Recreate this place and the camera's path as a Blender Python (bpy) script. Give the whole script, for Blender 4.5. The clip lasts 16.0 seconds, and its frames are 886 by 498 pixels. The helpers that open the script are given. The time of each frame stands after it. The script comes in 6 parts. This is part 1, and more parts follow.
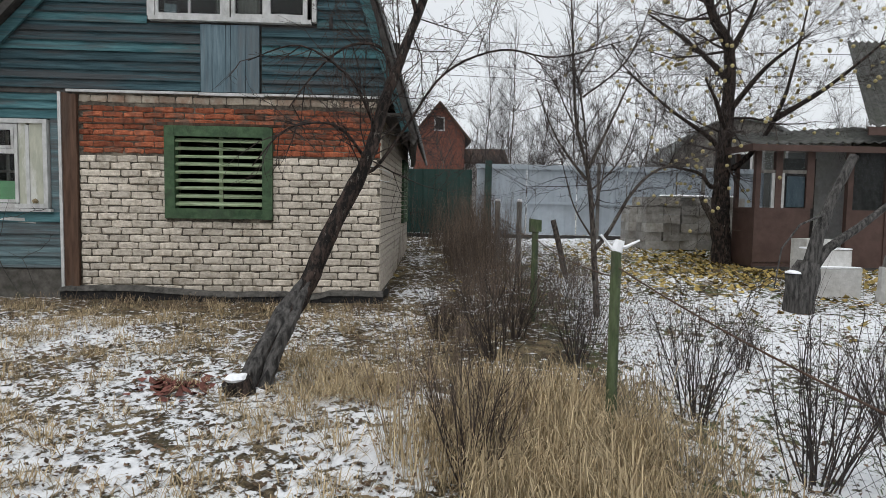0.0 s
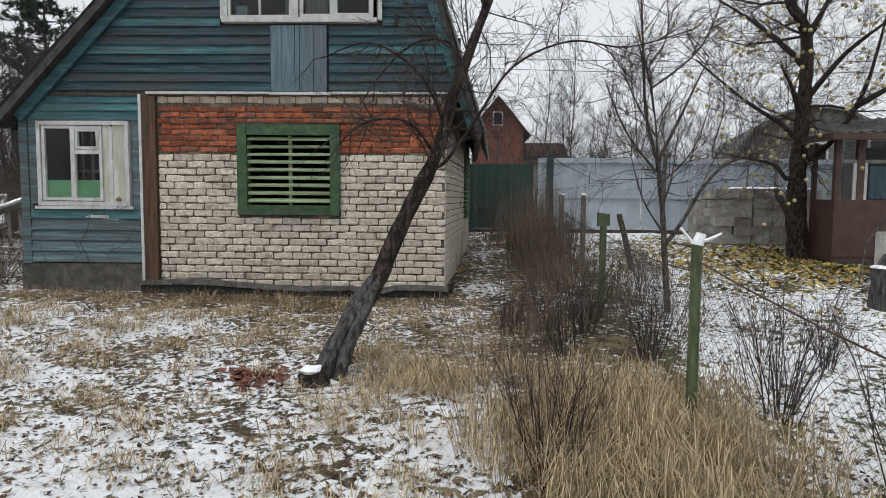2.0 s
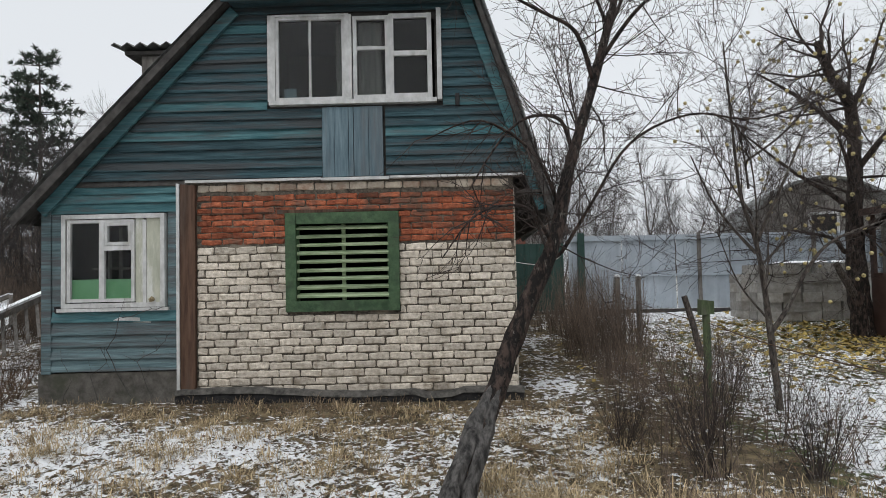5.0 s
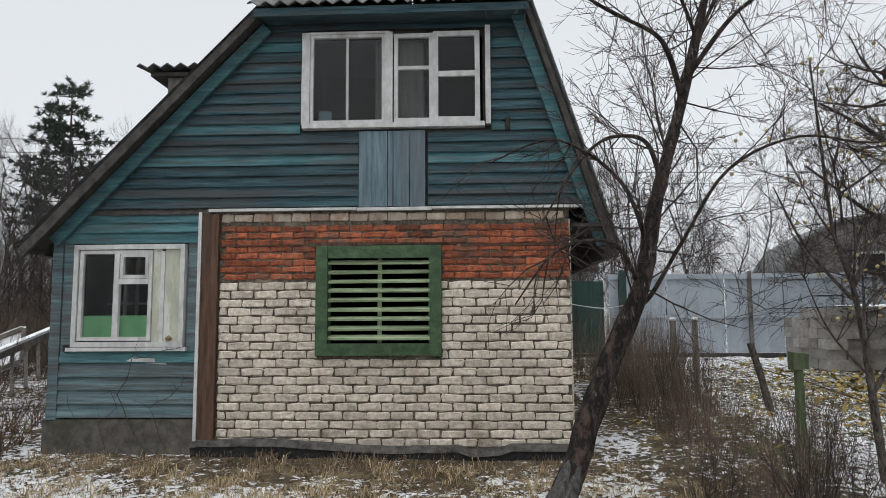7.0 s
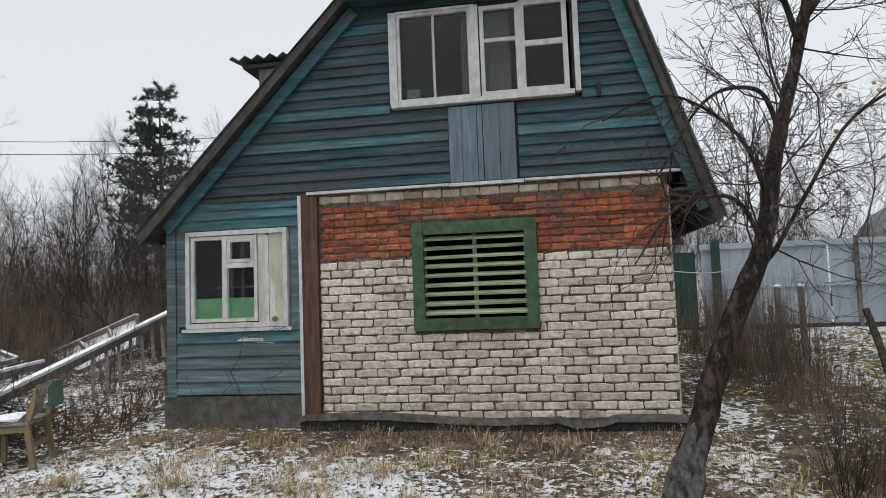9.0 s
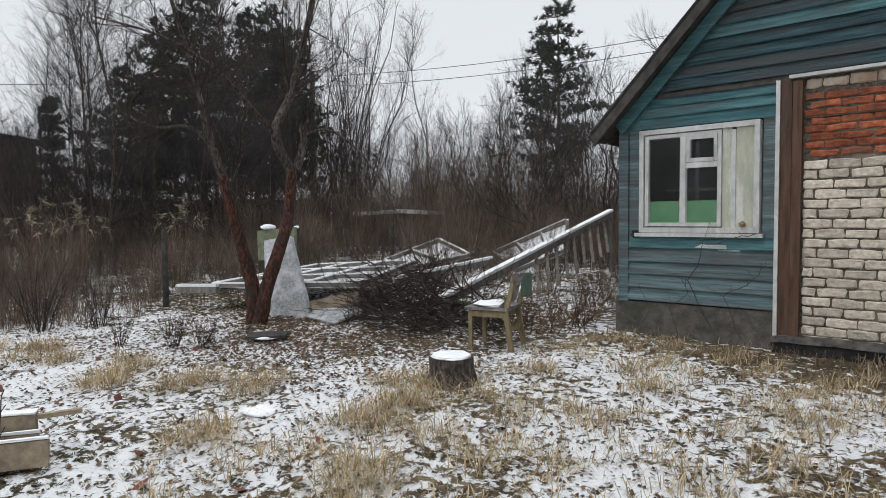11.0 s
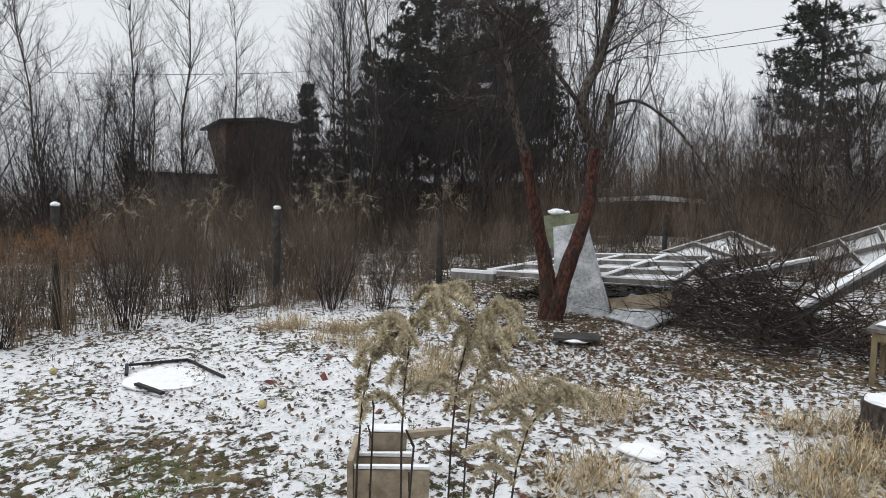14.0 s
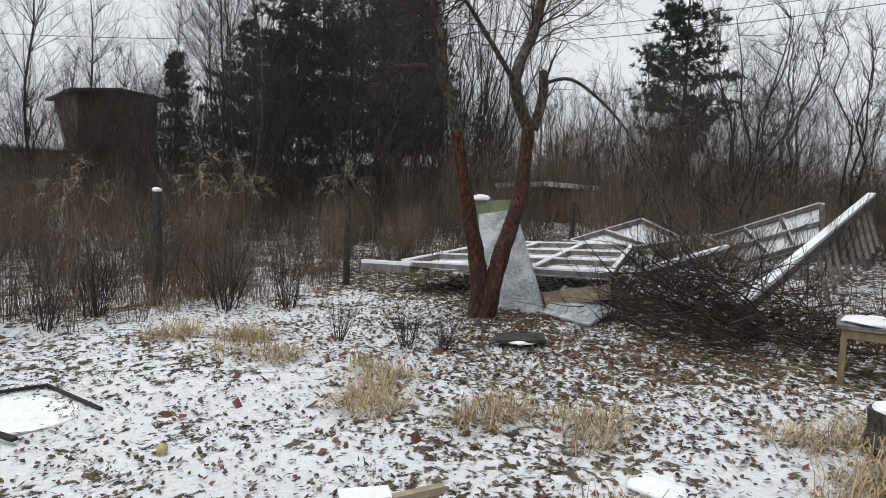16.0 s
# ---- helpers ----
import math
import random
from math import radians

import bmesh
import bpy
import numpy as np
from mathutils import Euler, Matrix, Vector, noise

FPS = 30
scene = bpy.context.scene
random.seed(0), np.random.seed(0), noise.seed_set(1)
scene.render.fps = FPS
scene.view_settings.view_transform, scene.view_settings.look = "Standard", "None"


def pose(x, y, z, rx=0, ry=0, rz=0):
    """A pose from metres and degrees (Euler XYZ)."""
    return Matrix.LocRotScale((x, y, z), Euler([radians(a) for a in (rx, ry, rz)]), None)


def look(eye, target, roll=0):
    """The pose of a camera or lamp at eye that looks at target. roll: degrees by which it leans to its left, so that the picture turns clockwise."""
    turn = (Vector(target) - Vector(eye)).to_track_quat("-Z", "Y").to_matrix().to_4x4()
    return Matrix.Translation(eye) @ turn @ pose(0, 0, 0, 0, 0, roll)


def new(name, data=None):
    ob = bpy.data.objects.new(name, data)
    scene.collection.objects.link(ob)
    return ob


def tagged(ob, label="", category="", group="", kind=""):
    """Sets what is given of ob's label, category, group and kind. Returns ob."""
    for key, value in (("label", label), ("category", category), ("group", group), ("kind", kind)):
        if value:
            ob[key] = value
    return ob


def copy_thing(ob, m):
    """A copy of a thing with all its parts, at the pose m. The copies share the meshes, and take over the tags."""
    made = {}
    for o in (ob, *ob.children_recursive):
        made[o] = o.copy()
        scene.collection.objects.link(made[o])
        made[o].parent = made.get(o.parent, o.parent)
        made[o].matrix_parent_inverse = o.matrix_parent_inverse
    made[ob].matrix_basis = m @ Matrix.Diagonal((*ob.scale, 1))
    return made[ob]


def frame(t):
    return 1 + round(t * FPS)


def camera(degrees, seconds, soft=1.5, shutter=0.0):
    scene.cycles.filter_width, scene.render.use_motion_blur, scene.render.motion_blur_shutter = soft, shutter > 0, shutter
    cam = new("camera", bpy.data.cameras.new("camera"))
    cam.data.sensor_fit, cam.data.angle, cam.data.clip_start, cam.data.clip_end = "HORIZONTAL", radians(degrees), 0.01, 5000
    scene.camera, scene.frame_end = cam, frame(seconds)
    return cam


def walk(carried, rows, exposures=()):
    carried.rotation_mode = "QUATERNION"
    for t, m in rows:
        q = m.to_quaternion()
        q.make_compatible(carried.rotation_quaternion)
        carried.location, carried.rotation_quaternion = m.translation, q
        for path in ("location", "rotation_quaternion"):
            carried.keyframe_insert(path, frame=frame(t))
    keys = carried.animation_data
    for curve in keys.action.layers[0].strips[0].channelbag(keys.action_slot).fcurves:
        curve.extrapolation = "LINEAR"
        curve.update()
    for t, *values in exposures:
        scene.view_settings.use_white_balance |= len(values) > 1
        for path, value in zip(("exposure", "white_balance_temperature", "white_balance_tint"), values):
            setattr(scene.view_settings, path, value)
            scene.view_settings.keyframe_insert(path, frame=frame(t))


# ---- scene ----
cam = camera(69.1, 16.0, soft=0.75)
PATH = [
    (0, (0.018, 0.029, 1.693), (0.115, 2.021, 1.552), 1.0),
    (0.5, (0.044, 0.025, 1.697), (0.189, 2.016, 1.569), 0.3),
    (1, (0.047, 0.012, 1.703), (0.231, 1.999, 1.577), 0.2),
    (1.5, (-0.009, 0.017, 1.707), (0.076, 2.011, 1.564), 1.1),
    (2, (-0.088, 0.03, 1.682), (-0.167, 2.022, 1.525), 0.5),
    (2.5, (-0.225, 0.133, 1.652), (-0.452, 2.109, 1.442), 2.1),
    (3, (-0.389, 0.416, 1.598), (-0.677, 2.385, 1.393), 2.1),
    (3.5, (-0.563, 0.479, 1.713), (-0.825, 2.462, 1.708), 1.3),
    (4, (-0.807, 0.53, 1.732), (-0.839, 2.527, 1.844), -1.9),
    (4.2, (-0.893, 0.568, 1.754), (-0.96, 2.565, 1.835), -1.2),
    (6.3, (-1.344, 1.286, 1.928), (-1.302, 3.284, 2.017), -1.3),
    (6.5, (-1.379, 1.366, 1.937), (-1.388, 3.364, 2.035), -0.9),
    (7, (-1.423, 1.53, 1.922), (-1.516, 3.519, 2.111), -0.3),
    (7.5, (-1.515, 1.571, 1.865), (-1.619, 3.564, 1.994), -0.4),
    (8, (-1.58, 1.516, 1.859), (-1.629, 3.504, 2.068), 0.0),
    (8.2, (-1.599, 1.509, 1.848), (-1.709, 3.494, 2.058), -0.5),
    (10.3, (-2.046, 1.521, 1.793), (-2.794, 3.375, 1.736), 0.0),
    (10.5, (-2.197, 1.538, 1.761), (-3.097, 3.323, 1.696), 0.6),
    (11, (-2.6, 1.626, 1.706), (-3.943, 3.105, 1.613), -0.4),
    (11.5, (-2.857, 1.592, 1.704), (-4.308, 2.966, 1.62), 0.7),
    (12, (-3.196, 1.514, 1.707), (-4.657, 2.873, 1.575), -1.2),
    (12.5, (-3.573, 1.521, 1.668), (-5.325, 2.475, 1.527), -0.7),
    (13, (-3.85, 1.518, 1.668), (-5.726, 2.201, 1.55), 0.8),
    (13.5, (-4.078, 1.445, 1.674), (-5.811, 2.43, 1.509), 1.6),
    (14, (-4.306, 1.357, 1.693), (-6.032, 2.357, 1.549), 1.3),
    (14.5, (-4.636, 1.37, 1.674), (-6.469, 2.165, 1.597), 0.0),
    (15, (-4.801, 1.388, 1.687), (-6.559, 2.339, 1.619), 1.3),
    (15.5, (-5.081, 1.353, 1.697), (-6.665, 2.567, 1.568), 0.9),
    (16, (-5.344, 1.418, 1.681), (-6.842, 2.73, 1.499), 2.0),
]
walk(cam, [(t, look(eye, target, roll)) for t, eye, target, roll in PATH])

# ---- light: an overcast winter sky ----
world = bpy.data.worlds.new("sky")
scene.world = world
world.use_nodes = True
wn, wl = world.node_tree.nodes, world.node_tree.links
sky = wn.new("ShaderNodeTexSky")
sky.sky_type, sky.sun_disc = "NISHITA", False
sky.sun_elevation, sky.sun_rotation = radians(38), radians(200)
sky.air_density, sky.dust_density, sky.ozone_density = 1.0, 4.0, 1.0
grey = wn.new("ShaderNodeHueSaturation")
grey.inputs["Saturation"].default_value = 0.12
cloud = wn.new("ShaderNodeMix")
cloud.data_type = "RGBA"
cloud.inputs["Factor"].default_value = 0.8
cloud.inputs["B"].default_value = (7.4, 7.75, 8.15, 1)
wl.new(sky.outputs[0], grey.inputs["Color"])
wl.new(grey.outputs[0], cloud.inputs["A"])
wl.new(cloud.outputs["Result"], wn["Background"].inputs["Color"])
wn["Background"].inputs["Strength"].default_value = 0.125
sun = new("sun", bpy.data.lights.new("sun", "SUN"))
sun.data.energy, sun.data.angle, sun.data.color = 1.45, radians(40), (0.97, 0.985, 1.0)
sun.matrix_world = look((0, 0, 30), (4, 7, 0))
scene.view_settings.exposure = -0.09

RNG = random.Random(7)


# ---- mesh building ----
class Geo:
    """Vertices and faces of one mesh."""

    def __init__(self):
        self.v, self.f = [], []

    def face_grid(self, rows):
        n0, w = len(self.v), len(rows[0])
        for r in rows:
            self.v.extend(r)
        for i in range(len(rows) - 1):
            for j in range(w - 1):
                a = n0 + i * w + j
                self.f.append((a, a + 1, a + w + 1, a + w))

    def box(self, lo, hi, m=None, jitter=0.0):
        n0 = len(self.v)
        for z in (lo[2], hi[2]):
            for x, y in ((lo[0], lo[1]), (hi[0], lo[1]), (hi[0], hi[1]), (lo[0], hi[1])):
                p = Vector((x + RNG.uniform(-jitter, jitter), y + RNG.uniform(-jitter, jitter), z + RNG.uniform(-jitter, jitter)))
                self.v.append(tuple(m @ p) if m else tuple(p))
        for q in ((3, 2, 1, 0), (4, 5, 6, 7), (0, 1, 5, 4), (1, 2, 6, 5), (2, 3, 7, 6), (3, 0, 4, 7)):
            self.f.append(tuple(n0 + i for i in q))
        return self

    def bar(self, a, b, w, h, up=(0, 0, 1)):
        """A squared bar from a to b, w wide and h high."""
        a, b = Vector(a), Vector(b)
        d = (b - a).normalized()
        s = d.cross(Vector(up))
        s = (s if s.length > 1e-3 else Vector((1, 0, 0))).normalized()
        u = s.cross(d)
        n0 = len(self.v)
        for p in (a, b):
            for i, j in ((-1, -1), (1, -1), (1, 1), (-1, 1)):
                self.v.append(tuple(p + s * (i * w / 2) + u * (j * h / 2)))
        for q in ((0, 1, 2, 3), (7, 6, 5, 4), (4, 5, 1, 0), (5, 6, 2, 1), (6, 7, 3, 2), (7, 4, 0, 3)):
            self.f.append(tuple(n0 + i for i in q))
        return self

    def tube(self, pts, radii, sides=5, wobble=0.0, cap=True):
        n0 = len(self.v)
        k = len(pts)
        pts = [Vector(p) for p in pts]
        ref = Vector((0.31, 0.52, 0.2)) if abs((pts[-1] - pts[0]).normalized().z) > 0.8 else Vector((0.1, 0.05, 1))
        for i, p in enumerate(pts):
            d = pts[min(i + 1, k - 1)] - pts[max(i - 1, 0)]
            s = d.cross(ref)
            if s.length < 1e-6:
                s = Vector((1, 0, 0))
            s.normalize()
            u = d.cross(s)
            u.normalize()
            for j in range(sides):
                a = math.tau * j / sides
                r = radii[i] * (1 + (RNG.uniform(-wobble, wobble) if wobble else 0))
                self.v.append((p.x + (s.x * math.cos(a) + u.x * math.sin(a)) * r, p.y + (s.y * math.cos(a) + u.y * math.sin(a)) * r, p.z + (s.z * math.cos(a) + u.z * math.sin(a)) * r))
        for i in range(k - 1):
            for j in range(sides):
                a, b = n0 + i * sides + j, n0 + i * sides + (j + 1) % sides
                self.f.append((a, b, b + sides, a + sides))
        if cap:
            self.f.append(tuple(n0 + j for j in reversed(range(sides))))
            self.f.append(tuple(n0 + (k - 1) * sides + j for j in range(sides)))
        return self

    def lump(self, c, r, rough=0.25, squash=1.0, seg=8, rings=5):
        """An uneven rounded lump."""
        n0 = len(self.v)
        rows = []
        off = Vector((RNG.uniform(0, 50), RNG.uniform(0, 50), RNG.uniform(0, 50)))
        for i in range(rings + 1):
            th = math.pi * i / rings
            row = []
            for j in range(seg):
                ph = math.tau * j / seg
                d = Vector((math.sin(th) * math.cos(ph), math.sin(th) * math.sin(ph), math.cos(th)))
                k = r * (1 + rough * noise.noise(d * 1.7 + off))
                row.append((c[0] + d.x * k, c[1] + d.y * k, c[2] + d.z * k * squash))
            rows.append(row + row[:1])
        self.face_grid(rows)
        return self

    def blade(self, p, d, length, width, droop):
        """One bent strip of grass."""
        n0 = len(self.v)
        side = Vector((-d.y, d.x, 0))
        side = (side if side.length > 1e-4 else Vector((1, 0, 0))).normalized() * width / 2
        q = p + d * (length * 0.55)
        e = p + d * (length * 0.8) + Vector((d.x, d.y, 0)) * (length * droop * 0.6) - Vector((0, 0, length * droop * 0.6))
        for c, k in ((p, 1.0), (q, 0.8)):
            self.v.append(tuple(c - side * k))
            self.v.append(tuple(c + side * k))
        self.v.append(tuple(e))
        self.f.append((n0, n0 + 1, n0 + 3, n0 + 2))
        self.f.append((n0 + 2, n0 + 3, n0 + 4))

    def mesh(self, name, smooth=False):
        me = bpy.data.meshes.new(name)
        me.from_pydata([tuple(p) for p in self.v], [], self.f)
        if smooth:
            me.polygons.foreach_set("use_smooth", [True] * len(me.polygons))
        me.update()
        return me


def part(name, geo, material, parent=None, label="", smooth=False, kind="", category="", group=""):
    ob = new(name, geo.mesh(name, smooth) if isinstance(geo, Geo) else geo)
    if not ob.data.materials:
        ob.data.materials.append(material)
    ob.parent = parent
    return tagged(ob, label, category, group, kind)


def thing(name, label, category, at=(0, 0, 0), group="", kind=""):
    ob = new(name)
    ob.location = at
    ob.empty_display_size = 0.1
    return tagged(ob, label, category, group, kind)


def slope(x, y):
    """Height of the garden's lie at a place, without its small bumps."""
    z = 0.05 + 0.042 * min(max(y, -8), 9) + 0.06 * min(max(y - 9, 0), 7)
    return z


def ground_z(x, y):
    n = noise.noise(Vector((x * 0.45, y * 0.45, 3))) * 0.05 + noise.noise(Vector((x * 1.9, y * 1.9, 8))) * 0.022
    return slope(x, y) + n


# ---- materials ----
def mat(name, a, b, scale=6.0, stretch=(1, 1, 1), rough=0.85, bump=0.3, contrast=(0.35, 0.65), big=None, big_scale=0.7, big_range=(0.5, 0.72), spread=0.25, island=False, detail=6.0, bump_scale=None, metallic=0.0, spec=0.3):
    """Two colours mixed by grain, a third by larger stains, lightness varied from piece to piece."""
    m = bpy.data.materials.new(name)
    m.use_nodes = True
    n, l = m.node_tree.nodes, m.node_tree.links
    bs = n["Principled BSDF"]
    geo = n.new("ShaderNodeNewGeometry")
    mp = n.new("ShaderNodeMapping")
    mp.inputs["Scale"].default_value = stretch
    l.new(geo.outputs["Position"], mp.inputs["Vector"])
    nz = n.new("ShaderNodeTexNoise")
    nz.inputs["Scale"].default_value, nz.inputs["Detail"].default_value, nz.inputs["Roughness"].default_value = scale, detail, 0.65
    l.new(mp.outputs[0], nz.inputs["Vector"])
    mr = n.new("ShaderNodeMapRange")
    mr.inputs["From Min"].default_value, mr.inputs["From Max"].default_value = contrast
    l.new(nz.outputs["Fac"], mr.inputs["Value"])
    mx = n.new("ShaderNodeMix")
    mx.data_type = "RGBA"
    mx.inputs["A"].default_value, mx.inputs["B"].default_value = (*a, 1), (*b, 1)
    l.new(mr.outputs[0], mx.inputs["Factor"])
    col = mx.outputs["Result"]
    if big:
        n2 = n.new("ShaderNodeTexNoise")
        n2.inputs["Scale"].default_value, n2.inputs["Detail"].default_value, n2.inputs["Roughness"].default_value = big_scale, 7, 0.68
        l.new(mp.outputs[0], n2.inputs["Vector"])
        m2 = n.new("ShaderNodeMapRange")
        m2.inputs["From Min"].default_value, m2.inputs["From Max"].default_value = big_range
        l.new(n2.outputs["Fac"], m2.inputs["Value"])
        x2 = n.new("ShaderNodeMix")
        x2.data_type = "RGBA"
        l.new(m2.outputs[0], x2.inputs["Factor"])
        l.new(col, x2.inputs["A"])
        x2.inputs["B"].default_value = (*big, 1)
        col = x2.outputs["Result"]
    if spread:
        src = geo.outputs["Random Per Island"] if island else n.new("ShaderNodeObjectInfo").outputs["Random"]
        m3 = n.new("ShaderNodeMapRange")
        m3.inputs["To Min"].default_value, m3.inputs["To Max"].default_value = 1 - spread, 1 + spread
        l.new(src, m3.inputs["Value"])
        hv = n.new("ShaderNodeHueSaturation")
        l.new(m3.outputs[0], hv.inputs["Value"])
        l.new(col, hv.inputs["Color"])
        col = hv.outputs[0]
    l.new(col, bs.inputs["Base Color"])
    bs.inputs["Roughness"].default_value, bs.inputs["Metallic"].default_value = rough, metallic
    bs.inputs["Specular IOR Level"].default_value = spec
    if bump:
        bp = n.new("ShaderNodeBump")
        bp.inputs["Strength"].default_value, bp.inputs["Distance"].default_value = bump, 0.03
        l.new(nz.outputs["Fac"], bp.inputs["Height"])
        l.new(bp.outputs[0], bs.inputs["Normal"])
    return m


SNOW = mat("snow", (0.8, 0.815, 0.84), (0.93, 0.935, 0.95), 14, rough=0.7, bump=0.5, spread=0)
WHITE_BRICK = mat("white_brick", (0.46, 0.4, 0.325), (0.72, 0.65, 0.56), 21, bump=0.8, big=(0.24, 0.195, 0.14), big_scale=1.7, big_range=(0.55, 0.7), spread=0.2)
RED_BRICK = mat("red_brick", (0.2, 0.052, 0.026), (0.43, 0.135, 0.066), 17, bump=0.9, big=(0.15, 0.085, 0.06), big_scale=3.4, big_range=(0.48, 0.64), spread=0.42)
PALE_BRICK = mat("pale_brick", (0.36, 0.3, 0.24), (0.5, 0.44, 0.36), 15, bump=0.6, big=(0.25, 0.12, 0.07), big_scale=2.5, big_range=(0.48, 0.7), spread=0.3)
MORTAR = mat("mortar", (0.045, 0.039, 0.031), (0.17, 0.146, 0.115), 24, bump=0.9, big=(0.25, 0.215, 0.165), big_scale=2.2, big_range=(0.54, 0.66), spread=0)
TEAL = mat("teal_board", (0.018, 0.046, 0.057), (0.07, 0.132, 0.152), 6, stretch=(0.3, 1, 5), bump=0.9, big=(0.06, 0.068, 0.072), big_scale=2.0, big_range=(0.45, 0.58), spread=0.2, contrast=(0.36, 0.66))
BLUE_BOARD = mat("blue_board", (0.075, 0.118, 0.13), (0.17, 0.25, 0.265), 6, stretch=(0.3, 1, 5), bump=0.8, big=(0.1, 0.106, 0.11), big_scale=2.2, big_range=(0.44, 0.6), spread=0.16, contrast=(0.36, 0.66))
TEAL_BRIGHT = mat("teal_bright", (0.03, 0.097, 0.112), (0.095, 0.205, 0.22), 6, stretch=(0.35, 1, 4), bump=0.7, big=(0.08, 0.095, 0.098), big_scale=2.4, big_range=(0.5, 0.64), spread=0.15)
PATCH_BOARD = mat("patch_board", (0.085, 0.13, 0.155), (0.17, 0.235, 0.265), 5, stretch=(4, 1, 0.35), bump=0.5, big=(0.14, 0.155, 0.165), big_scale=2, spread=0.12)
WHITE_PAINT = mat("white_paint", (0.42, 0.42, 0.41), (0.62, 0.62, 0.61), 9, stretch=(1, 1, 0.6), rough=0.6, bump=0.3, big=(0.27, 0.25, 0.22), big_scale=3.5, big_range=(0.57, 0.72), spread=0.05)
GREEN_PAINT = mat("green_paint", (0.032, 0.065, 0.032), (0.075, 0.13, 0.065), 9, rough=0.7, bump=0.6, big=(0.04, 0.055, 0.035), big_scale=3.5, spread=0.12)
GREEN_LIGHT = mat("green_slat", (0.25, 0.33, 0.19), (0.42, 0.5, 0.33), 9, stretch=(0.4, 1, 2), rough=0.65, bump=0.4, big=(0.14, 0.19, 0.1), big_scale=4, spread=0.15)
BROWN_TRIM = mat("brown_trim", (0.055, 0.03, 0.02), (0.13, 0.075, 0.05), 8, stretch=(3, 3, 0.3), bump=0.4, big=(0.07, 0.06, 0.052), big_scale=2, spread=0.1)
TAR = mat("tar_felt", (0.012, 0.012, 0.013), (0.035, 0.034, 0.034), 14, rough=0.7, bump=0.5, spread=0)
FELT_LIP = mat("felt_lip", (0.03, 0.028, 0.025), (0.12, 0.112, 0.1), 9, bump=0.8, spread=0)
CONCRETE = mat("old_concrete", (0.065, 0.06, 0.052), (0.14, 0.13, 0.115), 9, bump=0.8, big=(0.045, 0.05, 0.032), big_scale=1.8, spread=0)
SLATE = mat("slate_sheet", (0.13, 0.135, 0.135), (0.22, 0.225, 0.22), 9, bump=0.4, big=(0.1, 0.105, 0.085), big_scale=1.1, spread=0.1)
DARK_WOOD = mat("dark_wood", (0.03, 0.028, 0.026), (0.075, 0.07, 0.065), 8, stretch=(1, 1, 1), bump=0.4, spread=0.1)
GREY_WOOD = mat("grey_wood", (0.12, 0.11, 0.1), (0.26, 0.245, 0.225), 7, stretch=(2, 2, 0.5), bump=0.6, big=(0.07, 0.062, 0.055), big_scale=3, spread=0.15)
RAW_WOOD = mat("raw_wood", (0.24, 0.19, 0.135), (0.4, 0.33, 0.24), 7, stretch=(1, 2, 2), bump=0.4, big=(0.17, 0.13, 0.09), big_scale=3, spread=0.15)
YELLOW_WOOD = mat("yellow_wood", (0.16, 0.12, 0.065), (0.28, 0.225, 0.135), 9, stretch=(2, 2, 0.5), bump=0.3, big=(0.12, 0.1, 0.07), big_scale=4, spread=0.12)
DARK_SLATE = mat("dark_slate", (0.045, 0.045, 0.042), (0.11, 0.11, 0.1), 9, bump=0.5, big=(0.05, 0.055, 0.04), big_scale=1.4, spread=0.1)
PLY = mat("peeling_plywood", (0.36, 0.37, 0.3), (0.5, 0.5, 0.41), 6, stretch=(2, 2, 0.5), bump=0.3, big=(0.62, 0.62, 0.58), big_scale=3.2, big_range=(0.5, 0.6), spread=0)
BARK = mat("apple_bark", (0.028, 0.022, 0.019), (0.13, 0.108, 0.092), 26, stretch=(1.4, 1.4, 0.55), bump=1.0, contrast=(0.4, 0.64), big=(0.19, 0.18, 0.155), big_scale=9, big_range=(0.57, 0.66), spread=0)
RED_BARK = mat("red_bark", (0.035, 0.015, 0.011), (0.14, 0.058, 0.04), 22, stretch=(1.4, 1.4, 0.5), bump=1.0, contrast=(0.42, 0.62), big=(0.035, 0.03, 0.026), big_scale=6, big_range=(0.48, 0.6), spread=0)
TWIG = mat("twig", (0.024, 0.018, 0.016), (0.06, 0.046, 0.04), 9, bump=0, island=True, spread=0.35)
THICKET = mat("thicket_twig", (0.06, 0.047, 0.038), (0.2, 0.15, 0.115), 1.2, bump=0, island=True, spread=0.6)
FAR_TWIG = mat("far_twig", (0.03, 0.027, 0.027), (0.07, 0.062, 0.06), 2, bump=0, island=True, spread=0.4)
LEAN_BARK = mat("leaning_bark", (0.009, 0.007, 0.006), (0.068, 0.046, 0.037), 15, stretch=(1.5, 1.5, 0.6), bump=1.0, contrast=(0.45, 0.6), big=(0.16, 0.145, 0.125), big_scale=13, big_range=(0.6, 0.66), spread=0)
BARE_WOOD = mat("barkless_wood", (0.02, 0.019, 0.018), (0.13, 0.122, 0.115), 9, stretch=(3, 3, 0.5), bump=1.0, contrast=(0.38, 0.66), spread=0)
BIRCH = mat("birch_bark", (0.1, 0.095, 0.09), (0.34, 0.33, 0.32), 4, stretch=(1, 1, 2), bump=0.2, spread=0.1)
NEEDLE = mat("needles", (0.028, 0.042, 0.034), (0.075, 0.095, 0.07), 1.2, bump=0, island=True, spread=0.5)
STRAW = mat("straw", (0.3, 0.225, 0.13), (0.58, 0.47, 0.3), 3, bump=0, island=True, spread=0.5, big=(0.17, 0.125, 0.075), big_scale=3)
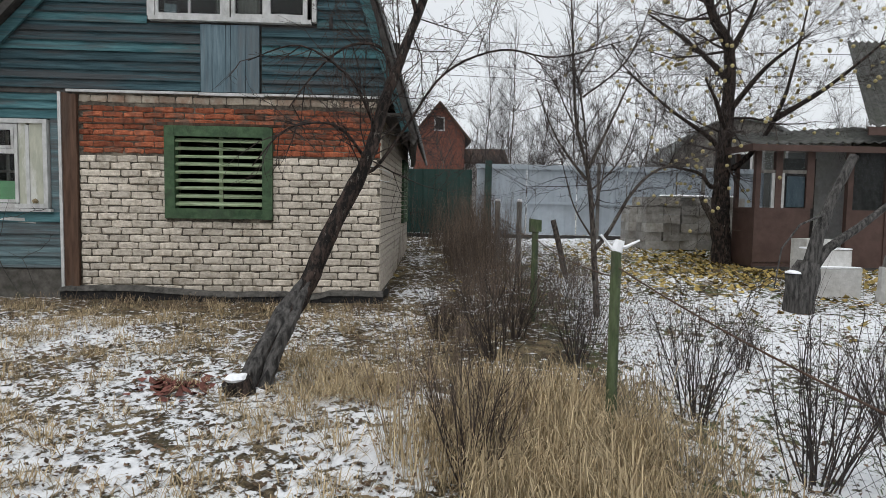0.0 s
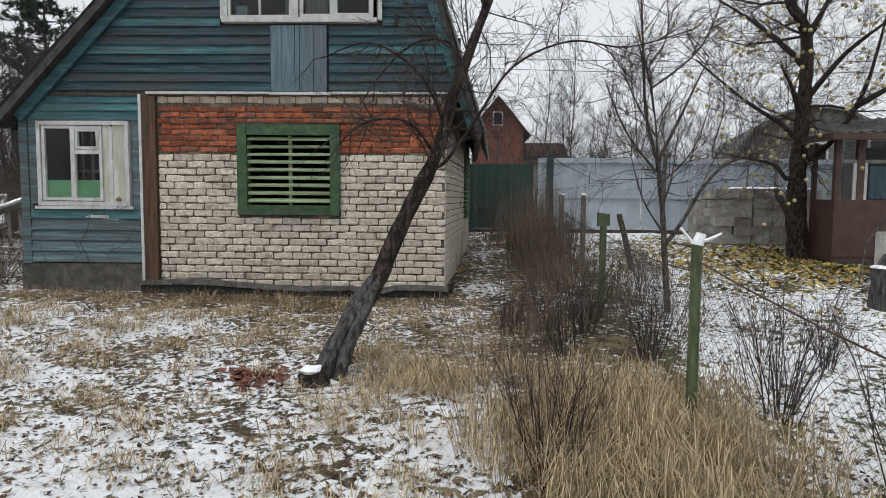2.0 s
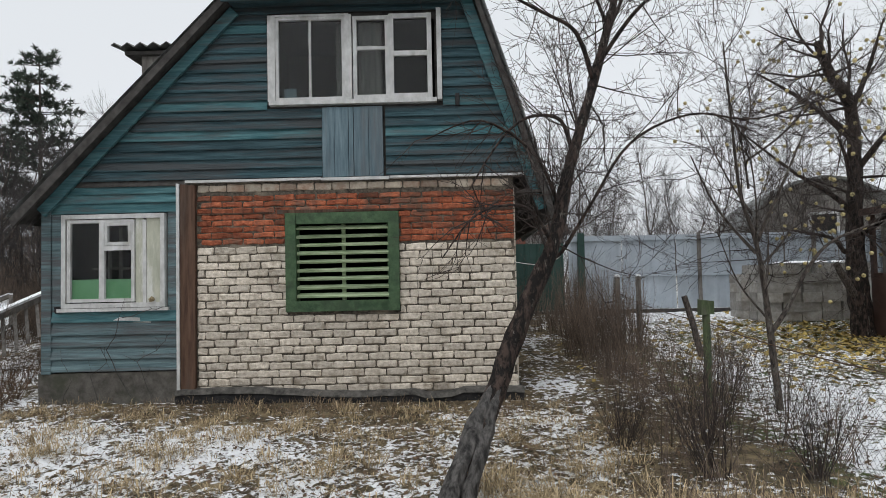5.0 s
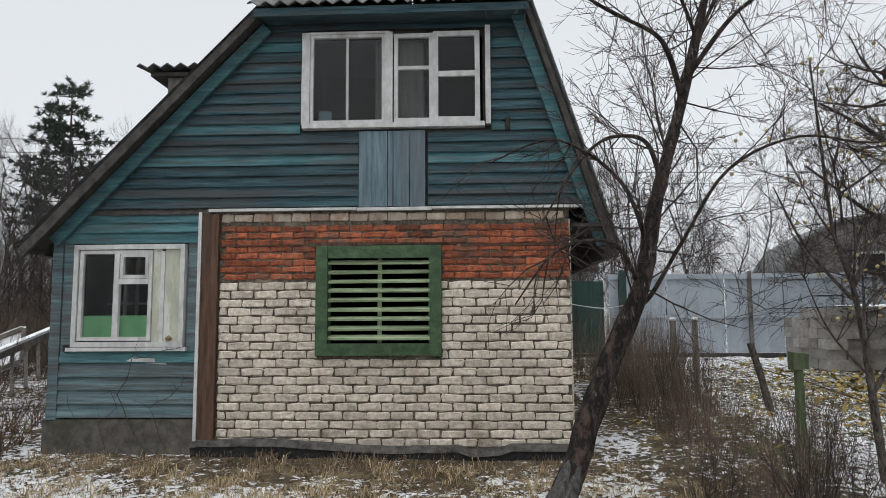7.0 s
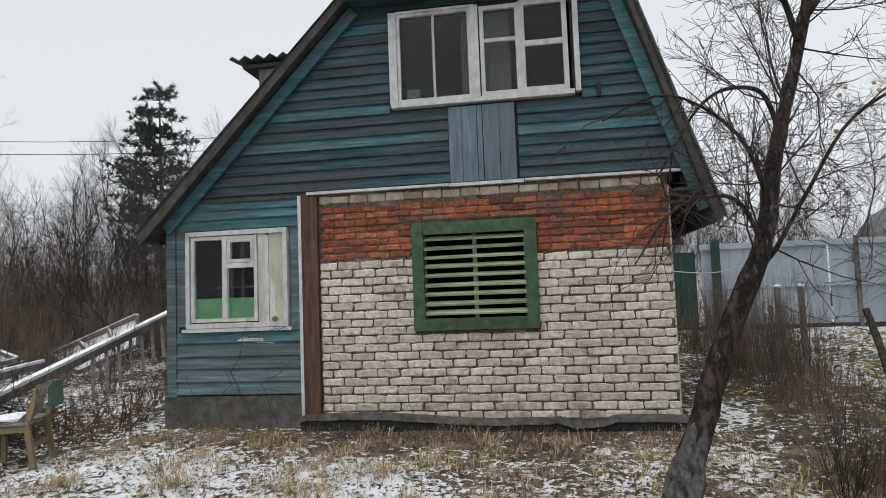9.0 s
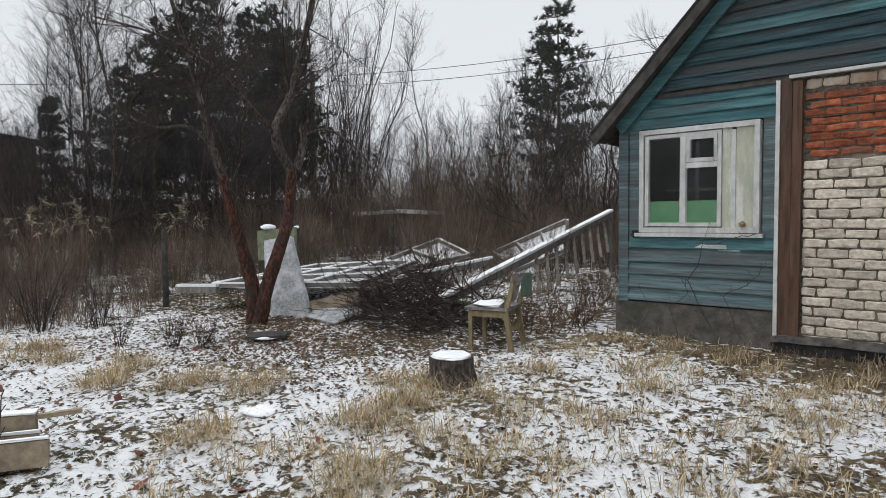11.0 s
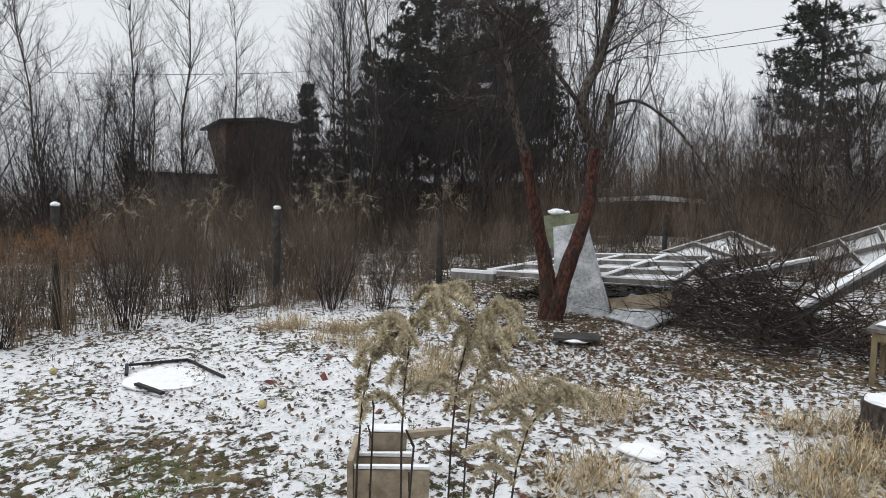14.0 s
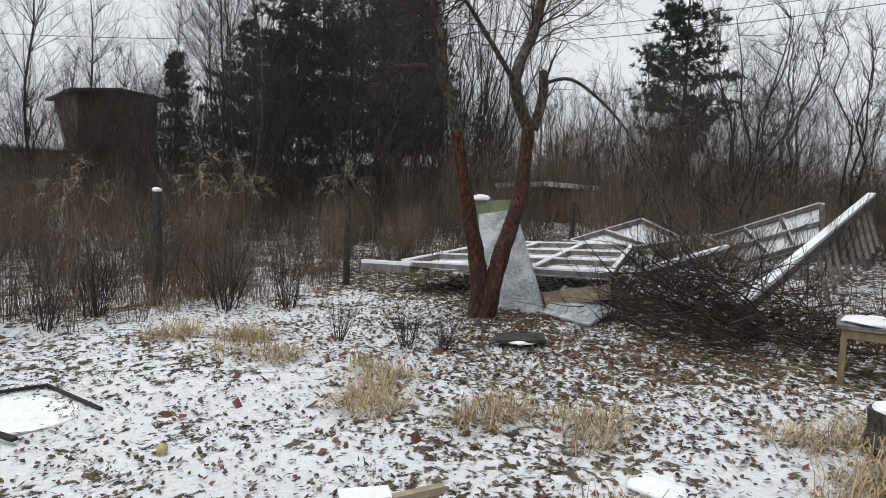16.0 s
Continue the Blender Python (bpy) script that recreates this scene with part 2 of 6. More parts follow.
BROWN_STRAW = mat("brown_straw", (0.14, 0.1, 0.065), (0.27, 0.2, 0.13), 3, bump=0, island=True, spread=0.4)
GREEN_GRASS = mat("green_grass", (0.05, 0.085, 0.02), (0.11, 0.15, 0.045), 3, bump=0, island=True, spread=0.35)
LEAF_BROWN = mat("brown_leaf", (0.06, 0.04, 0.027), (0.16, 0.1, 0.06), 4, bump=0, island=True, spread=0.5)
LEAF_YELLOW = mat("yellow_leaf", (0.22, 0.15, 0.05), (0.42, 0.32, 0.1), 4, bump=0, island=True, spread=0.45)
LEAF_RED = mat("red_leaf", (0.09, 0.032, 0.024), (0.17, 0.065, 0.05), 4, bump=0, island=True, spread=0.35)
RUST_PLANT = mat("rust_plant", (0.15, 0.072, 0.032), (0.3, 0.16, 0.075), 4, bump=0, island=True, spread=0.35)
PLUME = mat("plume", (0.42, 0.36, 0.25), (0.75, 0.67, 0.5), 14, bump=0, island=True, spread=0.3)
APPLE = mat("old_apple", (0.35, 0.29, 0.12), (0.5, 0.42, 0.22), 20, rough=0.5, bump=0, island=True, spread=0.3)
BLUE_FENCE = mat("blue_sheet_metal", (0.37, 0.42, 0.47), (0.44, 0.49, 0.54), 3, rough=0.5, bump=0.05, big=(0.31, 0.345, 0.38), big_scale=0.8, spread=0.05, spec=0.4)
GREEN_FENCE = mat("green_sheet_metal", (0.02, 0.05, 0.042), (0.032, 0.07, 0.06), 3, rough=0.5, bump=0.05, spread=0.05)
POST_GREEN = mat("mossy_green_post", (0.045, 0.065, 0.03), (0.115, 0.145, 0.075), 9, stretch=(2, 2, 0.5), bump=0.5, big=(0.1, 0.095, 0.075), big_scale=5, spread=0.1)
BLOCK = mat("aerated_block", (0.27, 0.255, 0.235), (0.4, 0.385, 0.36), 12, bump=0.5, big=(0.2, 0.18, 0.15), big_scale=2, spread=0.22)
WHITE_BLOCK = mat("white_block", (0.48, 0.47, 0.45), (0.62, 0.61, 0.59), 10, bump=0.4, big=(0.36, 0.34, 0.31), big_scale=2, spread=0.08)
PORCH_BROWN = mat("porch_brown", (0.07, 0.04, 0.032), (0.1, 0.06, 0.05), 5, rough=0.55, bump=0.15, big=(0.06, 0.038, 0.03), big_scale=1.5, spread=0.06)
FOAM = mat("weathered_panel", (0.26, 0.275, 0.28), (0.5, 0.52, 0.53), 26, bump=1.0, big=(0.68, 0.69, 0.72), big_scale=5, big_range=(0.45, 0.62), spread=0.05)
FOAM_MOSS = mat("mossy_panel", (0.13, 0.15, 0.09), (0.24, 0.25, 0.17), 12, bump=0.6, spread=0)
GREEN_CLOTH = mat("green_cloth", (0.16, 0.37, 0.19), (0.22, 0.45, 0.25), 8, bump=0.05, spread=0)
CURTAIN = mat("dusty_curtain", (0.1, 0.1, 0.095), (0.19, 0.19, 0.18), 9, stretch=(5, 5, 0.3), bump=0.2, spread=0)
# near-black: the shade indoors is put into this colour
ROOM_SHADE = mat("room_shade", (0.01, 0.0095, 0.009), (0.022, 0.021, 0.019), 2, bump=0.1, spread=0)
TILE_ROOF = mat("far_brick", (0.16, 0.06, 0.042), (0.24, 0.1, 0.07), 4, bump=0.2, spread=0.1)
GREEN_SEAT = mat("faded_green_fabric", (0.08, 0.13, 0.1), (0.13, 0.18, 0.145), 12, bump=0.3, spread=0)
RAG = mat("grey_rag", (0.18, 0.16, 0.16), (0.33, 0.3, 0.3), 12, bump=0.5, spread=0)
WIRE = mat("wire", (0.05, 0.05, 0.052), (0.08, 0.08, 0.082), 5, bump=0, spread=0)
LILAC = mat("faded_wire_loop", (0.45, 0.45, 0.43), (0.6, 0.6, 0.58), 5, bump=0, spread=0)


def glass(name, tint=(0.9, 0.93, 0.93), rough=0.02):
    m = bpy.data.materials.new(name)
    m.use_nodes = True
    n, l = m.node_tree.nodes, m.node_tree.links
    out = n["Material Output"]
    n.remove(n["Principled BSDF"])
    tr, gl, mx, fr = n.new("ShaderNodeBsdfTransparent"), n.new("ShaderNodeBsdfGlossy"), n.new("ShaderNodeMixShader"), n.new("ShaderNodeFresnel")
    tr.inputs["Color"].default_value = (*tint, 1)
    gl.inputs["Roughness"].default_value = rough
    fr.inputs["IOR"].default_value = 1.3
    l.new(fr.outputs[0], mx.inputs[0])
    l.new(tr.outputs[0], mx.inputs[1])
    l.new(gl.outputs[0], mx.inputs[2])
    l.new(mx.outputs[0], out.inputs["Surface"])
    return m


GLASS = glass("window_glass", (0.88, 0.9, 0.89))
FILM = glass("dull_film", (0.8, 0.83, 0.85), 0.25)


def ground_material():
    """Patchy wet snow over dead grass, moss and soil; how much snow lies is stored in the mesh."""
    m = bpy.data.materials.new("snowy_ground")
    m.use_nodes = True
    n, l = m.node_tree.nodes, m.node_tree.links
    bs = n["Principled BSDF"]
    geo = n.new("ShaderNodeNewGeometry")

    def nz(scale, detail=6, rough=0.6, dist=0.0):
        t = n.new("ShaderNodeTexNoise")
        t.inputs["Scale"].default_value, t.inputs["Detail"].default_value, t.inputs["Roughness"].default_value, t.inputs["Distortion"].default_value = scale, detail, rough, dist
        l.new(geo.outputs["Position"], t.inputs["Vector"])
        return t.outputs["Fac"]

    def rng(v, a, b, lo=0.0, hi=1.0):
        t = n.new("ShaderNodeMapRange")
        t.inputs["From Min"].default_value, t.inputs["From Max"].default_value, t.inputs["To Min"].default_value, t.inputs["To Max"].default_value = a, b, lo, hi
        l.new(v, t.inputs["Value"])
        return t.outputs[0]

    def mix(f, a, b):
        t = n.new("ShaderNodeMix")
        t.data_type = "RGBA"
        l.new(f, t.inputs["Factor"])
        for k, c in (("A", a), ("B", b)):
            if isinstance(c, tuple):
                t.inputs[k].default_value = (*c, 1)
            else:
                l.new(c, t.inputs[k])
        return t.outputs["Result"]

    def math_node(op, a, b):
        t = n.new("ShaderNodeMath")
        t.operation = op
        for i, c in enumerate((a, b)):
            if isinstance(c, (int, float)):
                t.inputs[i].default_value = c
            else:
                l.new(c, t.inputs[i])
        return t.outputs[0]

    fine, mid, large = nz(44, 5, 0.72), nz(12.5, 6, 0.66, 0.35), nz(1.3, 5, 0.65)
    soil = mix(rng(fine, 0.38, 0.64), (0.026, 0.02, 0.014), (0.15, 0.112, 0.07))
    soil = mix(rng(nz(3.2, 6, 0.7), 0.48, 0.66), soil, (0.28, 0.215, 0.125))
    at2 = n.new("ShaderNodeAttribute")
    at2.attribute_name = "moss"
    mossy = math_node("MULTIPLY", rng(nz(5, 6, 0.7), 0.45, 0.6), at2.outputs["Fac"])
    soil = mix(mossy, soil, (0.075, 0.1, 0.03))
    at = n.new("ShaderNodeAttribute")
    at.attribute_name = "snow_cover"
    level = math_node("ADD", math_node("ADD", math_node("MULTIPLY", mid, 0.86), math_node("MULTIPLY", fine, 0.14)), math_node("MULTIPLY", math_node("SUBTRACT", large, 0.5), 0.42))
    edge = math_node("ADD", level, at.outputs["Fac"])
    snow = rng(edge, 0.995, 1.03)
    col = mix(snow, soil, mix(rng(mid, 0.4, 0.6), (0.83, 0.845, 0.87), (0.93, 0.935, 0.95)))
    l.new(col, bs.inputs["Base Color"])
    bs.inputs["Roughness"].default_value = 0.85
    bs.inputs["Specular IOR Level"].default_value = 0.2
    bp = n.new("ShaderNodeBump")
    bp.inputs["Strength"].default_value, bp.inputs["Distance"].default_value = 0.9, 0.035
    l.new(math_node("ADD", math_node("MULTIPLY", snow, 0.6), math_node("MULTIPLY", fine, 0.8)), bp.inputs["Height"])
    l.new(bp.outputs[0], bs.inputs["Normal"])
    return m


GROUND = ground_material()


# ---- the ground ----
def axis(lo, hi, step, far):
    a = list(np.arange(lo, hi, step))
    d, x = step, hi
    while x < far:
        a.append(x)
        d *= 1.35
        x += d
    a.append(far)
    d, x, low = step, lo, []
    while x > -far:
        d *= 1.35
        x -= d
        low.append(x)
    return sorted(low) + a


def snow_cover(x, y):
    """How far the wet snow covers the ground at a place: 0.5 is about half."""
    def ease(v, a, b):
        t = min(max((v - a) / (b - a), 0), 1)
        return t * t * (3 - 2 * t)

    wob = 0.5 * noise.noise(Vector((x * 0.8, y * 0.8, 20)))
    c = 0.552 + 0.012 * ease(-x + wob, 4.5, 8.0)
    c -= 0.03 * ease(x + wob, -4.8, -3.5) * ease(1.2 - x, 0.2, 1.4) * ease(y + wob, 2.8, 4.2)
    c -= 0.1 * ease(y + wob, 6.8, 8.0) * ease(x, -6.6, -5.9) * ease(0.6 - x, 0.2, 0.9)
    c -= 0.105 * ease(x + wob, 0.0, 0.6) * ease(2.4 - x + wob, 0.2, 0.9)
    c += 0.02 * ease(x, 1.8, 2.6)
    d = math.hypot(x - 6.0, y - 12.0)
    if d < 4.5:
        c -= 0.15 * (1 - d / 4.5)
    c -= 0.015 * ease(-x + wob, 12.4, 13.0)
    c -= 0.06 * ease(y + wob, 5.6, 6.8) * ease(-x, 6.0, 7.0)
    for px, py, r, k in ((-9.2, 3.2, 1.5, 0.06), (-0.6, 3.7, 1.1, 0.07), (-3.7, 4.7, 0.9, 0.06), (-1.6, 2.4, 1.2, 0.04), (0.3, 2.6, 0.8, -0.04), (-0.9, 2.2, 1.0, 0.07), (-2.2, 3.6, 0.8, 0.06), (-7.4, 0.9, 2.2, -0.07), (-3.3, 6.9, 0.9, 0.07), (-5.4, 7.0, 0.9, 0.06)):
        q = math.hypot(x - px, y - py) / r
        if q < 1:
            c += 0.8 * k * (1 - q * q)
    return c


xs, ys = axis(-14.5, 8.5, 0.07, 420), axis(-1.0, 16.0, 0.07, 420)
g = Geo()
nxs, nys = len(xs), len(ys)
cover, moss = [], []
for y in ys:
    for x in xs:
        near = -15 < x < 9 and -2 < y < 17
        if near:
            fine_bump = noise.noise(Vector((x * 6.5, y * 6.5, 1))) * 0.016 + noise.noise(Vector((x * 15, y * 15, 5))) * 0.009
            z = ground_z(x, y) + fine_bump
        else:
            z = ground_z(x, y) if abs(x) < 60 and abs(y) < 60 else slope(x, y)
        g.v.append((x, y, z))
        cover.append(snow_cover(x, y) if near else 0.5)
        moss.append(1.0 if x > 1.5 else (0.6 if x < -5 and y < 3 else 0.15))
for j in range(nys - 1):
    for i in range(nxs - 1):
        a = j * nxs + i
        g.f.append((a, a + 1, a + nxs + 1, a + nxs))
ground = part("ground", g, GROUND, None, "garden ground with patchy wet snow over dead grass", True, "structure", "ground")
for key, values in (("snow_cover", cover), ("moss", moss)):
    att = ground.data.attributes.new(key, "FLOAT", "POINT")
    att.data.foreach_set("value", values)


# ---- the old house ----
HX0, HX1, HY, HBACK = -6.0, -0.40, 8.37, 13.8   # front corners, front face, back
BX0 = -4.26                                     # where the brick begins
EAVE = 3.0
KNEE_L, KNEE_R = (-3.72, 5.16), (-0.86, 5.16)
RIDGE = (-2.3, 6.55)
house = thing("house", "old garden house, teal boards above white and red brick, slate roof", "house", (-3, 11, 0.3))


def hpart(name, geo, material, parent=None, label="", smooth=False, kind=""):
    ob = part(name, geo, material, parent or house, label, smooth, kind)
    if ob.parent == house:
        ob.matrix_parent_inverse = Matrix.Translation((3, -11, -0.3))
    return ob


def wall_with_holes(x0, x1, z0, z1, y0, y1, holes):
    """A wall slab in the plane of the front, with rectangular openings through it."""
    g = Geo()
    cuts = sorted({x0, x1, *[h[0] for h in holes], *[h[1] for h in holes]})
    for a, b in zip(cuts, cuts[1:]):
        mid = (a + b) / 2
        zs = sorted([(h[2], h[3]) for h in holes if h[0] < mid < h[1]])
        z = z0
        for lo, hi in zs:
            if lo > z:
                g.box((a, y0, z), (b, y1, lo))
            z = hi
        if z < z1:
            g.box((a, y0, z), (b, y1, z1))
    return g


GW = (-3.0, -1.87, 1.55, 2.5)       # louvred opening
LW = (-5.71, -4.59, 1.6, 2.6)     # veranda window opening
UW = (-3.22, -1.3, 3.98, 4.93)      # gable window opening

front = hpart("brick_front", wall_with_holes(BX0, HX1, 0.3, EAVE, HY + 0.012, HY + 0.25, [GW]), MORTAR, label="mortar bed of the brick front")

# bricks of the front: white courses below, red and pale ones above
stretcher = {}


def brick_mesh(kind, length, high, material):
    key = (kind, round(length, 2), round(high, 3), RNG.randrange(7))
    if key not in stretcher:
        l, h = length / 2, high / 2
        g = Geo()
        j = lambda k=0.0075: RNG.uniform(-k, k)
        edge = [(-l, -h * 0.7), (-l * 0.9, -h), (0, -h), (l * 0.9, -h), (l, -h * 0.7), (l, h * 0.7), (l * 0.9, h), (0, h), (-l * 0.9, h), (-l, h * 0.7)]
        edge = [(x + j(), z + j()) for x, z in edge]
        n = len(edge)
        g.v = [(x, 0.05, z) for x, z in edge] + [(x, 0.008 + j(0.003), z) for x, z in edge] + [(x * (1 - 0.012 / l), j(0.004), z * (1 - 0.01 / h)) for x, z in edge]
        for r in (0, n):
            g.f += [(r + k, r + (k + 1) % n, r + n + (k + 1) % n, r + n + k) for k in range(n)]
        g.f.append(tuple(range(2 * n, 3 * n)))
        me = g.mesh("brick")
        me.materials.append(material)
        stretcher[key] = me
    return stretcher[key]


brick_jobs = []


def lay_course(z, high, pitch, kind, material, offset, gap_holes=True):
    x = BX0 + 0.1 - (pitch * offset)
    while x < HX1 - 0.02:
        a, b = max(x, BX0 + 0.1), min(x + pitch - 0.014, HX1 - 0.003)
        for lo, hi in ([(a, b)] if not (gap_holes and GW[2] - 0.1 < z < GW[3] + 0.09) else [(a, min(b, -3.09)), (max(a, -1.77), b)]):
            if hi - lo > 0.05:
                brick_jobs.append((kind, lo, hi, z, high, material))
        x += pitch


z, i = 0.545, 0
while z < 2.22:
    lay_course(z, 0.078, 0.252, "white", WHITE_BRICK, (0.0, 0.5, 0.18, 0.62)[i % 4])
    z += 0.0912
    i += 1
z = 2.29
while z < 2.88:
    lay_course(z, 0.06, 0.25, "red", RED_BRICK, (0.3, 0.8)[i % 2])
    z += 0.074
    i += 1
lay_course(2.93, 0.085, 0.21, "pale", PALE_BRICK, 0.3)

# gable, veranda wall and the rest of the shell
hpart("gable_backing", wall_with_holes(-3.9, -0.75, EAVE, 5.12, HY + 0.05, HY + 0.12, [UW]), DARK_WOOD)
g = Geo()
for sgn, pts in ((0, [(-5.85, EAVE), (-3.9, EAVE), (-3.9, 4.95)]), (1, [(-0.75, EAVE), (-0.3, EAVE), (-0.75, 4.6)])):
    n0 = len(g.v)
    for yy in (HY + 0.05, HY + 0.12):
        g.v += [(x, yy, zz) for x, zz in pts]
    g.f += [(n0, n0 + 1, n0 + 2), (n0 + 5, n0 + 4, n0 + 3), (n0, n0 + 3, n0 + 4, n0 + 1), (n0 + 1, n0 + 4, n0 + 5, n0 + 2), (n0 + 2, n0 + 5, n0 + 3, n0)]
hpart("gable_wing", g, DARK_WOOD, kind="stuff")
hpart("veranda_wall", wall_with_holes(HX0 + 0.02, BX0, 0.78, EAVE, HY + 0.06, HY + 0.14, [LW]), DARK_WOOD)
hpart("plinth", Geo().box((HX0 - 0.06, HY + 0.0, 0.1), (BX0 - 0.1, HY + 0.3, 0.77), jitter=0.012), CONCRETE, label="mossy concrete plinth under the veranda")
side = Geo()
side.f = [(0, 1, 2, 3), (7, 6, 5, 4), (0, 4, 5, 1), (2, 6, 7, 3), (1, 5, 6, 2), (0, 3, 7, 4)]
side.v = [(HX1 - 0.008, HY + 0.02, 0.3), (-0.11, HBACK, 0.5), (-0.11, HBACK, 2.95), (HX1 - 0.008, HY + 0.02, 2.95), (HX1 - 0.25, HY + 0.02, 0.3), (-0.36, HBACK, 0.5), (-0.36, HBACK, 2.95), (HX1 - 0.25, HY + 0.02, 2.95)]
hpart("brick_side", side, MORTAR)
# inner walls and floors, coloured near-black for the shade behind the windows
g = Geo()
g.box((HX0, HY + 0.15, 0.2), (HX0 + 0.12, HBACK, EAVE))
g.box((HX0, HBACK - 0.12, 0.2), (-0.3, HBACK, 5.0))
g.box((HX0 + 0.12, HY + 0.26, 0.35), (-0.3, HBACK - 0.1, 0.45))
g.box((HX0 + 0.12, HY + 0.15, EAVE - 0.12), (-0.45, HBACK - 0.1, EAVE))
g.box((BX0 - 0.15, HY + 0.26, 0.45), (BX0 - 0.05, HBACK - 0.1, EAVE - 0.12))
hpart("inner_shell", g, ROOM_SHADE, label="interior walls and floors, near-black in place of indoor shade")

# side bricks in one mesh
g = Geo()
way = Vector((-0.11 - HX1 + 0.008, HBACK - HY, 0)).normalized()
nrm = Vector((way.y, -way.x, 0))
z, i = 0.56, 0
while z < 2.9:
    red = z > 2.25
    s = -(0.13 if i % 2 else 0)
    while s < HBACK - HY:
        a, b = max(s, 0.01), min(s + 0.236, HBACK - HY)
        if b - a > 0.05:
            p0, p1 = Vector((HX1, HY, 0)) + way * a, Vector((HX1, HY, 0)) + way * b
            c0, c1 = p0 + nrm * 0.003, p1 + nrm * 0.003
            g.bar((c0.x, c0.y, z), (c1.x, c1.y, z), 0.016, 0.078)
        s += 0.25
    z += 0.0912
    i += 1
hpart("side_bricks", g, WHITE_BRICK, kind="stuff", label="white brick courses of the side wall")
g = Geo()
for a, b in ((3.7, 4.35), (4.4, 5.0)):
    p0, p1 = Vector((HX1, HY, 0)) + way * a + nrm * 0.03, Vector((HX1, HY, 0)) + way * b + nrm * 0.03
    for k in range(14):
        g.bar((p0.x, p0.y, 1.35 + k * 0.085), (p1.x, p1.y, 1.35 + k * 0.085), 0.05, 0.07)
hpart("side_shutter", g, GREEN_PAINT, label="dark green slatted shutter")


def lap_board(name, x0, x1, z, high, y, material, ends=None, parent=None):
    """One weatherboard, its lower edge proud; ends: how far the top is shorter at each end."""
    e0, e1 = ends or (0, 0)
    g = Geo()
    j = lambda k=0.004: RNG.uniform(-k, k)
    zb0, zb1 = z + j(), z + j()
    n = 7
    rows = []
    for dy, dz, e in ((0.012, 0.014, 0), (-0.034, 0.0, 0), (-0.037, 0.008, 0), (-0.006, high, 1), (0.012, high, 1)):
        row = []
        for k in range(n):
            t = k / (n - 1)
            xx = (x0 + e0 * e) * (1 - t) + (x1 - e1 * e) * t
            row.append((xx, y + dy + (j(0.002)), zb0 * (1 - t) + zb1 * t + dz))
        rows.append(row)
    g.face_grid(rows)
    return hpart(name, g, material, parent)


def rake(z):
    """The gable's left and right edges at a height."""
    tl = (z - EAVE) / (KNEE_L[1] - EAVE)
    tr = (z - EAVE) / (KNEE_R[1] - EAVE)
    return -5.86 + (KNEE_L[0] + 5.86) * tl, -0.24 + (KNEE_R[0] + 0.24) * tr


BZ = 0.1165
z = EAVE + 0.045
k = 0
lap_board("board", -5.92, BX0 + 0.02, EAVE - 0.02, 0.075, HY + 0.03, DARK_WOOD)
while z < 5.1:
    xl, xr = rake(z)
    xl2, xr2 = rake(z + BZ)
    ends = (xl2 - xl, xr - xr2)
    m = TEAL_BRIGHT if RNG.random() < 0.12 or k in (15, 7) else TEAL
    spans = [(xl, xr, ends)]
    if z < 3.86:
        spans = [(xl, -2.66, (ends[0], 0)), (-1.9, xr, (0, ends[1]))]
    elif z + 0.06 < 4.97 and z > 3.86:
        spans = [(xl, -3.31, (ends[0], 0)), (-1.21, xr, (0, ends[1]))]
    for a, b, e in spans:
        lap_board("board", a, b, z, BZ + 0.012, HY + 0.03, m, e)
    z += BZ
    k += 1
# veranda boards
for z, h, m in ((0.79, 0.155, BLUE_BOARD), (0.935, 0.155, BLUE_BOARD), (1.08, 0.15, BLUE_BOARD), (1.22, 0.16, BLUE_BOARD), (1.375, 0.13, TEAL_BRIGHT), (2.66, 0.13, TEAL_BRIGHT), (2.78, 0.12, TEAL_BRIGHT), (2.89, 0.12, TEAL_BRIGHT)):
    lap_board("board", HX0 + 0.09, -4.4, z, h + 0.012, HY + 0.03, m)
for a, b in ((HX0 + 0.09, -5.79), (-4.52, -4.4)):
    hpart("board", Geo().box((a, HY + 0.01, 1.5), (b, HY + 0.05, 2.67), jitter=0.003), BLUE_BOARD)
hpart("corner_board", Geo().box((HX0 - 0.03, HY - 0.01, 0.77), (HX0 + 0.085, HY + 0.1, EAVE - 0.03), jitter=0.006), BLUE_BOARD, label="grey-blue corner board, paint flaking")
hpart("paint_smear", Geo().box((-5.25, HY + 0.0, 1.385), (-4.85, HY + 0.012, 1.425), jitter=0.012).box((-4.93, HY + 0.0, 1.36), (-4.72, HY + 0.012, 1.39), jitter=0.01), WHITE_PAINT, label="smear of old white paint")
hpart("smoke_plate", Geo().box((-1.06, HY - 0.02, 3.86), (-1.01, HY + 0.01, 4.0), jitter=0.006), TAR)
# vertical boards under the gable window
x = -2.655
for w in (0.15, 0.17, 0.06, 0.18, 0.17):
    hpart("upright_board", Geo().box((x, HY - 0.012, 3.04), (x + w - 0.008, HY + 0.04, 3.87), jitter=0.004), PATCH_BOARD)
    x += w
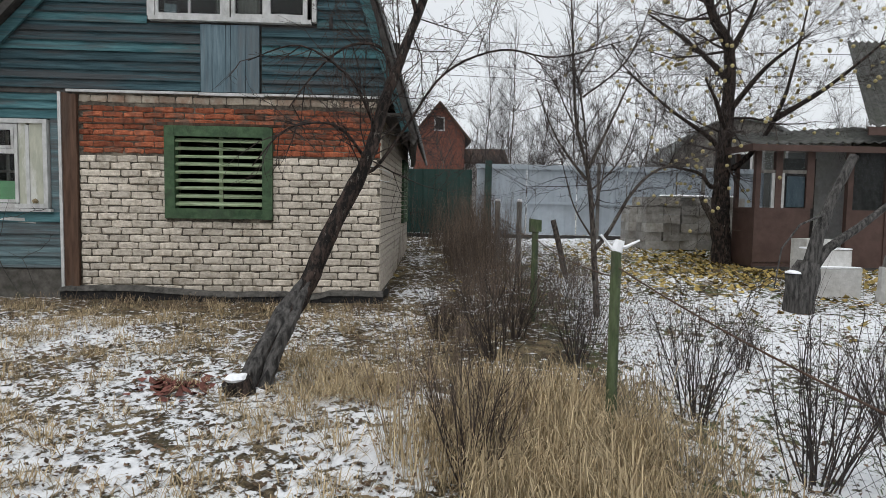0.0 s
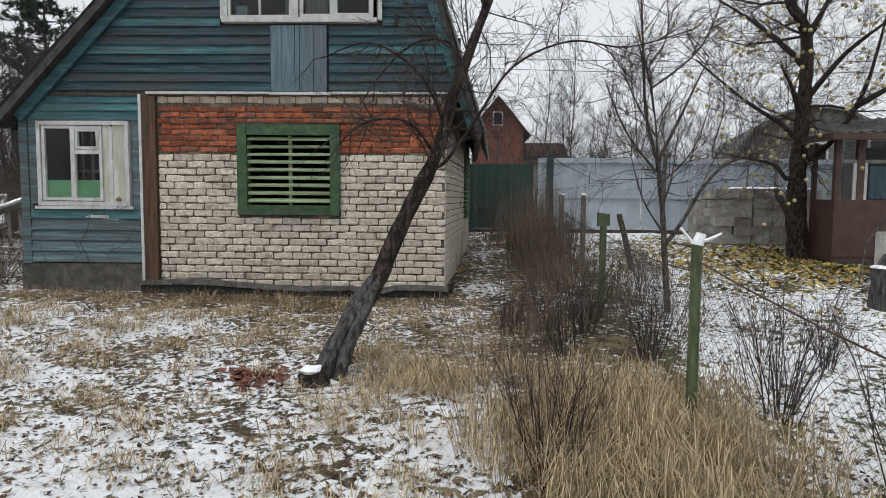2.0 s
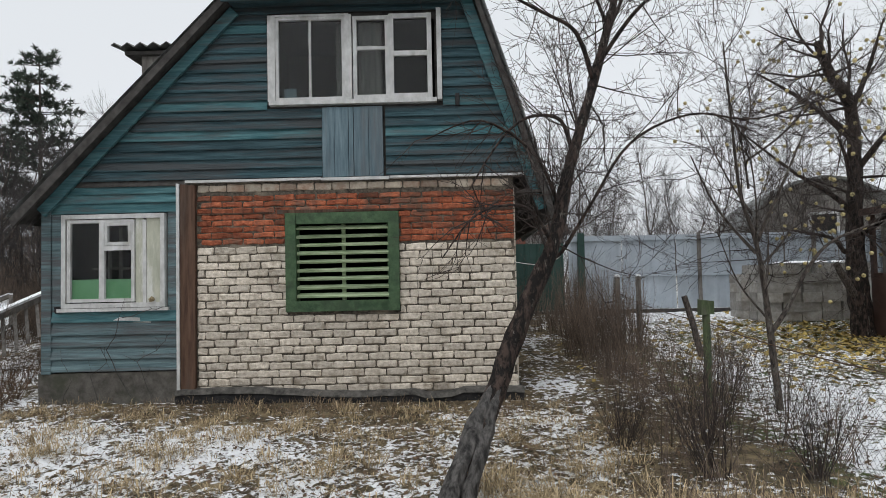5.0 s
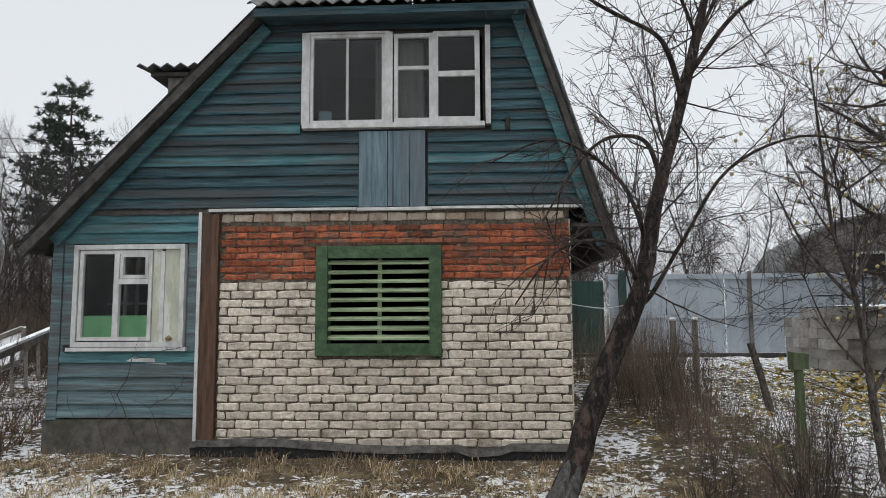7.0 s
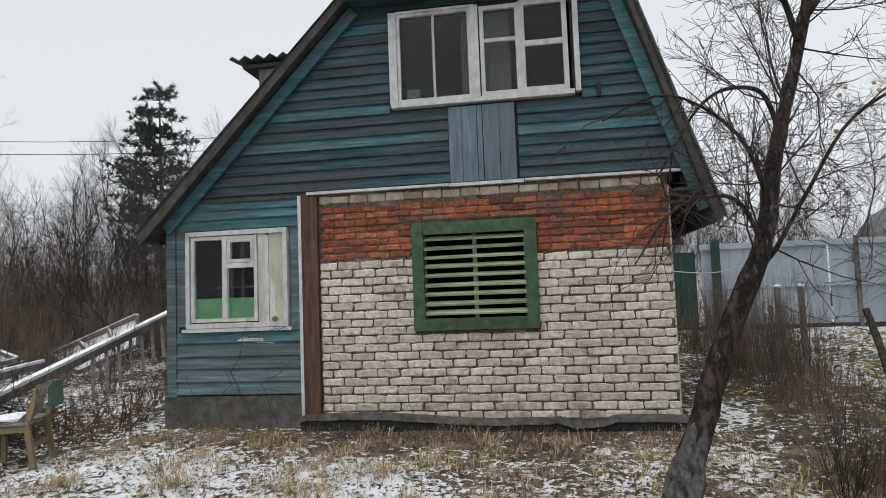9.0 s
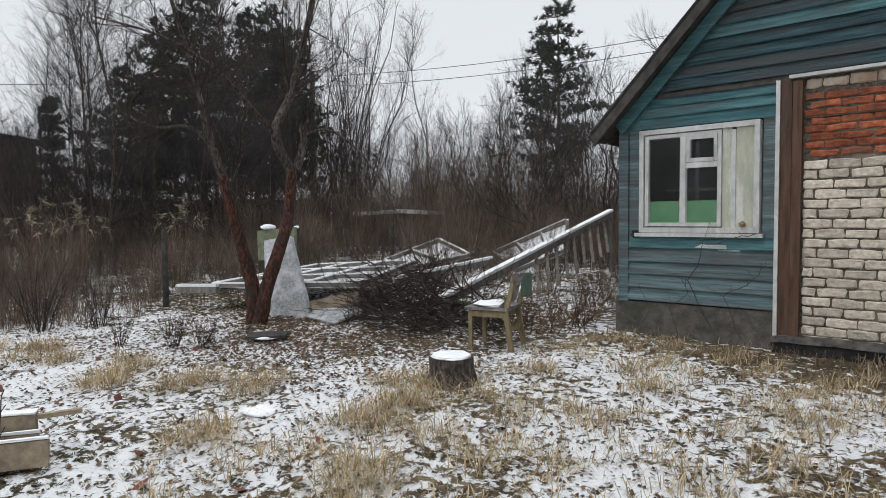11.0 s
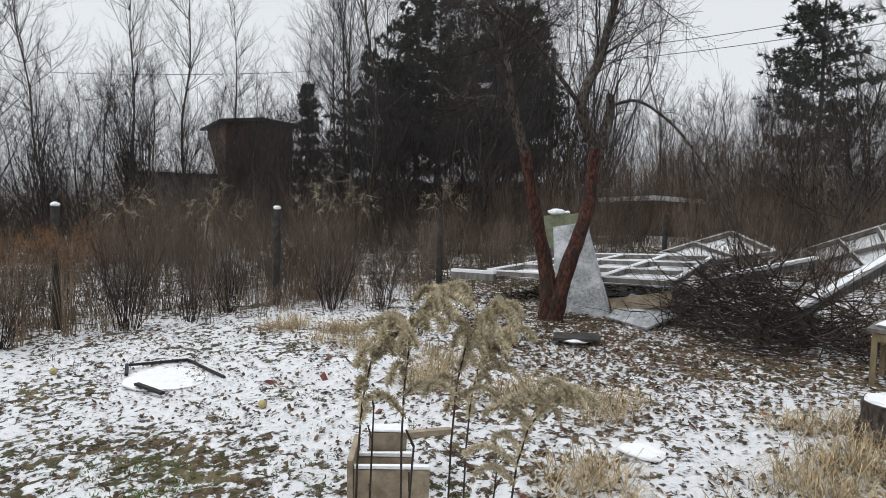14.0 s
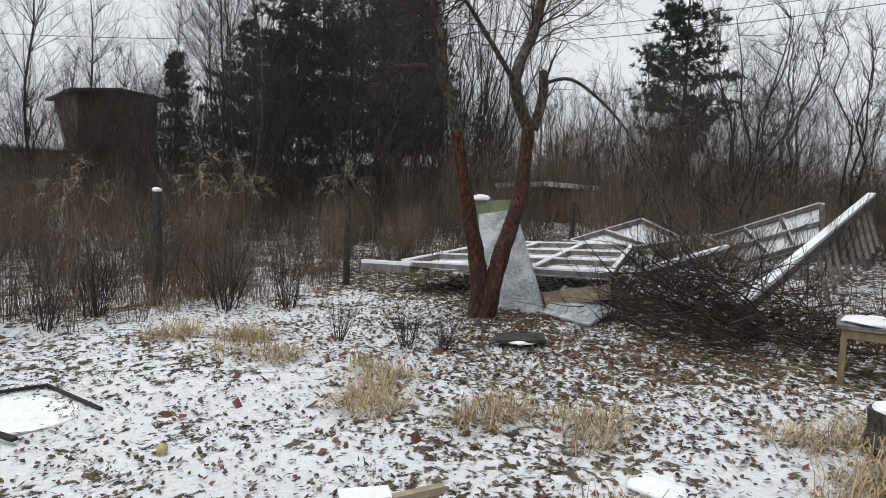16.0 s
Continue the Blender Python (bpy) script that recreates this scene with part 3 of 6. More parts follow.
# trims
hpart("corner_trim", Geo().box((-4.36, HY - 0.02, 0.53), (-4.265, HY + 0.06, EAVE - 0.015), jitter=0.004), BROWN_TRIM)
hpart("corner_trim", Geo().box((-4.255, HY - 0.045, 0.56), (-4.175, HY + 0.02, EAVE - 0.03), jitter=0.004), BROWN_TRIM)
hpart("white_batten", Geo().box((-4.4, HY - 0.035, 0.52), (-4.365, HY + 0.05, EAVE - 0.005), jitter=0.003), WHITE_PAINT)
g = Geo()
prev = BX0 - 0.03
for xe in (-2.67, -1.86, -0.27):
    g.box((prev + 0.006, HY - 0.06, EAVE - 0.005 + RNG.uniform(-0.006, 0.006)), (xe, HY + 0.0, EAVE + 0.026), jitter=0.003)
    prev = xe
hpart("drip_strip", g, WHITE_PAINT, label="white drip strip above the brick")
hpart("mortar_smear", Geo().box((-3.1, HY - 0.008, 1.43), (-1.75, HY + 0.02, 1.5), jitter=0.012), MORTAR)
g = Geo()
g.box((-3.2, HY - 0.012, 2.615), (-1.6, HY + 0.02, 2.65), jitter=0.008).box((-4.16, HY - 0.01, 2.61), (-3.3, HY + 0.02, 2.635), jitter=0.006).box((-1.55, HY - 0.01, 2.6), (-0.42, HY + 0.02, 2.628), jitter=0.006)
hpart("lintel_edge", g, BROWN_TRIM)
# felt skirt under the brick, its lip sagging
rows_a, rows_b = [[], [], []], [[], [], []]
for k in range(30):
    t = k / 29
    x = BX0 - 0.14 + (HX1 - BX0 + 0.2) * t
    top = 0.545 - 0.05 * t + 0.025 * math.sin(t * 9) - (0.05 if 0.72 < t < 0.8 else 0) + RNG.uniform(-0.006, 0.006)
    for r, (dy, zz) in enumerate(((-0.05, 0.2), (-0.075, top - 0.05), (-0.045, top))):
        rows_a[r].append((x, HY + dy + RNG.uniform(-0.008, 0.008), zz))
    for r, (dy, zz) in enumerate(((-0.11, top - 0.035), (-0.085, top + 0.012), (0.02, top + 0.03))):
        rows_b[r].append((x, HY + dy + RNG.uniform(-0.006, 0.006), zz))
g = Geo()
g.face_grid(rows_a)
hpart("felt_skirt", g, TAR, label="black roofing felt round the footing", smooth=True)
g = Geo()
g.face_grid(rows_b)
hpart("felt_lip", g, FELT_LIP, smooth=True)


# windows
def bars(rects, y0, y1, jit=0.002):
    g = Geo()
    for a, b, lo, hi in rects:
        g.box((a, y0, lo), (b, y1, hi), jitter=jit)
    return g


def window(label, frame_rects, sashes, panes, glass_y):
    w = hpart("window", bars(frame_rects, HY - 0.045, HY + 0.05), WHITE_PAINT, label=label)
    for a, b, lo, hi, t in sashes:
        part("sash", bars([(a, a + t, lo, hi), (b - t, b, lo, hi), (a + t, b - t, lo, lo + t), (a + t, b - t, hi - t, hi)], HY - 0.028, HY + 0.025), WHITE_PAINT, w)
    for a, b, lo, hi in panes:
        p = part("pane", Geo().box((a, glass_y, lo), (b, glass_y + 0.004, hi)), GLASS, w)
        p.visible_shadow = False
    return w


# gable window
window("wide white gable window with two sashes, peeling paint",
       [(-3.29, -3.2, 3.95, 4.99), (-3.2, -2.32, 4.965, 4.99), (-2.37, -2.285, 3.96, 4.98), (-1.27, -1.215, 3.93, 5.03), (-3.28, -1.28, 3.905, 3.955)],
       [(-3.2, -2.37, 3.96, 4.965, 0.035), (-2.27, -1.84, 3.96, 4.96, 0.045), (-1.84, -1.33, 3.96, 4.98, 0.055)],
       [(-3.165, -2.405, 3.995, 4.93), (-2.225, -1.885, 4.0, 4.915), (-1.785, -1.385, 4.01, 4.925)], HY + 0.004)
for r in ((-2.8, -2.775, 3.99, 4.93), (-2.225, -1.885, 4.555, 4.595), (-1.785, -1.385, 4.47, 4.53)):
    hpart("glazing_bar", bars([r], HY - 0.02, HY + 0.02), WHITE_PAINT)
g = Geo()
for a, b in ((-2.5, -2.38), (-2.23, -1.95)):
    rows = [[], []]
    for k in range(16):
        x = a + (b - a) * k / 15
        for r, zz in enumerate((3.98, 4.95)):
            rows[r].append((x, HY + 0.14 + 0.02 * math.sin(k * 1.7), zz))
    g.face_grid(rows)
hpart("curtain", g, CURTAIN, label="dusty lace curtain", smooth=True)
# added box: blocks sky through the roof gap, near-black for attic shade
hpart("attic_room", Geo().box((-3.45, HY + 1.6, 3.2), (-1.1, HY + 1.65, 5.06)).box((-3.5, HY + 0.13, 3.2), (-3.45, HY + 1.6, 5.06)).box((-1.1, HY + 0.13, 3.2), (-1.05, HY + 1.6, 5.06)).box((-3.5, HY + 0.13, 5.06), (-1.05, HY + 1.65, 5.1)).box((-3.5, HY + 0.13, 3.15), (-1.05, HY + 1.65, 3.2)), ROOM_SHADE, label="added near-black box that keeps the gable window dark")
hpart("paper_box", Geo().box((-3.12, HY + 0.07, 3.98), (-2.98, HY + 0.1, 4.13)), PATCH_BOARD)

# veranda window
window("white veranda window with a small vent pane, one third boarded",
       [(-5.77, -5.72, 1.545, 2.65), (-4.585, -4.535, 1.545, 2.65), (-5.72, -4.585, 2.6, 2.65), (-5.76, -4.545, 1.545, 1.6), (-5.82, -4.5, 1.5, 1.54)],
       [(-5.71, -4.9, 1.61, 2.59, 0.04)], [(-5.665, -5.32, 1.655, 2.55), (-5.255, -4.945, 1.655, 2.22), (-5.215, -4.98, 2.33, 2.52)], HY + 0.004)
for r in ((-5.32, -5.262, 1.65, 2.55), (-5.26, -4.94, 2.22, 2.275), (-5.255, -5.22, 2.28, 2.55), (-4.975, -4.942, 2.28, 2.55), (-5.218, -4.978, 2.28, 2.32), (-5.218, -4.978, 2.515, 2.55)):
    hpart("glazing_bar", bars([r], HY - 0.034, HY + 0.02), WHITE_PAINT)
hpart("plywood_infill", bars([(-4.898, -4.805, 1.6, 2.6), (-4.765, -4.586, 1.6, 2.6)], HY - 0.01, HY + 0.02), PLY, label="peeling plywood in the window")
hpart("plywood_batten", bars([(-4.805, -4.765, 1.6, 2.58)], HY - 0.022, HY + 0.02), WHITE_PAINT)
hpart("half_curtain", bars([(-5.69, -4.92, 1.61, 1.88)], HY + 0.016, HY + 0.02), GREEN_CLOTH, label="mint green half curtain")
g = Geo()
for x in (-5.5, -5.36, -5.12):
    g.box((x, HY + 0.5, 1.4), (x + 0.03, HY + 0.53, 2.55))
g.box((-5.7, HY + 0.5, 2.0), (-4.9, HY + 0.53, 2.03))
hpart("inner_sash", g, GREY_WOOD)
hpart("hinge_bracket", Geo().box((-5.86, HY - 0.04, 1.5), (-5.77, HY + 0.0, 1.58), jitter=0.02), TAR)

g = Geo()
for pts, r in (([(-4.95, HY - 0.05, 0.5), (-5.2, HY - 0.06, 1.05), (-5.05, HY - 0.07, 1.4), (-4.75, HY - 0.06, 1.5), (-4.5, HY - 0.06, 1.56)], 0.006), ([(-5.3, HY - 0.06, 0.45), (-5.42, HY - 0.06, 0.75), (-5.2, HY - 0.06, 0.9), (-5.32, HY - 0.05, 1.1)], 0.005), ([(-4.7, HY - 0.06, 0.5), (-4.85, HY - 0.07, 0.9), (-4.55, HY - 0.06, 1.1), (-4.42, HY - 0.07, 1.3)], 0.005), ([(-5.75, HY - 0.07, 0.4), (-5.62, HY - 0.07, 0.7), (-5.8, HY - 0.06, 1.0)], 0.004)):
    pts = [Vector(p) for p in pts]
    q = [pts[i].lerp(pts[i + 1], k / 4) + Vector((RNG.gauss(0, 0.012), 0, RNG.gauss(0, 0.012))) for i in range(len(pts) - 1) for k in range(4)]
    g.tube(q, [r * (1 - 0.5 * i / len(q)) for i in range(len(q))], 5)
    for p in q[2:]:
        g.tube([p, p + Vector((RNG.gauss(0, 0.07), -0.01, RNG.gauss(0.02, 0.06)))], [0.0025, 0.0015], 3)
creeper = part("creeper", g, DARK_WOOD, None, "bare creeper stems straggling up the boarded wall", False, "", "plant")
part("dead_leaf", Geo().lump((-4.68, HY - 0.06, 1.63), 0.035, 0.7, 0.8), YELLOW_WOOD, None, "yellow dead leaf caught on the sill", False, "", "leaf")

# louvred shutter
lou = hpart("louvre_window", bars([(-3.1, -2.975, 1.45, 2.61), (-1.885, -1.76, 1.45, 2.61), (-2.975, -1.885, 1.45, 1.575), (-2.975, -1.885, 2.48, 2.61)], HY - 0.055, HY + 0.03, 0.003), GREEN_PAINT, label="dark green timber frame with pale green louvres")
for k in range(9):
    z = 1.635 + k * 0.1
    m = pose(0, HY + 0.01, z, 24, RNG.uniform(-0.5, 0.5), RNG.uniform(-0.4, 0.4))
    a = Geo().box((-2.975, -0.034, -0.011), (-1.885, 0.034, 0.011), jitter=0.003)
    a.v = [(x, (m @ Vector((0, y, zz))).y, (m @ Vector((0, y, zz))).z + RNG.uniform(-0.004, 0.004)) for x, y, zz in a.v]
    part("slat", a, GREEN_LIGHT, lou)
part("mullion", bars([(-2.45, -2.405, 1.575, 2.48)], HY + 0.045, HY + 0.07), GREEN_LIGHT, lou)
part("inner_trim", bars([(-2.975, -2.955, 1.575, 2.48), (-1.905, -1.885, 1.575, 2.48)], HY + 0.02, HY + 0.05), GREEN_PAINT, lou)


# roof
def roof_sheet(name, a, b, c, d, wave=0.02, n=40, thick=0.012):
    """A corrugated slope between the edges a-b (eave) and d-c (top)."""
    a, b, c, d = (Vector(p) for p in (a, b, c, d))
    nrm = (b - a).cross(d - a).normalized()
    if nrm.z < 0:
        nrm = -nrm
    rows = []
    for s in range(3):
        t = s / 2
        row = []
        for k in range(n * 4 + 1):
            u = k / (n * 4)
            p = (a + (b - a) * u) * (1 - t) + (d + (c - d) * u) * t + nrm * (wave * math.sin(k * math.pi / 2) + 0.02)
            row.append(tuple(p))
        rows.append(row)
    g = Geo()
    g.face_grid(rows)
    g.face_grid([[tuple(Vector(p) - nrm * thick) for p in r] for r in rows])
    g.face_grid([rows[0], [tuple(Vector(p) - nrm * thick) for p in rows[0]]])
    return hpart(name, g, SLATE, label="weathered corrugated slate", smooth=False)


YF, YB = HY - 0.24, HBACK + 0.2
roof_sheet("roof", (-6.28, YF, 2.62), (-6.28, YB, 2.62), (KNEE_L[0], YB, KNEE_L[1] + 0.06), (KNEE_L[0], YF, KNEE_L[1] + 0.06), n=44)
roof_sheet("roof", (KNEE_L[0], YF, KNEE_L[1] + 0.06), (KNEE_L[0], YB, KNEE_L[1] + 0.06), (RIDGE[0], YB, RIDGE[1]), (RIDGE[0], 9.9, RIDGE[1]), n=44)
roof_sheet("roof", (0.08, YF, 2.5), (0.3, YB, 2.5), (KNEE_R[0] + 0.06, YB, KNEE_R[1] + 0.06), (KNEE_R[0] + 0.06, YF, KNEE_R[1] + 0.06), n=44)
roof_sheet("roof", (KNEE_R[0] + 0.06, YF, KNEE_R[1] + 0.06), (KNEE_R[0] + 0.06, YB, KNEE_R[1] + 0.06), (RIDGE[0], YB, RIDGE[1]), (RIDGE[0], 9.9, RIDGE[1]), n=44)
roof_sheet("roof", (KNEE_L[0] - 0.1, YF - 0.08, 5.19), (KNEE_R[0] + 0.1, YF - 0.08, 5.19), (RIDGE[0] + 0.01, 9.9, RIDGE[1]), (RIDGE[0] - 0.01, 9.9, RIDGE[1]), n=19, wave=0.025)
# bargeboards and soffits
g = Geo()
for a, b in (((-6.0, 2.68), (KNEE_L[0] + 0.04, KNEE_L[1] - 0.11)), ((-0.06, 2.6), (KNEE_R[0] - 0.06, KNEE_R[1] - 0.02))):
    da = Vector((b[0] - a[0], 0, b[1] - a[1])).normalized()
    na = Vector((-da.z, 0, da.x)) * 0.065
    n0 = len(g.v)
    for yy in (HY - 0.07, HY - 0.03):
        for p, s in ((a, 1), (b, 1), (b, -1), (a, -1)):
            g.v.append((p[0] + na.x * s, yy, p[1] + na.z * s))
    g.f += [tuple(n0 + i for i in q) for q in ((0, 1, 2, 3), (7, 6, 5, 4), (0, 4, 5, 1), (1, 5, 6, 2), (2, 6, 7, 3), (3, 7, 4, 0))]
    hpart("bargeboard", g, TEAL_BRIGHT, label="faded teal bargeboard")
    g = Geo()
g = Geo()
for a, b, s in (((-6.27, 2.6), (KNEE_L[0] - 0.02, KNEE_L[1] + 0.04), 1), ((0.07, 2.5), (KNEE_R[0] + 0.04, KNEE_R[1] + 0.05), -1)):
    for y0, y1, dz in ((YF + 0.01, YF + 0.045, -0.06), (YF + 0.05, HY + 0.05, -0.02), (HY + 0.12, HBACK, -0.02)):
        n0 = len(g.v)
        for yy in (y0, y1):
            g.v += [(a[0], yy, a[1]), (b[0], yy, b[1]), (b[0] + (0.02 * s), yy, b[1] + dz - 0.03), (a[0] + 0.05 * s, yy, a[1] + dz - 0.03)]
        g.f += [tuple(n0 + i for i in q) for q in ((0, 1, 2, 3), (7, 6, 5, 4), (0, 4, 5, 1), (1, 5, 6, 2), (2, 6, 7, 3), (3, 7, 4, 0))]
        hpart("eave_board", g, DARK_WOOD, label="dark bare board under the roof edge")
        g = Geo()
g = Geo()
g.box((KNEE_L[0] - 0.05, YF - 0.04, 5.08), (KNEE_R[0] + 0.05, YF - 0.01, 5.17), jitter=0.004)
g.box((KNEE_L[0] + 0.0, YF, 5.12), (KNEE_R[0], HY + 0.05, 5.15))
hpart("fascia", g, TEAL, label="teal fascia under the clipped gable")
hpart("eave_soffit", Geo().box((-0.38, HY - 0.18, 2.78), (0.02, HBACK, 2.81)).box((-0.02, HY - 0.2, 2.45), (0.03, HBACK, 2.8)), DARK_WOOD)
hpart("eave_bracket", Geo().bar((-6.0, HY - 0.1, 2.95), (-6.3, HY - 0.1, 2.62), 0.05, 0.06), DARK_WOOD)
# dormer on the long slope
dm = hpart("dormer", Geo().box((-5.42, 9.6, 3.3), (-3.9, 11.2, 5.0)), GREY_WOOD, label="grey boarded dormer with a small slate roof")
part("dormer_fascia", Geo().box((-5.62, 9.52, 4.99), (-3.7, 11.3, 5.04)), DARK_WOOD, dm)
roof_sheet("dormer_roof", (-5.76, 9.42, 5.08), (-3.6, 9.42, 5.08), (-3.6, 11.4, 5.32), (-5.76, 11.4, 5.32), n=12, wave=0.03)
wire_pts = [(-0.42, HY - 0.02, 1.98), (-0.25, 7.4, 1.93), (-0.2, 6.4, 1.98), (-0.4, 5.62, 2.02)]


# ---- the right-hand yard: sheet fence, porch, blocks ----
FY = 16.2
fence = thing("sheet_fence", "tall pale blue sheet-metal fence with a green section", "fence", (1, FY, 0.9))


def fpart(name, geo, material, label=""):
    ob = part(name, geo, material, fence, label)
    ob.matrix_parent_inverse = Matrix.Translation((-1, -FY, -0.9))
    return ob


def corrugated(x0, x1, z0, z1, y, depth=0.02, step=0.05):
    rows = [[], []]
    k, x = 0, x0
    while x <= x1 + 1e-6:
        yy = y - (depth if (k // 2) % 3 == 0 else 0)
        for r, z in enumerate((z0, z1)):
            rows[r].append((x, yy, z))
        k += 1
        x += step
    g = Geo()
    g.face_grid(rows)
    return g


fpart("sheet", corrugated(-1.2, 1.5, 0.95, 2.55, FY), GREEN_FENCE, "dark green profiled sheet")
x = 1.62
while x < 16:
    fpart("sheet", corrugated(x, x + 1.25, 0.95, 2.7 + RNG.uniform(-0.02, 0.02), FY + RNG.uniform(-0.01, 0.01)), BLUE_FENCE)
    x += 1.28
for xx in (1.95, 4.7, 7.4, 10.1):
    fpart("post", Geo().box((xx - 0.04, FY - 0.09, 0.6), (xx + 0.04, FY - 0.04, 2.75)), GREY_WOOD)
fpart("post", Geo().box((1.82, FY - 0.16, 0.6), (1.98, FY - 0.06, 2.78)), GREEN_FENCE)
fpart("rail", Geo().box((1.6, FY - 0.06, 2.58), (16, FY - 0.03, 2.7)), BLUE_FENCE)
fpart("rail", Geo().box((1.6, FY - 0.05, 1.72), (16, FY - 0.025, 1.78)), BLUE_FENCE)
fpart("kickboard", Geo().box((-1.2, FY - 0.03, 0.72), (16, FY + 0.02, 0.94)), DARK_WOOD)

pile = thing("block_pile", "neat pile of grey building blocks topped with snow", "block pile", (6.4, 14.7, 0.75))
bm_ = Geo().box((-0.195, -0.145, -0.095), (0.195, 0.145, 0.095), jitter=0.006).mesh("block")
bm_.materials.append(BLOCK)
for r in range(6):
    for c in range(6):
        for d in range(3):
            if 0 < c < 5 and 0 < d < 3 and r < 5:
                continue
            if r == 5 and RNG.random() < 0.15:
                continue
            o = part("block", bm_, BLOCK, pile)
            o.matrix_basis = pose(-1.0 + c * 0.4 + RNG.uniform(-0.02, 0.02), -0.45 + d * 0.3 + RNG.uniform(-0.03, 0.03), 0.1 + r * 0.196, 0, 0, RNG.uniform(-3, 3))
for k in range(9):
    o = part("snow_cap", Geo().lump((0, 0, 0), 0.22, 0.4, 0.18, 8, 4), SNOW, pile)
    o.matrix_basis = pose(-1.0 + RNG.uniform(0, 2.0), -0.4 + RNG.uniform(0, 0.6), 1.2)
pile2 = thing("block_pile", "lower end of the grey block pile", "block pile", (5.25, 14.9, 0.75))
for r in range(5):
    for c in range(2):
        o = part("block", bm_, WHITE_BLOCK, pile2)
        o.matrix_basis = pose(0.0, c * 0.3, 0.1 + r * 0.196, 0, 0, RNG.uniform(-5, 5))

porch = thing("porch_house", "brown glazed porch on a white block cottage under slate", "house", (7.5, 11.5, 0.6))


def ppart(name, geo, material, label="", smooth=False):
    ob = part(name, geo, material, porch, label, smooth)
    ob.matrix_parent_inverse = Matrix.Translation((-7.5, -11.5, -0.6))
    return ob


PY = 11.5
ppart("panel", Geo().box((6.25, PY, 0.72), (7.3, PY + 0.06, 1.72)), PORCH_BROWN, "smooth brown plywood panel")
ppart("skirt", Geo().box((6.25, PY + 0.02, 0.6), (7.3, PY + 0.05, 0.715)), PORCH_BROWN)
ppart("panel", Geo().box((6.25, PY + 0.06, 0.62), (6.31, 12.3, 1.72)), PORCH_BROWN)
for a, b in ((6.25, 6.34), (6.62, 6.74), (7.2, 7.34)):
    ppart("post", Geo().box((a, PY, 1.72), (b, PY + 0.1, 2.75)), PORCH_BROWN)
ppart("post", Geo().box((6.25, 12.22, 1.72), (6.32, 12.3, 2.75)), PORCH_BROWN)
ppart("window_bar", Geo().box((6.34, PY + 0.02, 2.35), (7.2, PY + 0.06, 2.41)), GREY_WOOD)
ppart("window_bar", Geo().box((6.56, PY + 0.02, 1.72), (6.62, PY + 0.06, 2.35)).box((6.74, PY + 0.02, 1.72), (6.8, PY + 0.06, 2.35)), WHITE_PAINT)
o = ppart("pane", Geo().box((6.34, PY + 0.03, 1.74), (6.56, PY + 0.034, 2.72)), FILM)
o = ppart("pane", Geo().box((6.8, PY + 0.03, 1.74), (7.2, PY + 0.034, 2.72)), FILM)
ppart("dull_pane", Geo().box((6.86, PY + 0.05, 1.74), (7.2, PY + 0.06, 2.3)), PATCH_BOARD)
ppart("post", Geo().box((8.0, PY + 0.02, 0.6), (8.1, PY + 0.12, 2.8)), PORCH_BROWN)
ppart("panel", Geo().box((8.1, PY + 0.02, 0.62), (8.8, PY + 0.08, 1.7)), PORCH_BROWN)
ppart("post", Geo().box((8.72, PY, 0.6), (8.84, PY + 0.1, 2.8)), PORCH_BROWN)
ppart("pane", Geo().box((8.1, PY + 0.04, 1.7), (8.72, PY + 0.044, 2.75)), FILM)
ppart("floor", Geo().box((6.25, PY, 0.56), (9.0, 13.0, 0.64)), DARK_WOOD)
ppart("back_wall", Geo().box((6.6, 12.8, 0.5), (9.0, 12.9, 1.7)).box((7.6, 12.8, 1.7), (9.0, 12.9, 3.2)), WHITE_BLOCK)
# dark sheet set into the open doorway for the shade of its recess
ppart("door_panel", Geo().box((7.36, 12.5, 0.64), (8.0, 12.55, 2.7)), DARK_WOOD, "dark sheet standing in for shade in the open doorway")
g = Geo()
for r in range(12):
    for c in range(9):
        x0 = 8.86 + c * 0.6 - (0.3 if r % 2 else 0)
        a, b = max(x0, 8.86), min(x0 + 0.585, 13)
        if b - a > 0.05:
            g.box((a, PY - 0.005, 0.45 + r * 0.245), (b, PY + 0.25, 0.45 + r * 0.245 + 0.232), jitter=0.003)
ppart("block_wall", g, WHITE_BLOCK, "white aerated block wall")
ppart("block_joints", Geo().box((8.86, PY + 0.01, 0.4), (13.5, PY + 0.24, 3.4)), CONCRETE)
ppart("gable", Geo().box((8.9, PY + 0.4, 0.4), (13.5, 16, 3.3)), CONCRETE)


def flat_roof(name, a, b, c, d, n, wave, material=SLATE):
    a, b, c, d = (Vector(p) for p in (a, b, c, d))
    rows = []
    for t in (0, 1):
        rows.append([tuple((a + (b - a) * u) * (1 - t) + (d + (c - d) * u) * t + Vector((0, 0, wave * math.sin(k * math.pi / 2)))) for k, u in ((k, k / (n * 4)) for k in range(n * 4 + 1))])
    g = Geo()
    g.face_grid(rows)
    g.face_grid([[(x, y, z - 0.02) for x, y, z in r] for r in rows])
    g.face_grid([rows[0], [(x, y, z - 0.02) for x, y, z in rows[0]]])
    return ppart(name, g, material, "old grey corrugated slate")


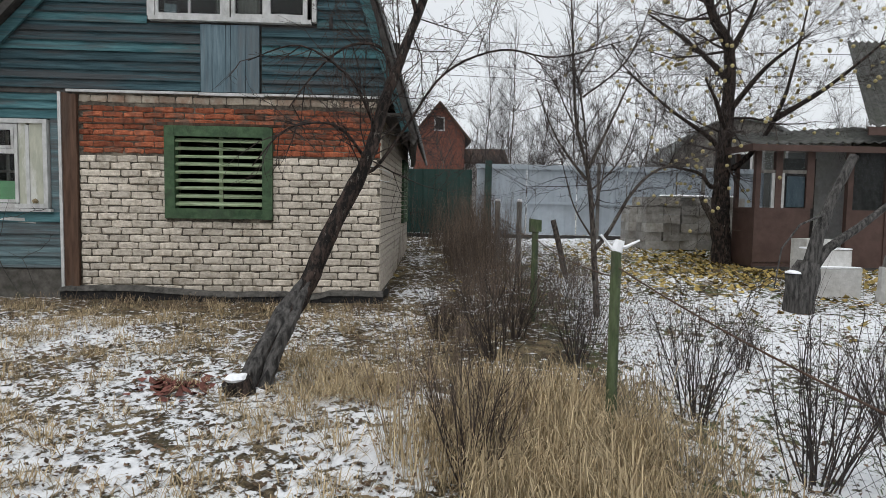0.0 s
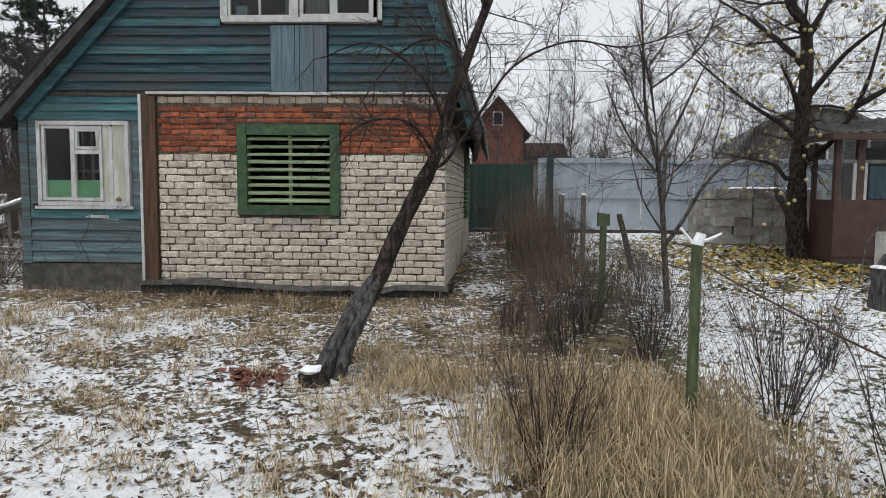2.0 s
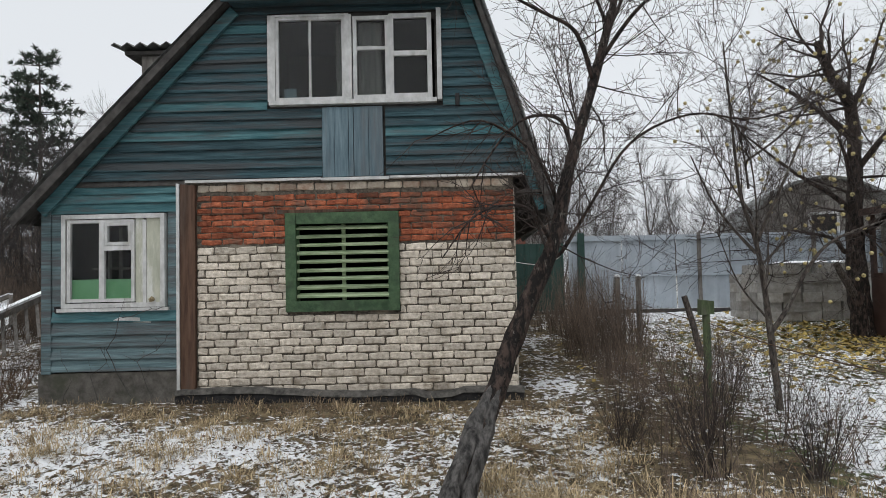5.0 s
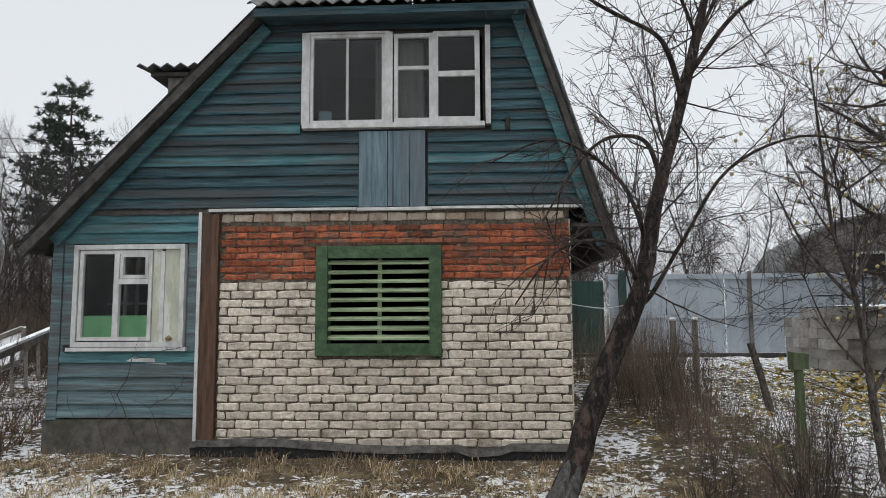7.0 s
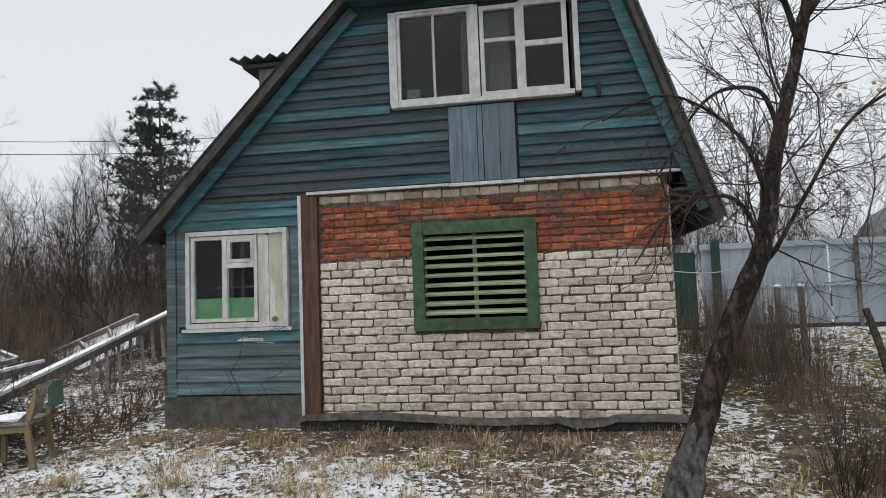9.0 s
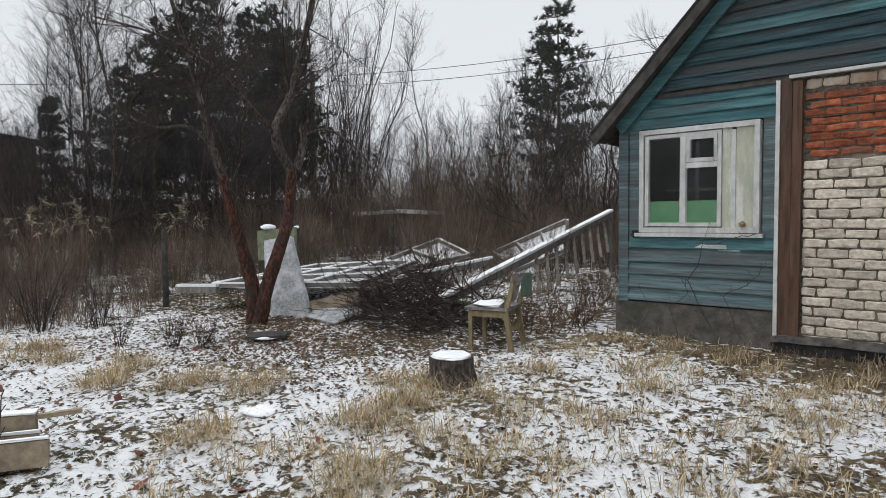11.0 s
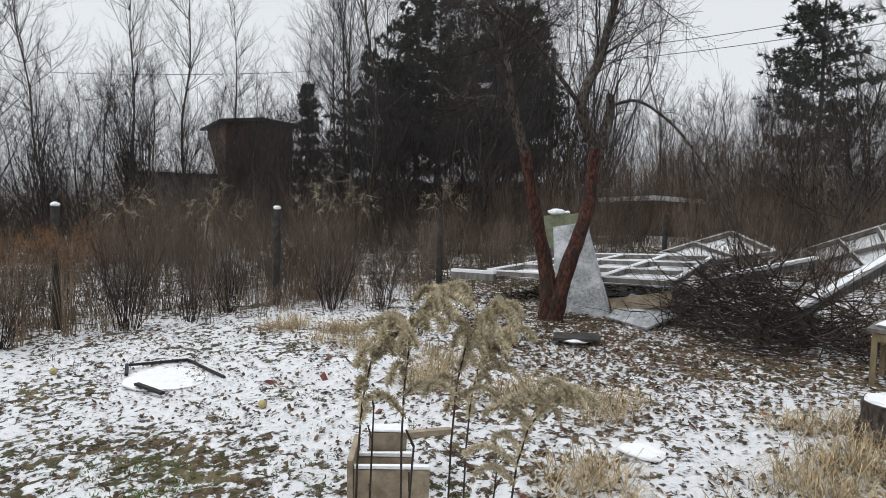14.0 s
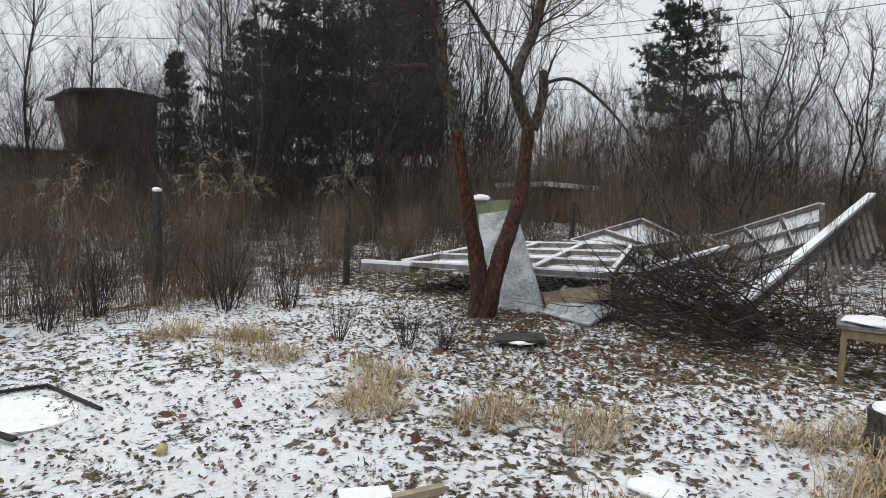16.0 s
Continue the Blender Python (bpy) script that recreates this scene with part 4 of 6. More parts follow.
flat_roof("roof", (6.0, PY - 0.35, 2.84), (9.1, PY - 0.35, 2.95), (9.1, 12.9, 3.4), (6.2, 12.7, 3.15), 16, 0.02, DARK_SLATE)
flat_roof("roof", (8.0, PY - 0.45, 3.2), (14, PY - 0.45, 3.2), (14, 14, 5.4), (9.5, 14, 5.4), 30, 0.03, DARK_SLATE)
ppart("fascia", Geo().box((6.0, PY - 0.36, 2.72), (9.0, PY - 0.33, 2.83)).box((6.0, PY - 0.33, 2.76), (9, PY + 0.1, 2.79)), PORCH_BROWN)
ppart("fascia", Geo().box((8.0, PY - 0.44, 3.02), (14, PY - 0.4, 3.17)), PORCH_BROWN)
ppart("fascia", Geo().box((5.97, PY - 0.36, 2.72), (6.01, 12.6, 2.84)), PORCH_BROWN)

steps = thing("block_steps", "white concrete blocks stacked as porch steps", "steps", (6.2, 9.2, 0.35))
for lo, hi in (((-0.34, -0.2, 0.0), (0.34, 0.2, 0.5)), ((-0.34, -0.05, 0.5), (0.28, 0.25, 0.76)), ((-0.2, 0.3, 0.0), (0.2, 0.7, 0.9))):
    part("block", Geo().box(lo, hi, jitter=0.01), WHITE_BLOCK, steps)
part("snow_cap", Geo().box((-0.34, -0.2, 0.502), (0.34, -0.06, 0.525), jitter=0.006), SNOW, steps)
part("snow_cap", Geo().box((-0.34, -0.05, 0.762), (0.28, 0.25, 0.785), jitter=0.006), SNOW, steps)
log = thing("whitewashed_stump", "whitewashed tree stump with a grey cut top", "stump", (6.78, 8.7, 0.4))
part("trunk", Geo().tube([(0, 0, -0.15), (0.02, 0, 0.2), (0.03, 0, 0.5)], [0.23, 0.21, 0.2], 11, 0.06), WHITE_BLOCK, log)
part("cut_top", Geo().tube([(0.03, 0, 0.502), (0.04, 0, 0.66)], [0.16, 0.155], 11, 0.05), GREY_WOOD, log)
fork = thing("dead_forked_tree", "grey barkless dead tree with two sawn limbs", "dead tree", (5.02, 8.05, 0.3))
part("trunk", Geo().tube([(0, 0, -0.1), (0.0, 0, 0.25), (0.08, 0, 0.55), (0.12, 0, 0.72)], [0.2, 0.17, 0.18, 0.13], 10, 0.12), BARE_WOOD, fork)
part("sawn_stub", Geo().tube([(-0.04, 0, 0.3), (-0.1, -0.02, 0.58)], [0.12, 0.11], 9, 0.08), BARE_WOOD, fork)
part("snow_cap", Geo().lump((-0.1, -0.02, 0.59), 0.11, 0.3, 0.25), SNOW, fork)
part("limb", Geo().tube([(0.08, 0, 0.5), (0.22, 0, 1.1), (0.42, 0.05, 1.6), (0.7, 0.1, 2.1)], [0.1, 0.075, 0.062, 0.06], 9, 0.12), BARE_WOOD, fork)
part("limb", Geo().tube([(0.1, 0, 0.55), (0.35, 0, 0.9), (0.8, 0.05, 1.2), (1.25, 0.1, 1.52)], [0.08, 0.06, 0.05, 0.04], 9, 0.12), BARE_WOOD, fork)
part("side_shoot", Geo().tube([(0.3, 0, 1.35), (-0.1, -0.1, 1.2), (-0.35, -0.15, 0.9), (-0.45, -0.2, 0.4)], [0.018, 0.014, 0.012, 0.008], 5), BARE_WOOD, fork)

# ---- garden posts ----
def post(name, label, x, y, top, r, material, cap=None, lean=0.0, extra=None):
    z = ground_z(x, y)
    t = thing(name, label, "post", (x, y, z), "garden posts")
    part("shaft", Geo().tube([(0, 0, -0.1), (lean * 0.5, 0, (top - z) * 0.5), (lean, 0, top - z)], [r, r * 0.95, r * 0.9], 9, 0.05), material, t)
    if cap:
        part("cap", Geo().lump((lean, 0, top - z + 0.02), r * 1.05, 0.3, 0.6), cap, t)
    return t


p1 = post("green_post", "mossy green pipe post with a bottle and wire cap", 1.27, 3.9, 1.42, 0.036, POST_GREEN)
part("wire_crown", Geo().tube([(-0.1, 0, 1.3), (-0.03, 0.02, 1.22), (0.05, -0.02, 1.23), (0.14, 0, 1.27)], [0.008, 0.012, 0.012, 0.007], 5).tube([(0, 0, 1.2), (0.02, 0, 1.27)], [0.036, 0.028], 8), SNOW, p1)
p2 = post("green_post", "green post with a painted wooden head", 1.45, 7.45, 1.45, 0.042, POST_GREEN)
part("head", Geo().box((-0.07, -0.06, 1.05), (0.07, 0.06, 1.2), jitter=0.01), POST_GREEN, p2)
post("grey_post", "grey pipe fence post", 1.5, 11.2, 1.75, 0.05, GREY_WOOD, SNOW)
post("grey_post", "grey pipe fence post", 1.95, 11.6, 1.75, 0.05, GREY_WOOD, SNOW)
post("dark_stake", "leaning dark wooden stake", 2.6, 10.6, 1.45, 0.05, BARK, None, -0.25)
for y in (-1.4, 1.2, 3.78, 6.33, 8.9, 11.4):
    post("fence_post", "dark wooden fence post with a snow cap", -13.0, y, 1.55, 0.05, DARK_WOOD, SNOW if y in (1.2, 3.78, 8.9) else None)


# ---- sagging wire netting along the boundary ----
def netting(a, b, low, cell=0.06, r=0.0009):
    """Diamond mesh hung from a cable between two points."""
    a, b = Vector(a), Vector(b)
    n = thing("wire_fence", "sagging chain-link netting on a rusty cable", "fence", ((a.x + b.x) / 2, (a.y + b.y) / 2, 0.2), "wire netting of the boundary")
    inv = Matrix.Translation(-n.location)
    flat = Vector((b.x - a.x, b.y - a.y, 0))
    run, high = flat.length, min(a.z, b.z) - low
    flat.normalize()
    at = lambda s, h: (a.x + flat.x * s, a.y + flat.y * s, (a.z + (b.z - a.z) * s / run) - high + h)
    mesh = Geo()
    s = -high
    while s < run:
        for flip in (0, 1):
            h0, h1 = max(0, -s), min(high, run - s)
            if h1 - h0 > 0.02:
                f = (lambda h: at(s + h, high - h)) if flip else (lambda h: at(s + h, h))
                k = max(2, int((h1 - h0) / 0.25))
                pts = [Vector(f(h0 + (h1 - h0) * i / k)) + Vector((0.012 * noise.noise(Vector((s * 3, i, flip))), 0, 0)) for i in range(k + 1)]
                mesh.tube(pts, [r] * (k + 1), 3, cap=False)
        s += cell
    cable = [a.lerp(b, i / 10) - Vector((0, 0, 0.05 * 4 * (i / 10) * (1 - i / 10))) for i in range(11)]
    for name, geo, m, lab in (("netting", mesh, WIRE, "thin grey diamond mesh"), ("cable", Geo().tube(cable, [0.0045] * 11, 6), BROWN_TRIM, "rusty top cable")):
        o = part(name, geo, m, n, lab, kind="stuff" if name == "netting" else "")
        o.matrix_parent_inverse = inv


netting((1.28, 3.87, 1.32), (1.5, 0.9, 1.05), 0.1)
netting((1.3, 3.93, 1.25), (1.45, 7.4, 1.3), 0.3)
netting((1.46, 7.5, 1.3), (1.5, 11.15, 1.5), 0.5)


# ---- trees ----
def rand_dir(d, spread, rng):
    v = Vector((rng.gauss(0, 1), rng.gauss(0, 1), rng.gauss(0, 1)))
    return (d.normalized() + v * spread).normalized()


PLAIN = [False]   # whether the last twigs are single tapering spikes


def grow(g, p, d, length, r, depth, rng, up=0.15, kids=5, spread=0.55, wander=0.18, sides=3, tips=None, ratio=0.55):
    """A branch that wanders and carries smaller ones."""
    if depth <= 0 and PLAIN[0]:
        e = p + rand_dir(d + Vector((0, 0, up)), wander, rng) * length
        s = d.cross(Vector((0.3, 0.5, 0.81))).normalized() * r
        u = d.cross(s).normalized() * r
        n0 = len(g.v)
        g.v += [tuple(p + s), tuple(p - s * 0.5 + u * 0.87), tuple(p - s * 0.5 - u * 0.87), tuple(e)]
        g.f += [(n0, n0 + 1, n0 + 3), (n0 + 1, n0 + 2, n0 + 3), (n0 + 2, n0, n0 + 3)]
        if tips is not None:
            tips.append(e)
        return
    n = 3 if depth > 0 else 2
    pts, radii = [p], [r]
    for i in range(n):
        d = rand_dir(d + Vector((0, 0, up / n)), wander, rng)
        p = p + d * (length / n)
        pts.append(p)
        radii.append(max(r * (1 - 0.75 * (i + 1) / n), 0.0016))
    g.tube(pts, radii, sides if r > 0.012 else 3, cap=False)
    if tips is not None and depth <= 1:
        tips.append(p)
    if depth <= 0:
        return
    for i in range(kids):
        t = rng.uniform(0.2, 1.0)
        j = min(int(t * n), n - 1)
        q = pts[j].lerp(pts[j + 1], t * n - j)
        base = (pts[j + 1] - pts[j]).normalized()
        c = rand_dir(base, spread, rng)
        grow(g, q, c, length * ratio * rng.uniform(0.6, 1.1), max(radii[j] * 0.5, 0.002), depth - 1, rng, up, kids, spread, wander, 3, tips, ratio)


def limb_points(pts, n=5):
    """Points smoothed along a bent line."""
    pts = [Vector(p) for p in pts]
    out = []
    for i in range(len(pts) - 1):
        p0, p1, p2, p3 = pts[max(i - 1, 0)], pts[i], pts[i + 1], pts[min(i + 2, len(pts) - 1)]
        for k in range(n):
            t = k / n
            out.append(0.5 * (2 * p1 + (p2 - p0) * t + (2 * p0 - 5 * p1 + 4 * p2 - p3) * t * t + (3 * p1 - p0 - 3 * p2 + p3) * t ** 3))
    out.append(pts[-1])
    return out


def limb(g, twigs, pts, r0, r1, rng, kids=6, length=0.9, depth=2, sides=7, wobble=0.08, start=0.3, up=0.1, spread=0.9, tips=None, kk=5):
    q = limb_points(pts)
    n = len(q)
    g.tube(q, [r0 + (r1 - r0) * i / (n - 1) for i in range(n)], sides, wobble)
    for k in range(kids):
        t = rng.uniform(start, 1.0)
        i = min(int(t * (n - 1)), n - 2)
        d = rand_dir(q[i + 1] - q[i], spread, rng)
        grow(twigs, q[i], d, length * rng.uniform(0.6, 1.25), max(r1 * 0.4, 0.006), depth, rng, up, kk, 0.6, 0.2, 4, tips)


def finish_tree(label, category, base, g, twigs, bark=BARK, extra=(), group=""):
    t = thing("tree", label, category, base, group)
    inv = Matrix.Translation((-base[0], -base[1], -base[2]))
    out = [("trunk", g, bark, ""), ("crown", twigs, TWIG, "")] + list(extra)
    for name, geo, m, lab in out:
        o = part(name, geo, m, t, lab, smooth=name == "trunk")
        o.matrix_parent_inverse = inv
    return t


# leaning old apple tree before the house
rng = random.Random(3)
g, tw = Geo(), Geo()
limb(g, tw, [(-1.16, 4.95, 0.1), (-1.08, 5.1, 0.5), (-0.85, 5.4, 1.0), (-0.64, 5.53, 1.5), (-0.37, 5.63, 2.07), (-0.27, 5.72, 2.45), (-0.15, 5.81, 2.83), (0.08, 6.0, 3.5), (0.3, 6.15, 4.2), (0.55, 6.3, 5.2)], 0.088, 0.02, rng, kids=34, length=0.75, depth=2, sides=14, wobble=0.2, start=0.42, kk=7)
limb(g, tw, [(-0.42, 5.63, 1.95), (-0.3, 5.7, 2.0), (-0.05, 5.8, 2.36), (0.29, 5.85, 2.85), (0.79, 5.9, 3.08), (1.3, 5.9, 3.03), (1.9, 5.95, 3.2)], 0.017, 0.005, rng, kids=16, length=0.6, depth=2, kk=6)
limb(g, tw, [(-0.17, 5.8, 2.75), (-0.26, 5.8, 3.03), (-0.48, 5.75, 3.06), (-0.67, 5.65, 2.94), (-0.85, 5.5, 2.7), (-1.0, 5.4, 2.45)], 0.018, 0.005, rng, kids=9, length=0.5, depth=2, up=-0.1)
limb(g, tw, [(0.03, 5.95, 3.4), (-0.05, 5.9, 3.65), (-0.16, 5.85, 3.8), (-0.42, 5.8, 3.92), (-0.73, 5.7, 4.07), (-1.1, 5.6, 4.4)], 0.022, 0.006, rng, kids=12, length=0.6, depth=2, kk=6)
limb(g, tw, [(0.1, 6.0, 3.55), (0.45, 5.95, 4.0), (0.95, 5.9, 4.3), (1.5, 5.8, 4.5)], 0.02, 0.006, rng, kids=12, length=0.7, depth=2, kk=6)
stub = Geo().tube([(-1.2, 4.85, 0.1), (-1.27, 4.8, 0.36)], [0.13, 0.1], 9, 0.15)
cap = Geo().lump((-1.27, 4.8, 0.37), 0.095, 0.6, 0.3)
# a barkless split foot beside the trunk
foot = Geo()
for off, r in (((-0.06, -0.04), 0.07), ((0.06, -0.03), 0.055), ((0.0, 0.06), 0.06)):
    foot.tube(limb_points([(-1.2 + off[0] * 1.6, 4.9 + off[1], 0.08), (-1.12 + off[0], 5.03 + off[1], 0.42), (-0.97 + off[0] * 0.7, 5.24 + off[1] * 0.7, 0.78), (-0.84 + off[0] * 0.4, 5.4 + off[1] * 0.4, 1.06)], 5), [r * k for k in (1.25, 1.2, 1.1, 1.1, 1.05, 1.0, 1.0, 0.95, 0.95, 0.9, 0.9, 0.8, 0.75, 0.6, 0.45, 0.2)], 9, 0.22)
for pts in ([(-0.38, 5.62, 2.05), (-0.6, 5.3, 2.3), (-0.95, 5.1, 2.25), (-1.2, 5.0, 1.95)], [(-0.3, 5.7, 2.3), (-0.5, 5.5, 2.7), (-0.9, 5.4, 2.95), (-1.3, 5.3, 2.8)], [(0.2, 6.1, 3.9), (-0.1, 5.9, 4.4), (-0.5, 5.8, 4.7)], [(0.15, 6.05, 3.7), (0.5, 6.2, 4.4), (1.1, 6.3, 4.9), (1.7, 6.3, 5.1)], [(0.3, 6.15, 4.2), (0.8, 6.0, 4.9), (1.3, 6.0, 5.6)]):
    limb(g, tw, pts, 0.015, 0.004, rng, kids=14, length=0.42, depth=1, start=0.15, kk=6)
finish_tree("old leaning fruit tree with rough dark bark, bare", "tree", (-1.16, 4.95, 0.2), g, tw, LEAN_BARK, [("barkless_foot", foot, BARE_WOOD, "barkless grey split foot"), ("sawn_stub", stub, LEAN_BARK, "sawn stub"), ("snow_cap", cap, SNOW, "")])

# twin-stemmed tree with red bark by the fallen greenhouse
rng = random.Random(11)
g, tw, dk = Geo(), Geo(), Geo()
limb(g, tw, [(-10.3, 6.3, 0.15), (-10.3, 6.3, 0.6), (-10.32, 6.27, 0.95), (-10.3, 6.05, 1.65), (-10.28, 5.87, 2.3)], 0.12, 0.06, rng, kids=0, sides=10, wobble=0.1)
limb(g, tw, [(-10.25, 6.3, 0.15), (-10.2, 6.38, 0.6), (-10.2, 6.5, 0.95), (-10.2, 6.78, 1.65), (-10.2, 6.87, 2.4)], 0.12, 0.07, rng, kids=0, sides=10, wobble=0.1)
limb(dk, tw, [(-10.28, 5.87, 2.28), (-10.3, 5.72, 2.75), (-10.3, 5.6, 3.25), (-10.35, 5.45, 3.9), (-10.3, 5.1, 4.9)], 0.06, 0.02, rng, kids=34, length=1.1, depth=2, kk=6)
limb(dk, tw, [(-10.3, 5.75, 2.65), (-10.2, 5.4, 2.85), (-10.2, 5.0, 2.8), (-10.1, 4.6, 2.9)], 0.03, 0.01, rng, kids=9, length=0.7, depth=2)
limb(dk, tw, [(-10.2, 6.87, 2.38), (-10.2, 6.62, 2.88), (-10.2, 6.88, 3.43), (-10.2, 7.0, 3.85), (-10.1, 7.2, 4.8), (-10.0, 7.1, 5.6)], 0.075, 0.03, rng, kids=34, length=1.2, depth=2, kk=6)
limb(dk, tw, [(-10.2, 6.6, 2.88), (-10.2, 6.15, 3.3), (-10.2, 5.78, 3.6), (-10.3, 5.2, 3.9), (-10.4, 4.4, 4.0)], 0.03, 0.01, rng, kids=20, length=0.9, depth=2, kk=6)
limb(dk, tw, [(-10.2, 6.95, 2.4), (-10.18, 7.06, 2.75), (-10.2, 7.07, 3.05)], 0.065, 0.05, rng, kids=2, length=0.5, depth=1)
limb(dk, tw, [(-10.2, 7.07, 2.9), (-10.1, 7.45, 3.0), (-9.8, 7.75, 2.7), (-9.4, 7.85, 2.2), (-9.0, 7.9, 1.5), (-8.6, 7.9, 0.8)], 0.022, 0.01, rng, kids=16, length=0.6, depth=2, up=-0.3)
finish_tree("twin-stemmed apple tree, reddish bark below, dark limbs above", "tree", (-10.28, 6.3, 0.3), g, tw, RED_BARK, [("upper_trunk", dk, BARK, "dark lichened limbs")])

# slender young tree in the yard
rng = random.Random(21)
g, tw = Geo(), Geo()
limb(g, tw, [(2.3, 7.7, 0.2), (2.24, 7.7, 0.9), (2.18, 7.7, 1.6), (2.1, 7.7, 2.15), (1.96, 7.7, 2.65), (1.9, 7.7, 3.4), (1.84, 7.7, 4.3)], 0.042, 0.008, rng, kids=16, length=1.0, depth=2, sides=7, start=0.35, up=0.3)
limb(g, tw, [(2.22, 7.7, 1.15), (2.4, 7.7, 1.4), (2.67, 7.7, 1.87), (3.0, 7.75, 2.15), (3.7, 7.8, 2.38)], 0.03, 0.008, rng, kids=10, length=0.7, depth=2, up=0.3)
limb(g, tw, [(2.1, 7.7, 2.1), (2.35, 7.6, 2.7), (2.6, 7.55, 3.3)], 0.025, 0.006, rng, kids=9, length=0.8, depth=2, up=0.3)
limb(g, tw, [(2.1, 7.7, 2.0), (1.75, 7.8, 2.5), (1.5, 7.85, 3.1)], 0.02, 0.006, rng, kids=8, length=0.7, depth=2, up=0.3)
for k in range(8):
    z = 1.3 + 0.28 * k
    a = rng.uniform(0, math.tau)
    limb(g, tw, [(2.2 - 0.03 * k, 7.7, z), (2.2 + 0.35 * math.cos(a), 7.7 + 0.35 * math.sin(a), z + 0.4), (2.2 + 0.6 * math.cos(a), 7.7 + 0.6 * math.sin(a), z + 1.0)], 0.014, 0.004, rng, kids=8, length=0.5, depth=2, up=0.3)
finish_tree("slender bare young plum tree", "tree", (2.3, 7.7, 0.35), g, tw)

# big apple tree with frosted fruit
PLAIN[0] = True
rng = random.Random(33)
g, tw, tips = Geo(), Geo(), []
limb(g, tw, [(6.1, 12.3, 0.4), (6.03, 12.3, 1.2), (6.0, 12.3, 1.9), (6.02, 12.3, 2.8), (6.05, 12.3, 3.6), (6.03, 12.3, 4.7), (5.7, 12.3, 5.3), (5.5, 12.3, 5.9)], 0.19, 0.07, rng, kids=26, length=1.3, depth=2, sides=10, wobble=0.12, start=0.4, tips=tips, kk=6)
for pts in ([(6.1, 12.3, 2.4), (6.5, 12.2, 2.75), (6.98, 12.2, 3.5), (7.25, 12.2, 4.4), (7.5, 12.2, 5.7)], [(6.03, 12.3, 2.7), (5.66, 12.2, 3.05), (4.9, 12.1, 3.5), (3.96, 12.0, 4.2)], [(6.05, 12.3, 3.5), (6.5, 11.8, 4.3), (7.0, 11.3, 4.8)], [(6.0, 12.3, 3.2), (5.5, 11.6, 3.6), (5.0, 11.0, 3.9)], [(6.0, 12.3, 4.2), (5.3, 12.5, 4.9), (4.5, 12.5, 5.4)], [(6.0, 12.3, 2.2), (5.7, 12.1, 2.1), (5.4, 12.0, 2.35), (4.6, 11.9, 2.5)], [(6.9, 12.2, 3.4), (7.8, 12.0, 4.0), (8.8, 11.8, 4.9)], [(6.03, 12.3, 4.6), (6.5, 12.5, 5.4), (6.9, 12.6, 6.4)]):
    limb(g, tw, pts, 0.062, 0.014, rng, kids=26, length=1.1, depth=2, start=0.25, tips=tips, kk=8)
fruit = Geo()
for p in rng.sample(tips, min(340, len(tips))):
    fruit.lump((p.x, p.y, p.z - 0.04), 0.038, 0.1, 0.9, 6, 4)
broken = Geo().tube([(5.95, 12.25, 1.3), (5.6, 12.1, 1.75), (5.5, 12.05, 1.9)], [0.07, 0.06, 0.05], 7, 0.1)
apple_tree = finish_tree("old apple tree with withered yellow apples on bare boughs", "tree", (6.1, 12.3, 0.6), g, tw, LEAN_BARK, [("fruit", fruit, APPLE, "withered yellowish apples"), ("broken_limb", broken, BARK, "")])
for o in apple_tree.children:
    if o.name.startswith("fruit"):
        tagged(o, "withered yellowish apples", kind="stuff")


def bare_tree(seed, h, r, spread_up, kids, bark, label, twig_depth=2, multi=1, first=0.12):
    rng = random.Random(seed)
    g, tw = Geo(), Geo()
    for s in range(multi):
        lean = Vector((rng.uniform(-1, 1), rng.uniform(-1, 1), 0)) * (0.1 if multi == 1 else 0.3)
        hh = h * rng.uniform(0.75, 1.0) if multi > 1 else h
        pts = [Vector((0, 0, -0.2)) + lean * hh * t + Vector((rng.gauss(0, 0.1), rng.gauss(0, 0.1), hh * t)) * 1.0 for t in (0, 0.15, 0.3, 0.45, 0.6, 0.75, 0.9, 1.0)]
        q = limb_points(pts, 2)
        n = len(q)
        g.tube(q, [r * (1 - 0.9 * i / (n - 1)) for i in range(n)], 6)
        for k in range(kids // multi):
            t = rng.uniform(first, 0.97)
            i = min(int(t * (n - 1)), n - 2)
            d = rand_dir(Vector((rng.gauss(0, 1), rng.gauss(0, 1), spread_up)), 0.2, rng)
            grow(tw, q[i], d, h * 0.24 * (1.15 - t) + 0.5, max(r * 0.26 * (1.2 - t), 0.011), twig_depth, rng, 0.4, 6, 0.5, 0.16, 3, None, 0.6)
    t = thing("tree", label, "tree", (0, 0, -60), "bare trees beyond the fence")
    part("trunk", g, bark, t)
    part("crown", tw, FAR_TWIG, t)
    return t


